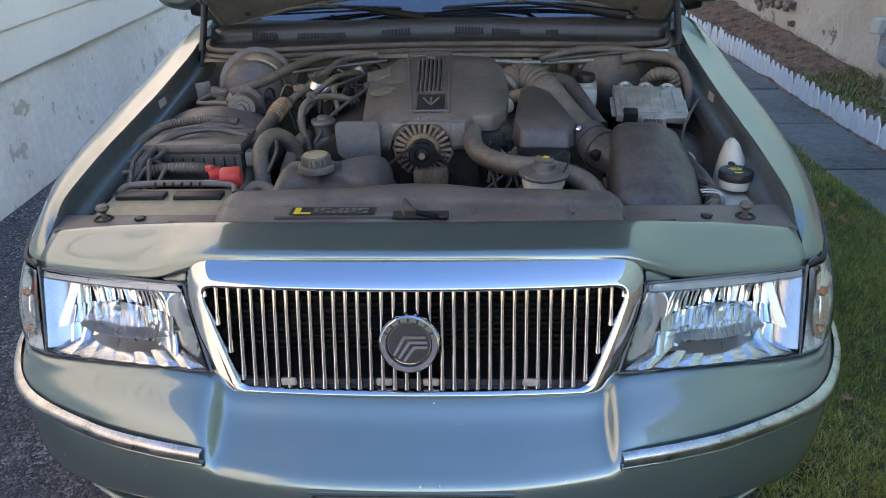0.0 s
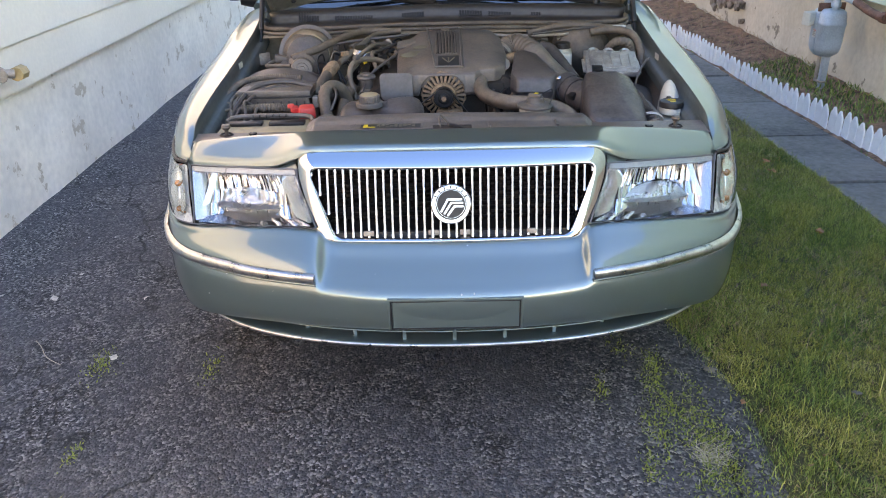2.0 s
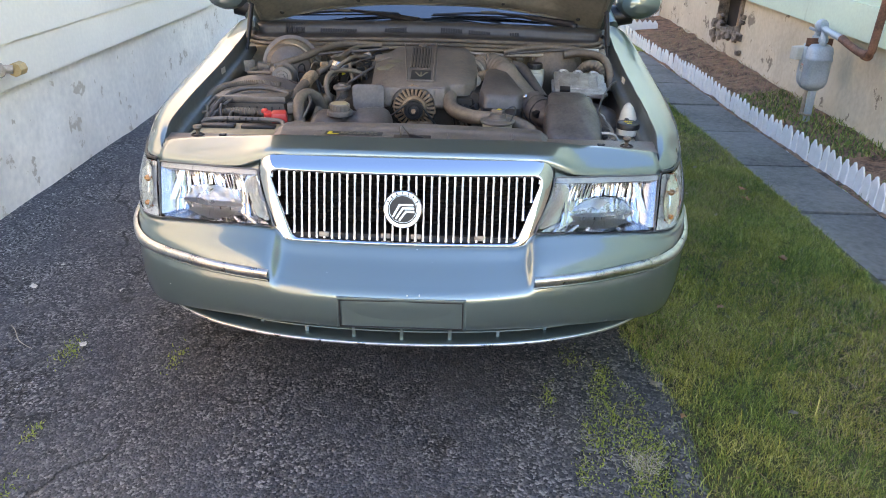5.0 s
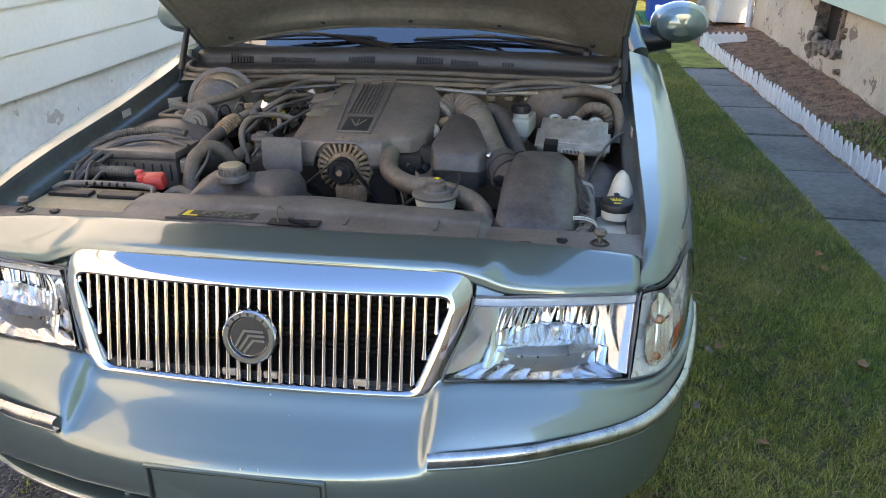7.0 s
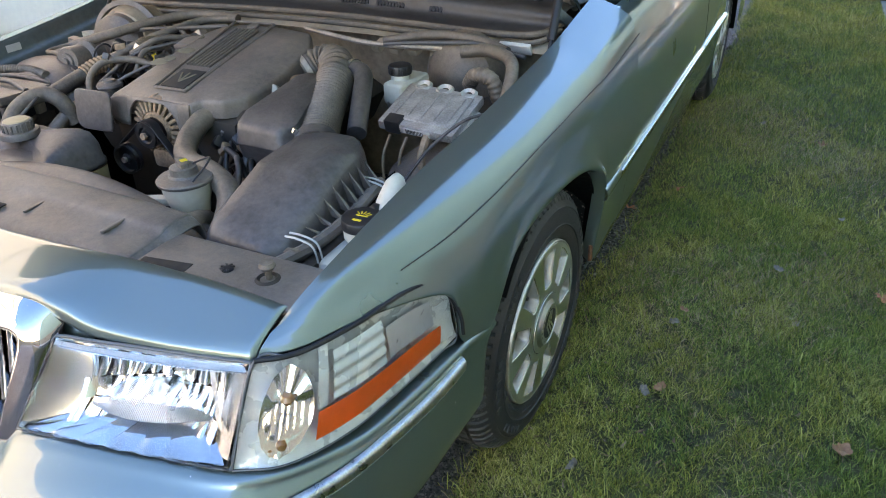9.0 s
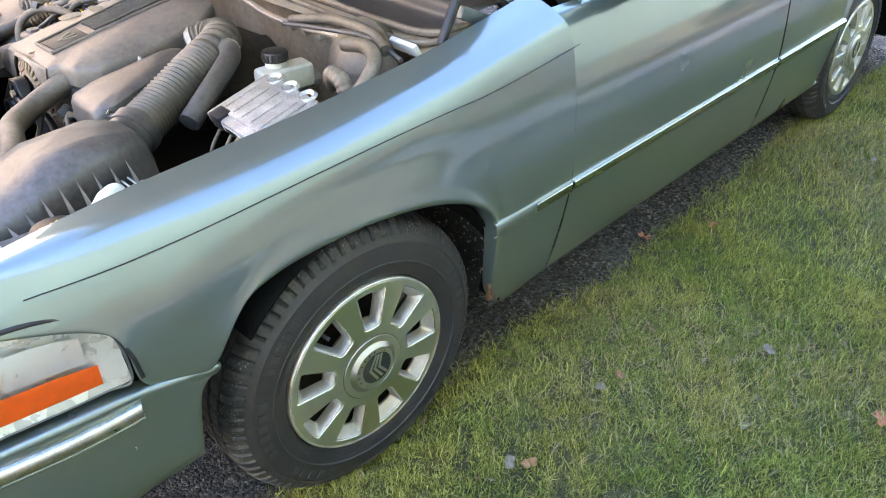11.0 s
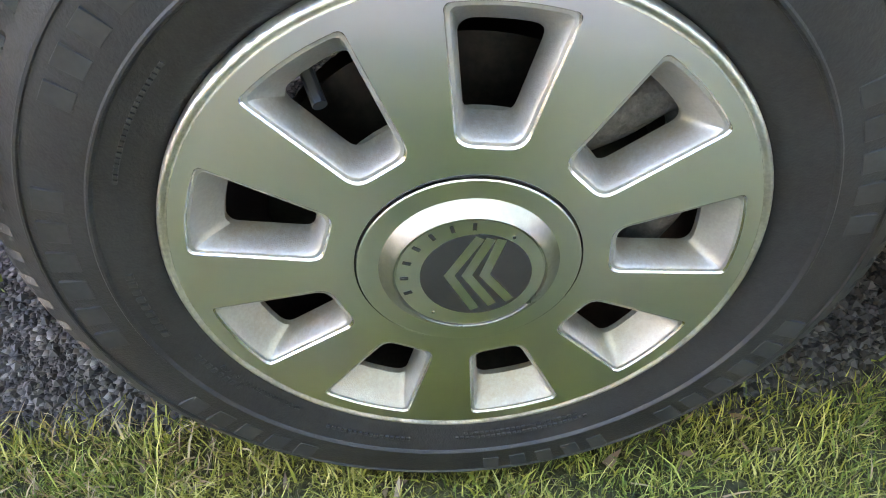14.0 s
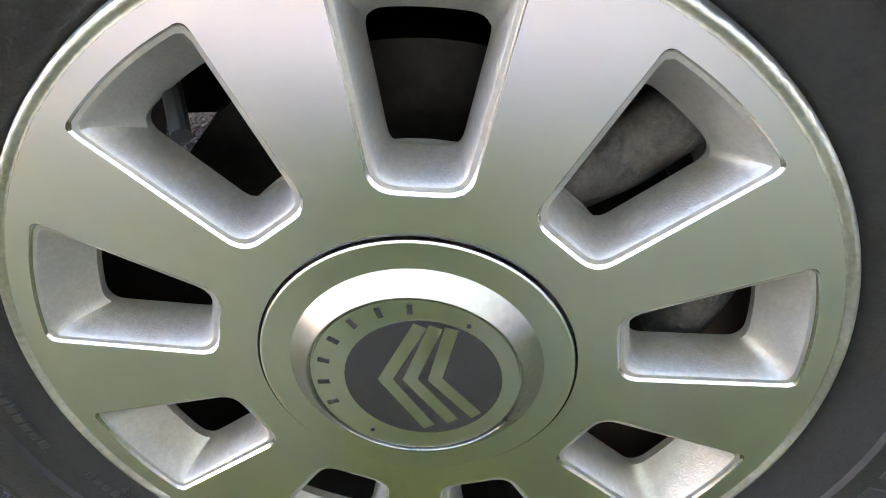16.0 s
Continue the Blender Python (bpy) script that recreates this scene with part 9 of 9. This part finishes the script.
blades("bed_weeds", sx_, sy_, 0.02 + 0.10 * (sx_ - 2.4) / 0.6, rng.uniform(0.02, 0.06, len(sx_)), rng.uniform(0.004, 0.010, len(sx_)), rng.uniform(0.3, 0.95, len(sx_)), grass_mat, "low green weeds in the bed", "weeds")
sx_, sy_ = scatter(1500, 2.2, 2.55, 0.5, 9.0, lambda x, y: (np.abs(x - (2.70 - 0.055 * y)) < 0.03) & (np.sin(y * 4.1) > 0.2))
blades("fence_weeds", sx_, sy_, np.full(len(sx_), 0.01), rng.uniform(0.02, 0.05, len(sx_)), rng.uniform(0.004, 0.009, len(sx_)), rng.uniform(0.3, 0.95, len(sx_)), grass_mat, "weeds along the fence", "weeds")

# crushed stone where the asphalt breaks up beside the front wheel
grit_mat = leafy("asphalt_grit", (0.018, 0.017, 0.018), (0.052, 0.049, 0.049), (0.13, 0.12, 0.115), 0.7)


def grit(name, n, x0, x1, y0, y1, lo, hi, keep, label):
    gx, gy2 = scatter(n, x0, x1, y0, y1, keep)
    n = len(gx)
    oct_ = np.array([(1, 0, 0), (-1, 0, 0), (0, 1, 0), (0, -1, 0), (0, 0, 0.7), (0, 0, -0.7)], np.float32)
    tri = np.array([(0, 2, 4), (2, 1, 4), (1, 3, 4), (3, 0, 4)], np.int32)
    s = rng.uniform(lo, hi, n)
    co = oct_[None] * s[:, None, None] * rng.uniform(0.6, 1.3, (n, 6, 3))
    ang = rng.uniform(0, 6.28, n)
    cx, cy = co[..., 0] * np.cos(ang)[:, None] - co[..., 1] * np.sin(ang)[:, None], co[..., 0] * np.sin(ang)[:, None] + co[..., 1] * np.cos(ang)[:, None]
    co[..., 0], co[..., 1] = cx + gx[:, None], cy + gy2[:, None]
    co[..., 2] += 0.001
    faces = (tri[None] + (np.arange(n) * 6)[:, None, None]).reshape(-1, 3)
    me = bpy.data.meshes.new(name)
    me.from_pydata(co.reshape(-1, 3).tolist(), [], faces.tolist())
    me.materials.append(grit_mat)
    return tagged(new(name, me), label, "gravel", kind="stuff")


grit("loose_grit", 14000, -0.1, 1.0, 1.3, 2.7, 0.004, 0.0105, lambda x, y: x < edge_v(y) + 0.03, "coarse broken asphalt beside the wheel")
grit("loose_grit", 14000, -1.9, 0.95, -0.2, 1.6, 0.002, 0.0055, lambda x, y: x < edge_v(y) + 0.03, "fine loose grit on the drive")
grit_mat = leafy("dark_crumbs", (0.012, 0.010, 0.009), (0.035, 0.029, 0.024), (0.09, 0.075, 0.06), 0.85)
grit("soil_crumbs", 14000, 0.45, 0.95, 2.3, 6.2, 0.003, 0.010, lambda x, y: x < edge_v(y) + 0.04, "dark soil crumbs and broken asphalt along the car")


def fallen_leaf(x, y, size, turn, material, kind_, z=0.03):
    """A curled dry leaf: lobed like a maple's, or a plain oval."""
    bm = bmesh.new()
    n = 40
    rim = []
    for k in range(n):
        a = 2 * math.pi * k / n
        if kind_ == "maple":
            r = 0.45 + 0.55 * abs(math.cos(2.5 * a)) ** 1.4 + 0.06 * math.sin(13 * a)
        else:
            r = (0.5 + 0.5 * abs(math.cos(a))) * (1 + 0.1 * math.sin(7 * a))
        rim.append((r * math.cos(a), r * math.sin(a)))
    c = bm.verts.new((0, 0, 0))
    rings = []
    for s in (0.5, 1.0):
        rings.append([bm.verts.new((p * s * size, q * s * size, size * (0.35 * (p * p * s * s) * math.sin(turn + 1) + 0.3 * (q * s) ** 2 + 0.1 * math.sin(7 * p * s + turn)))) for p, q in rim])
    for j in range(n):
        bm.faces.new((c, rings[0][j], rings[0][(j + 1) % n]))
        bm.faces.new((rings[0][j], rings[1][j], rings[1][(j + 1) % n], rings[0][(j + 1) % n]))
    bmesh.ops.transform(bm, matrix=pose(0, 0, 0, random.uniform(-20, 20), random.uniform(-20, 20), turn * 57), verts=bm.verts)
    ob = part("fallen_leaf", bm, material)
    ob.matrix_basis = Matrix.Translation((x, y, z + size * 0.25))
    names = {"dry_leaf_bleached": "bleached dead leaf lying on the asphalt", "dry_leaf_brown": "curled brown dead leaf lying on the grass", "dry_leaf_red": "reddish dead maple leaf lying on the grass", "dry_leaf_pale": "pale crumpled dead leaf lying on the grass"}
    tagged(ob, names[material.name], "leaf", "fallen leaves")
    return ob


LEAVES = [(0.735, 0.607, 0.045, leaf_brown, "oval", 0.0), (1.285, 1.07, 0.028, leaf_pale, "oval", 0.03), (1.268, 1.782, 0.03, leaf_brown, "oval", 0.03), (1.016, 3.671, 0.04, leaf_red, "maple", 0.03),
          (1.47, 3.132, 0.03, leaf_pale, "oval", 0.03), (1.70, 2.27, 0.045, leaf_brown, "oval", 0.03), (1.188, 2.30, 0.028, leaf_pale, "oval", 0.03), (1.197, 2.675, 0.025, leaf_pale, "oval", 0.03),
          (1.553, 2.81, 0.025, leaf_pale, "oval", 0.03), (1.213, 2.75, 0.025, leaf_brown, "oval", 0.03), (1.225, 2.33, 0.030, leaf_brown, "oval", 0.03), (1.80, 3.07, 0.045, leaf_red, "maple", 0.03),
          (1.837, 3.24, 0.04, leaf_red, "maple", 0.03), (1.66, 3.63, 0.03, leaf_pale, "oval", 0.03), (0.856, 3.457, 0.045, leaf_red, "maple", 0.01), (1.09, 1.93, 0.028, leaf_pale, "oval", 0.03)]
LEAVES += [(0.876, 1.256, 0.03, leaf_pale, "oval", 0.01), (0.934, 1.08, 0.022, leaf_brown, "oval", 0.01), (1.26, 4.6, 0.03, leaf_pale, "oval", 0.03), (1.55, 4.4, 0.035, leaf_brown, "maple", 0.03), (1.35, 0.5, 0.03, leaf_brown, "oval", 0.03)]
LEAVES += [(-1.662, 1.841, 0.028, leaf_bleached, "oval", 0.01), (-1.273, 1.835, 0.020, leaf_bleached, "oval", 0.01), (-1.237, 1.394, 0.030, leaf_bleached, "oval", 0.01), (-1.897, 1.867, 0.022, leaf_bleached, "oval", 0.01), (-1.636, 2.051, 0.018, leaf_bleached, "oval", 0.01)]
for k, (x, y, s, mt, kd, z) in enumerate(LEAVES):
    fallen_leaf(x, y, s * 0.66, 0.7 + 1.3 * k, mt, kd, z if z < 0.02 else float(on_lawn(np.array([x]), np.array([y]))[0]) + 0.022)

twig = part("twig", tube([(-1.588, 1.531, 0.004), (-1.542, 1.479, 0.012), (-1.493, 1.416, 0.006), (-1.420, 1.368, 0.004)], 0.0018, 6, 5, ends=(0.0012, 0.0018, 0.0018, 0.001)), root_mat)
tagged(twig, "thin pale dry twig lying on the asphalt", "twig")
grit_mat = leafy("paint_flakes", (0.20, 0.18, 0.16), (0.45, 0.42, 0.37), (0.72, 0.70, 0.65), 0.8)
grit("paint_flakes", 2600, -2.20, -1.55, -0.2, 4.5, 0.0015, 0.006, lambda x, y: rng.uniform(0, 1, len(x)) < np.exp(-6.5 * (x + 2.18)), "pale paint flakes and grit along the wall's foot")
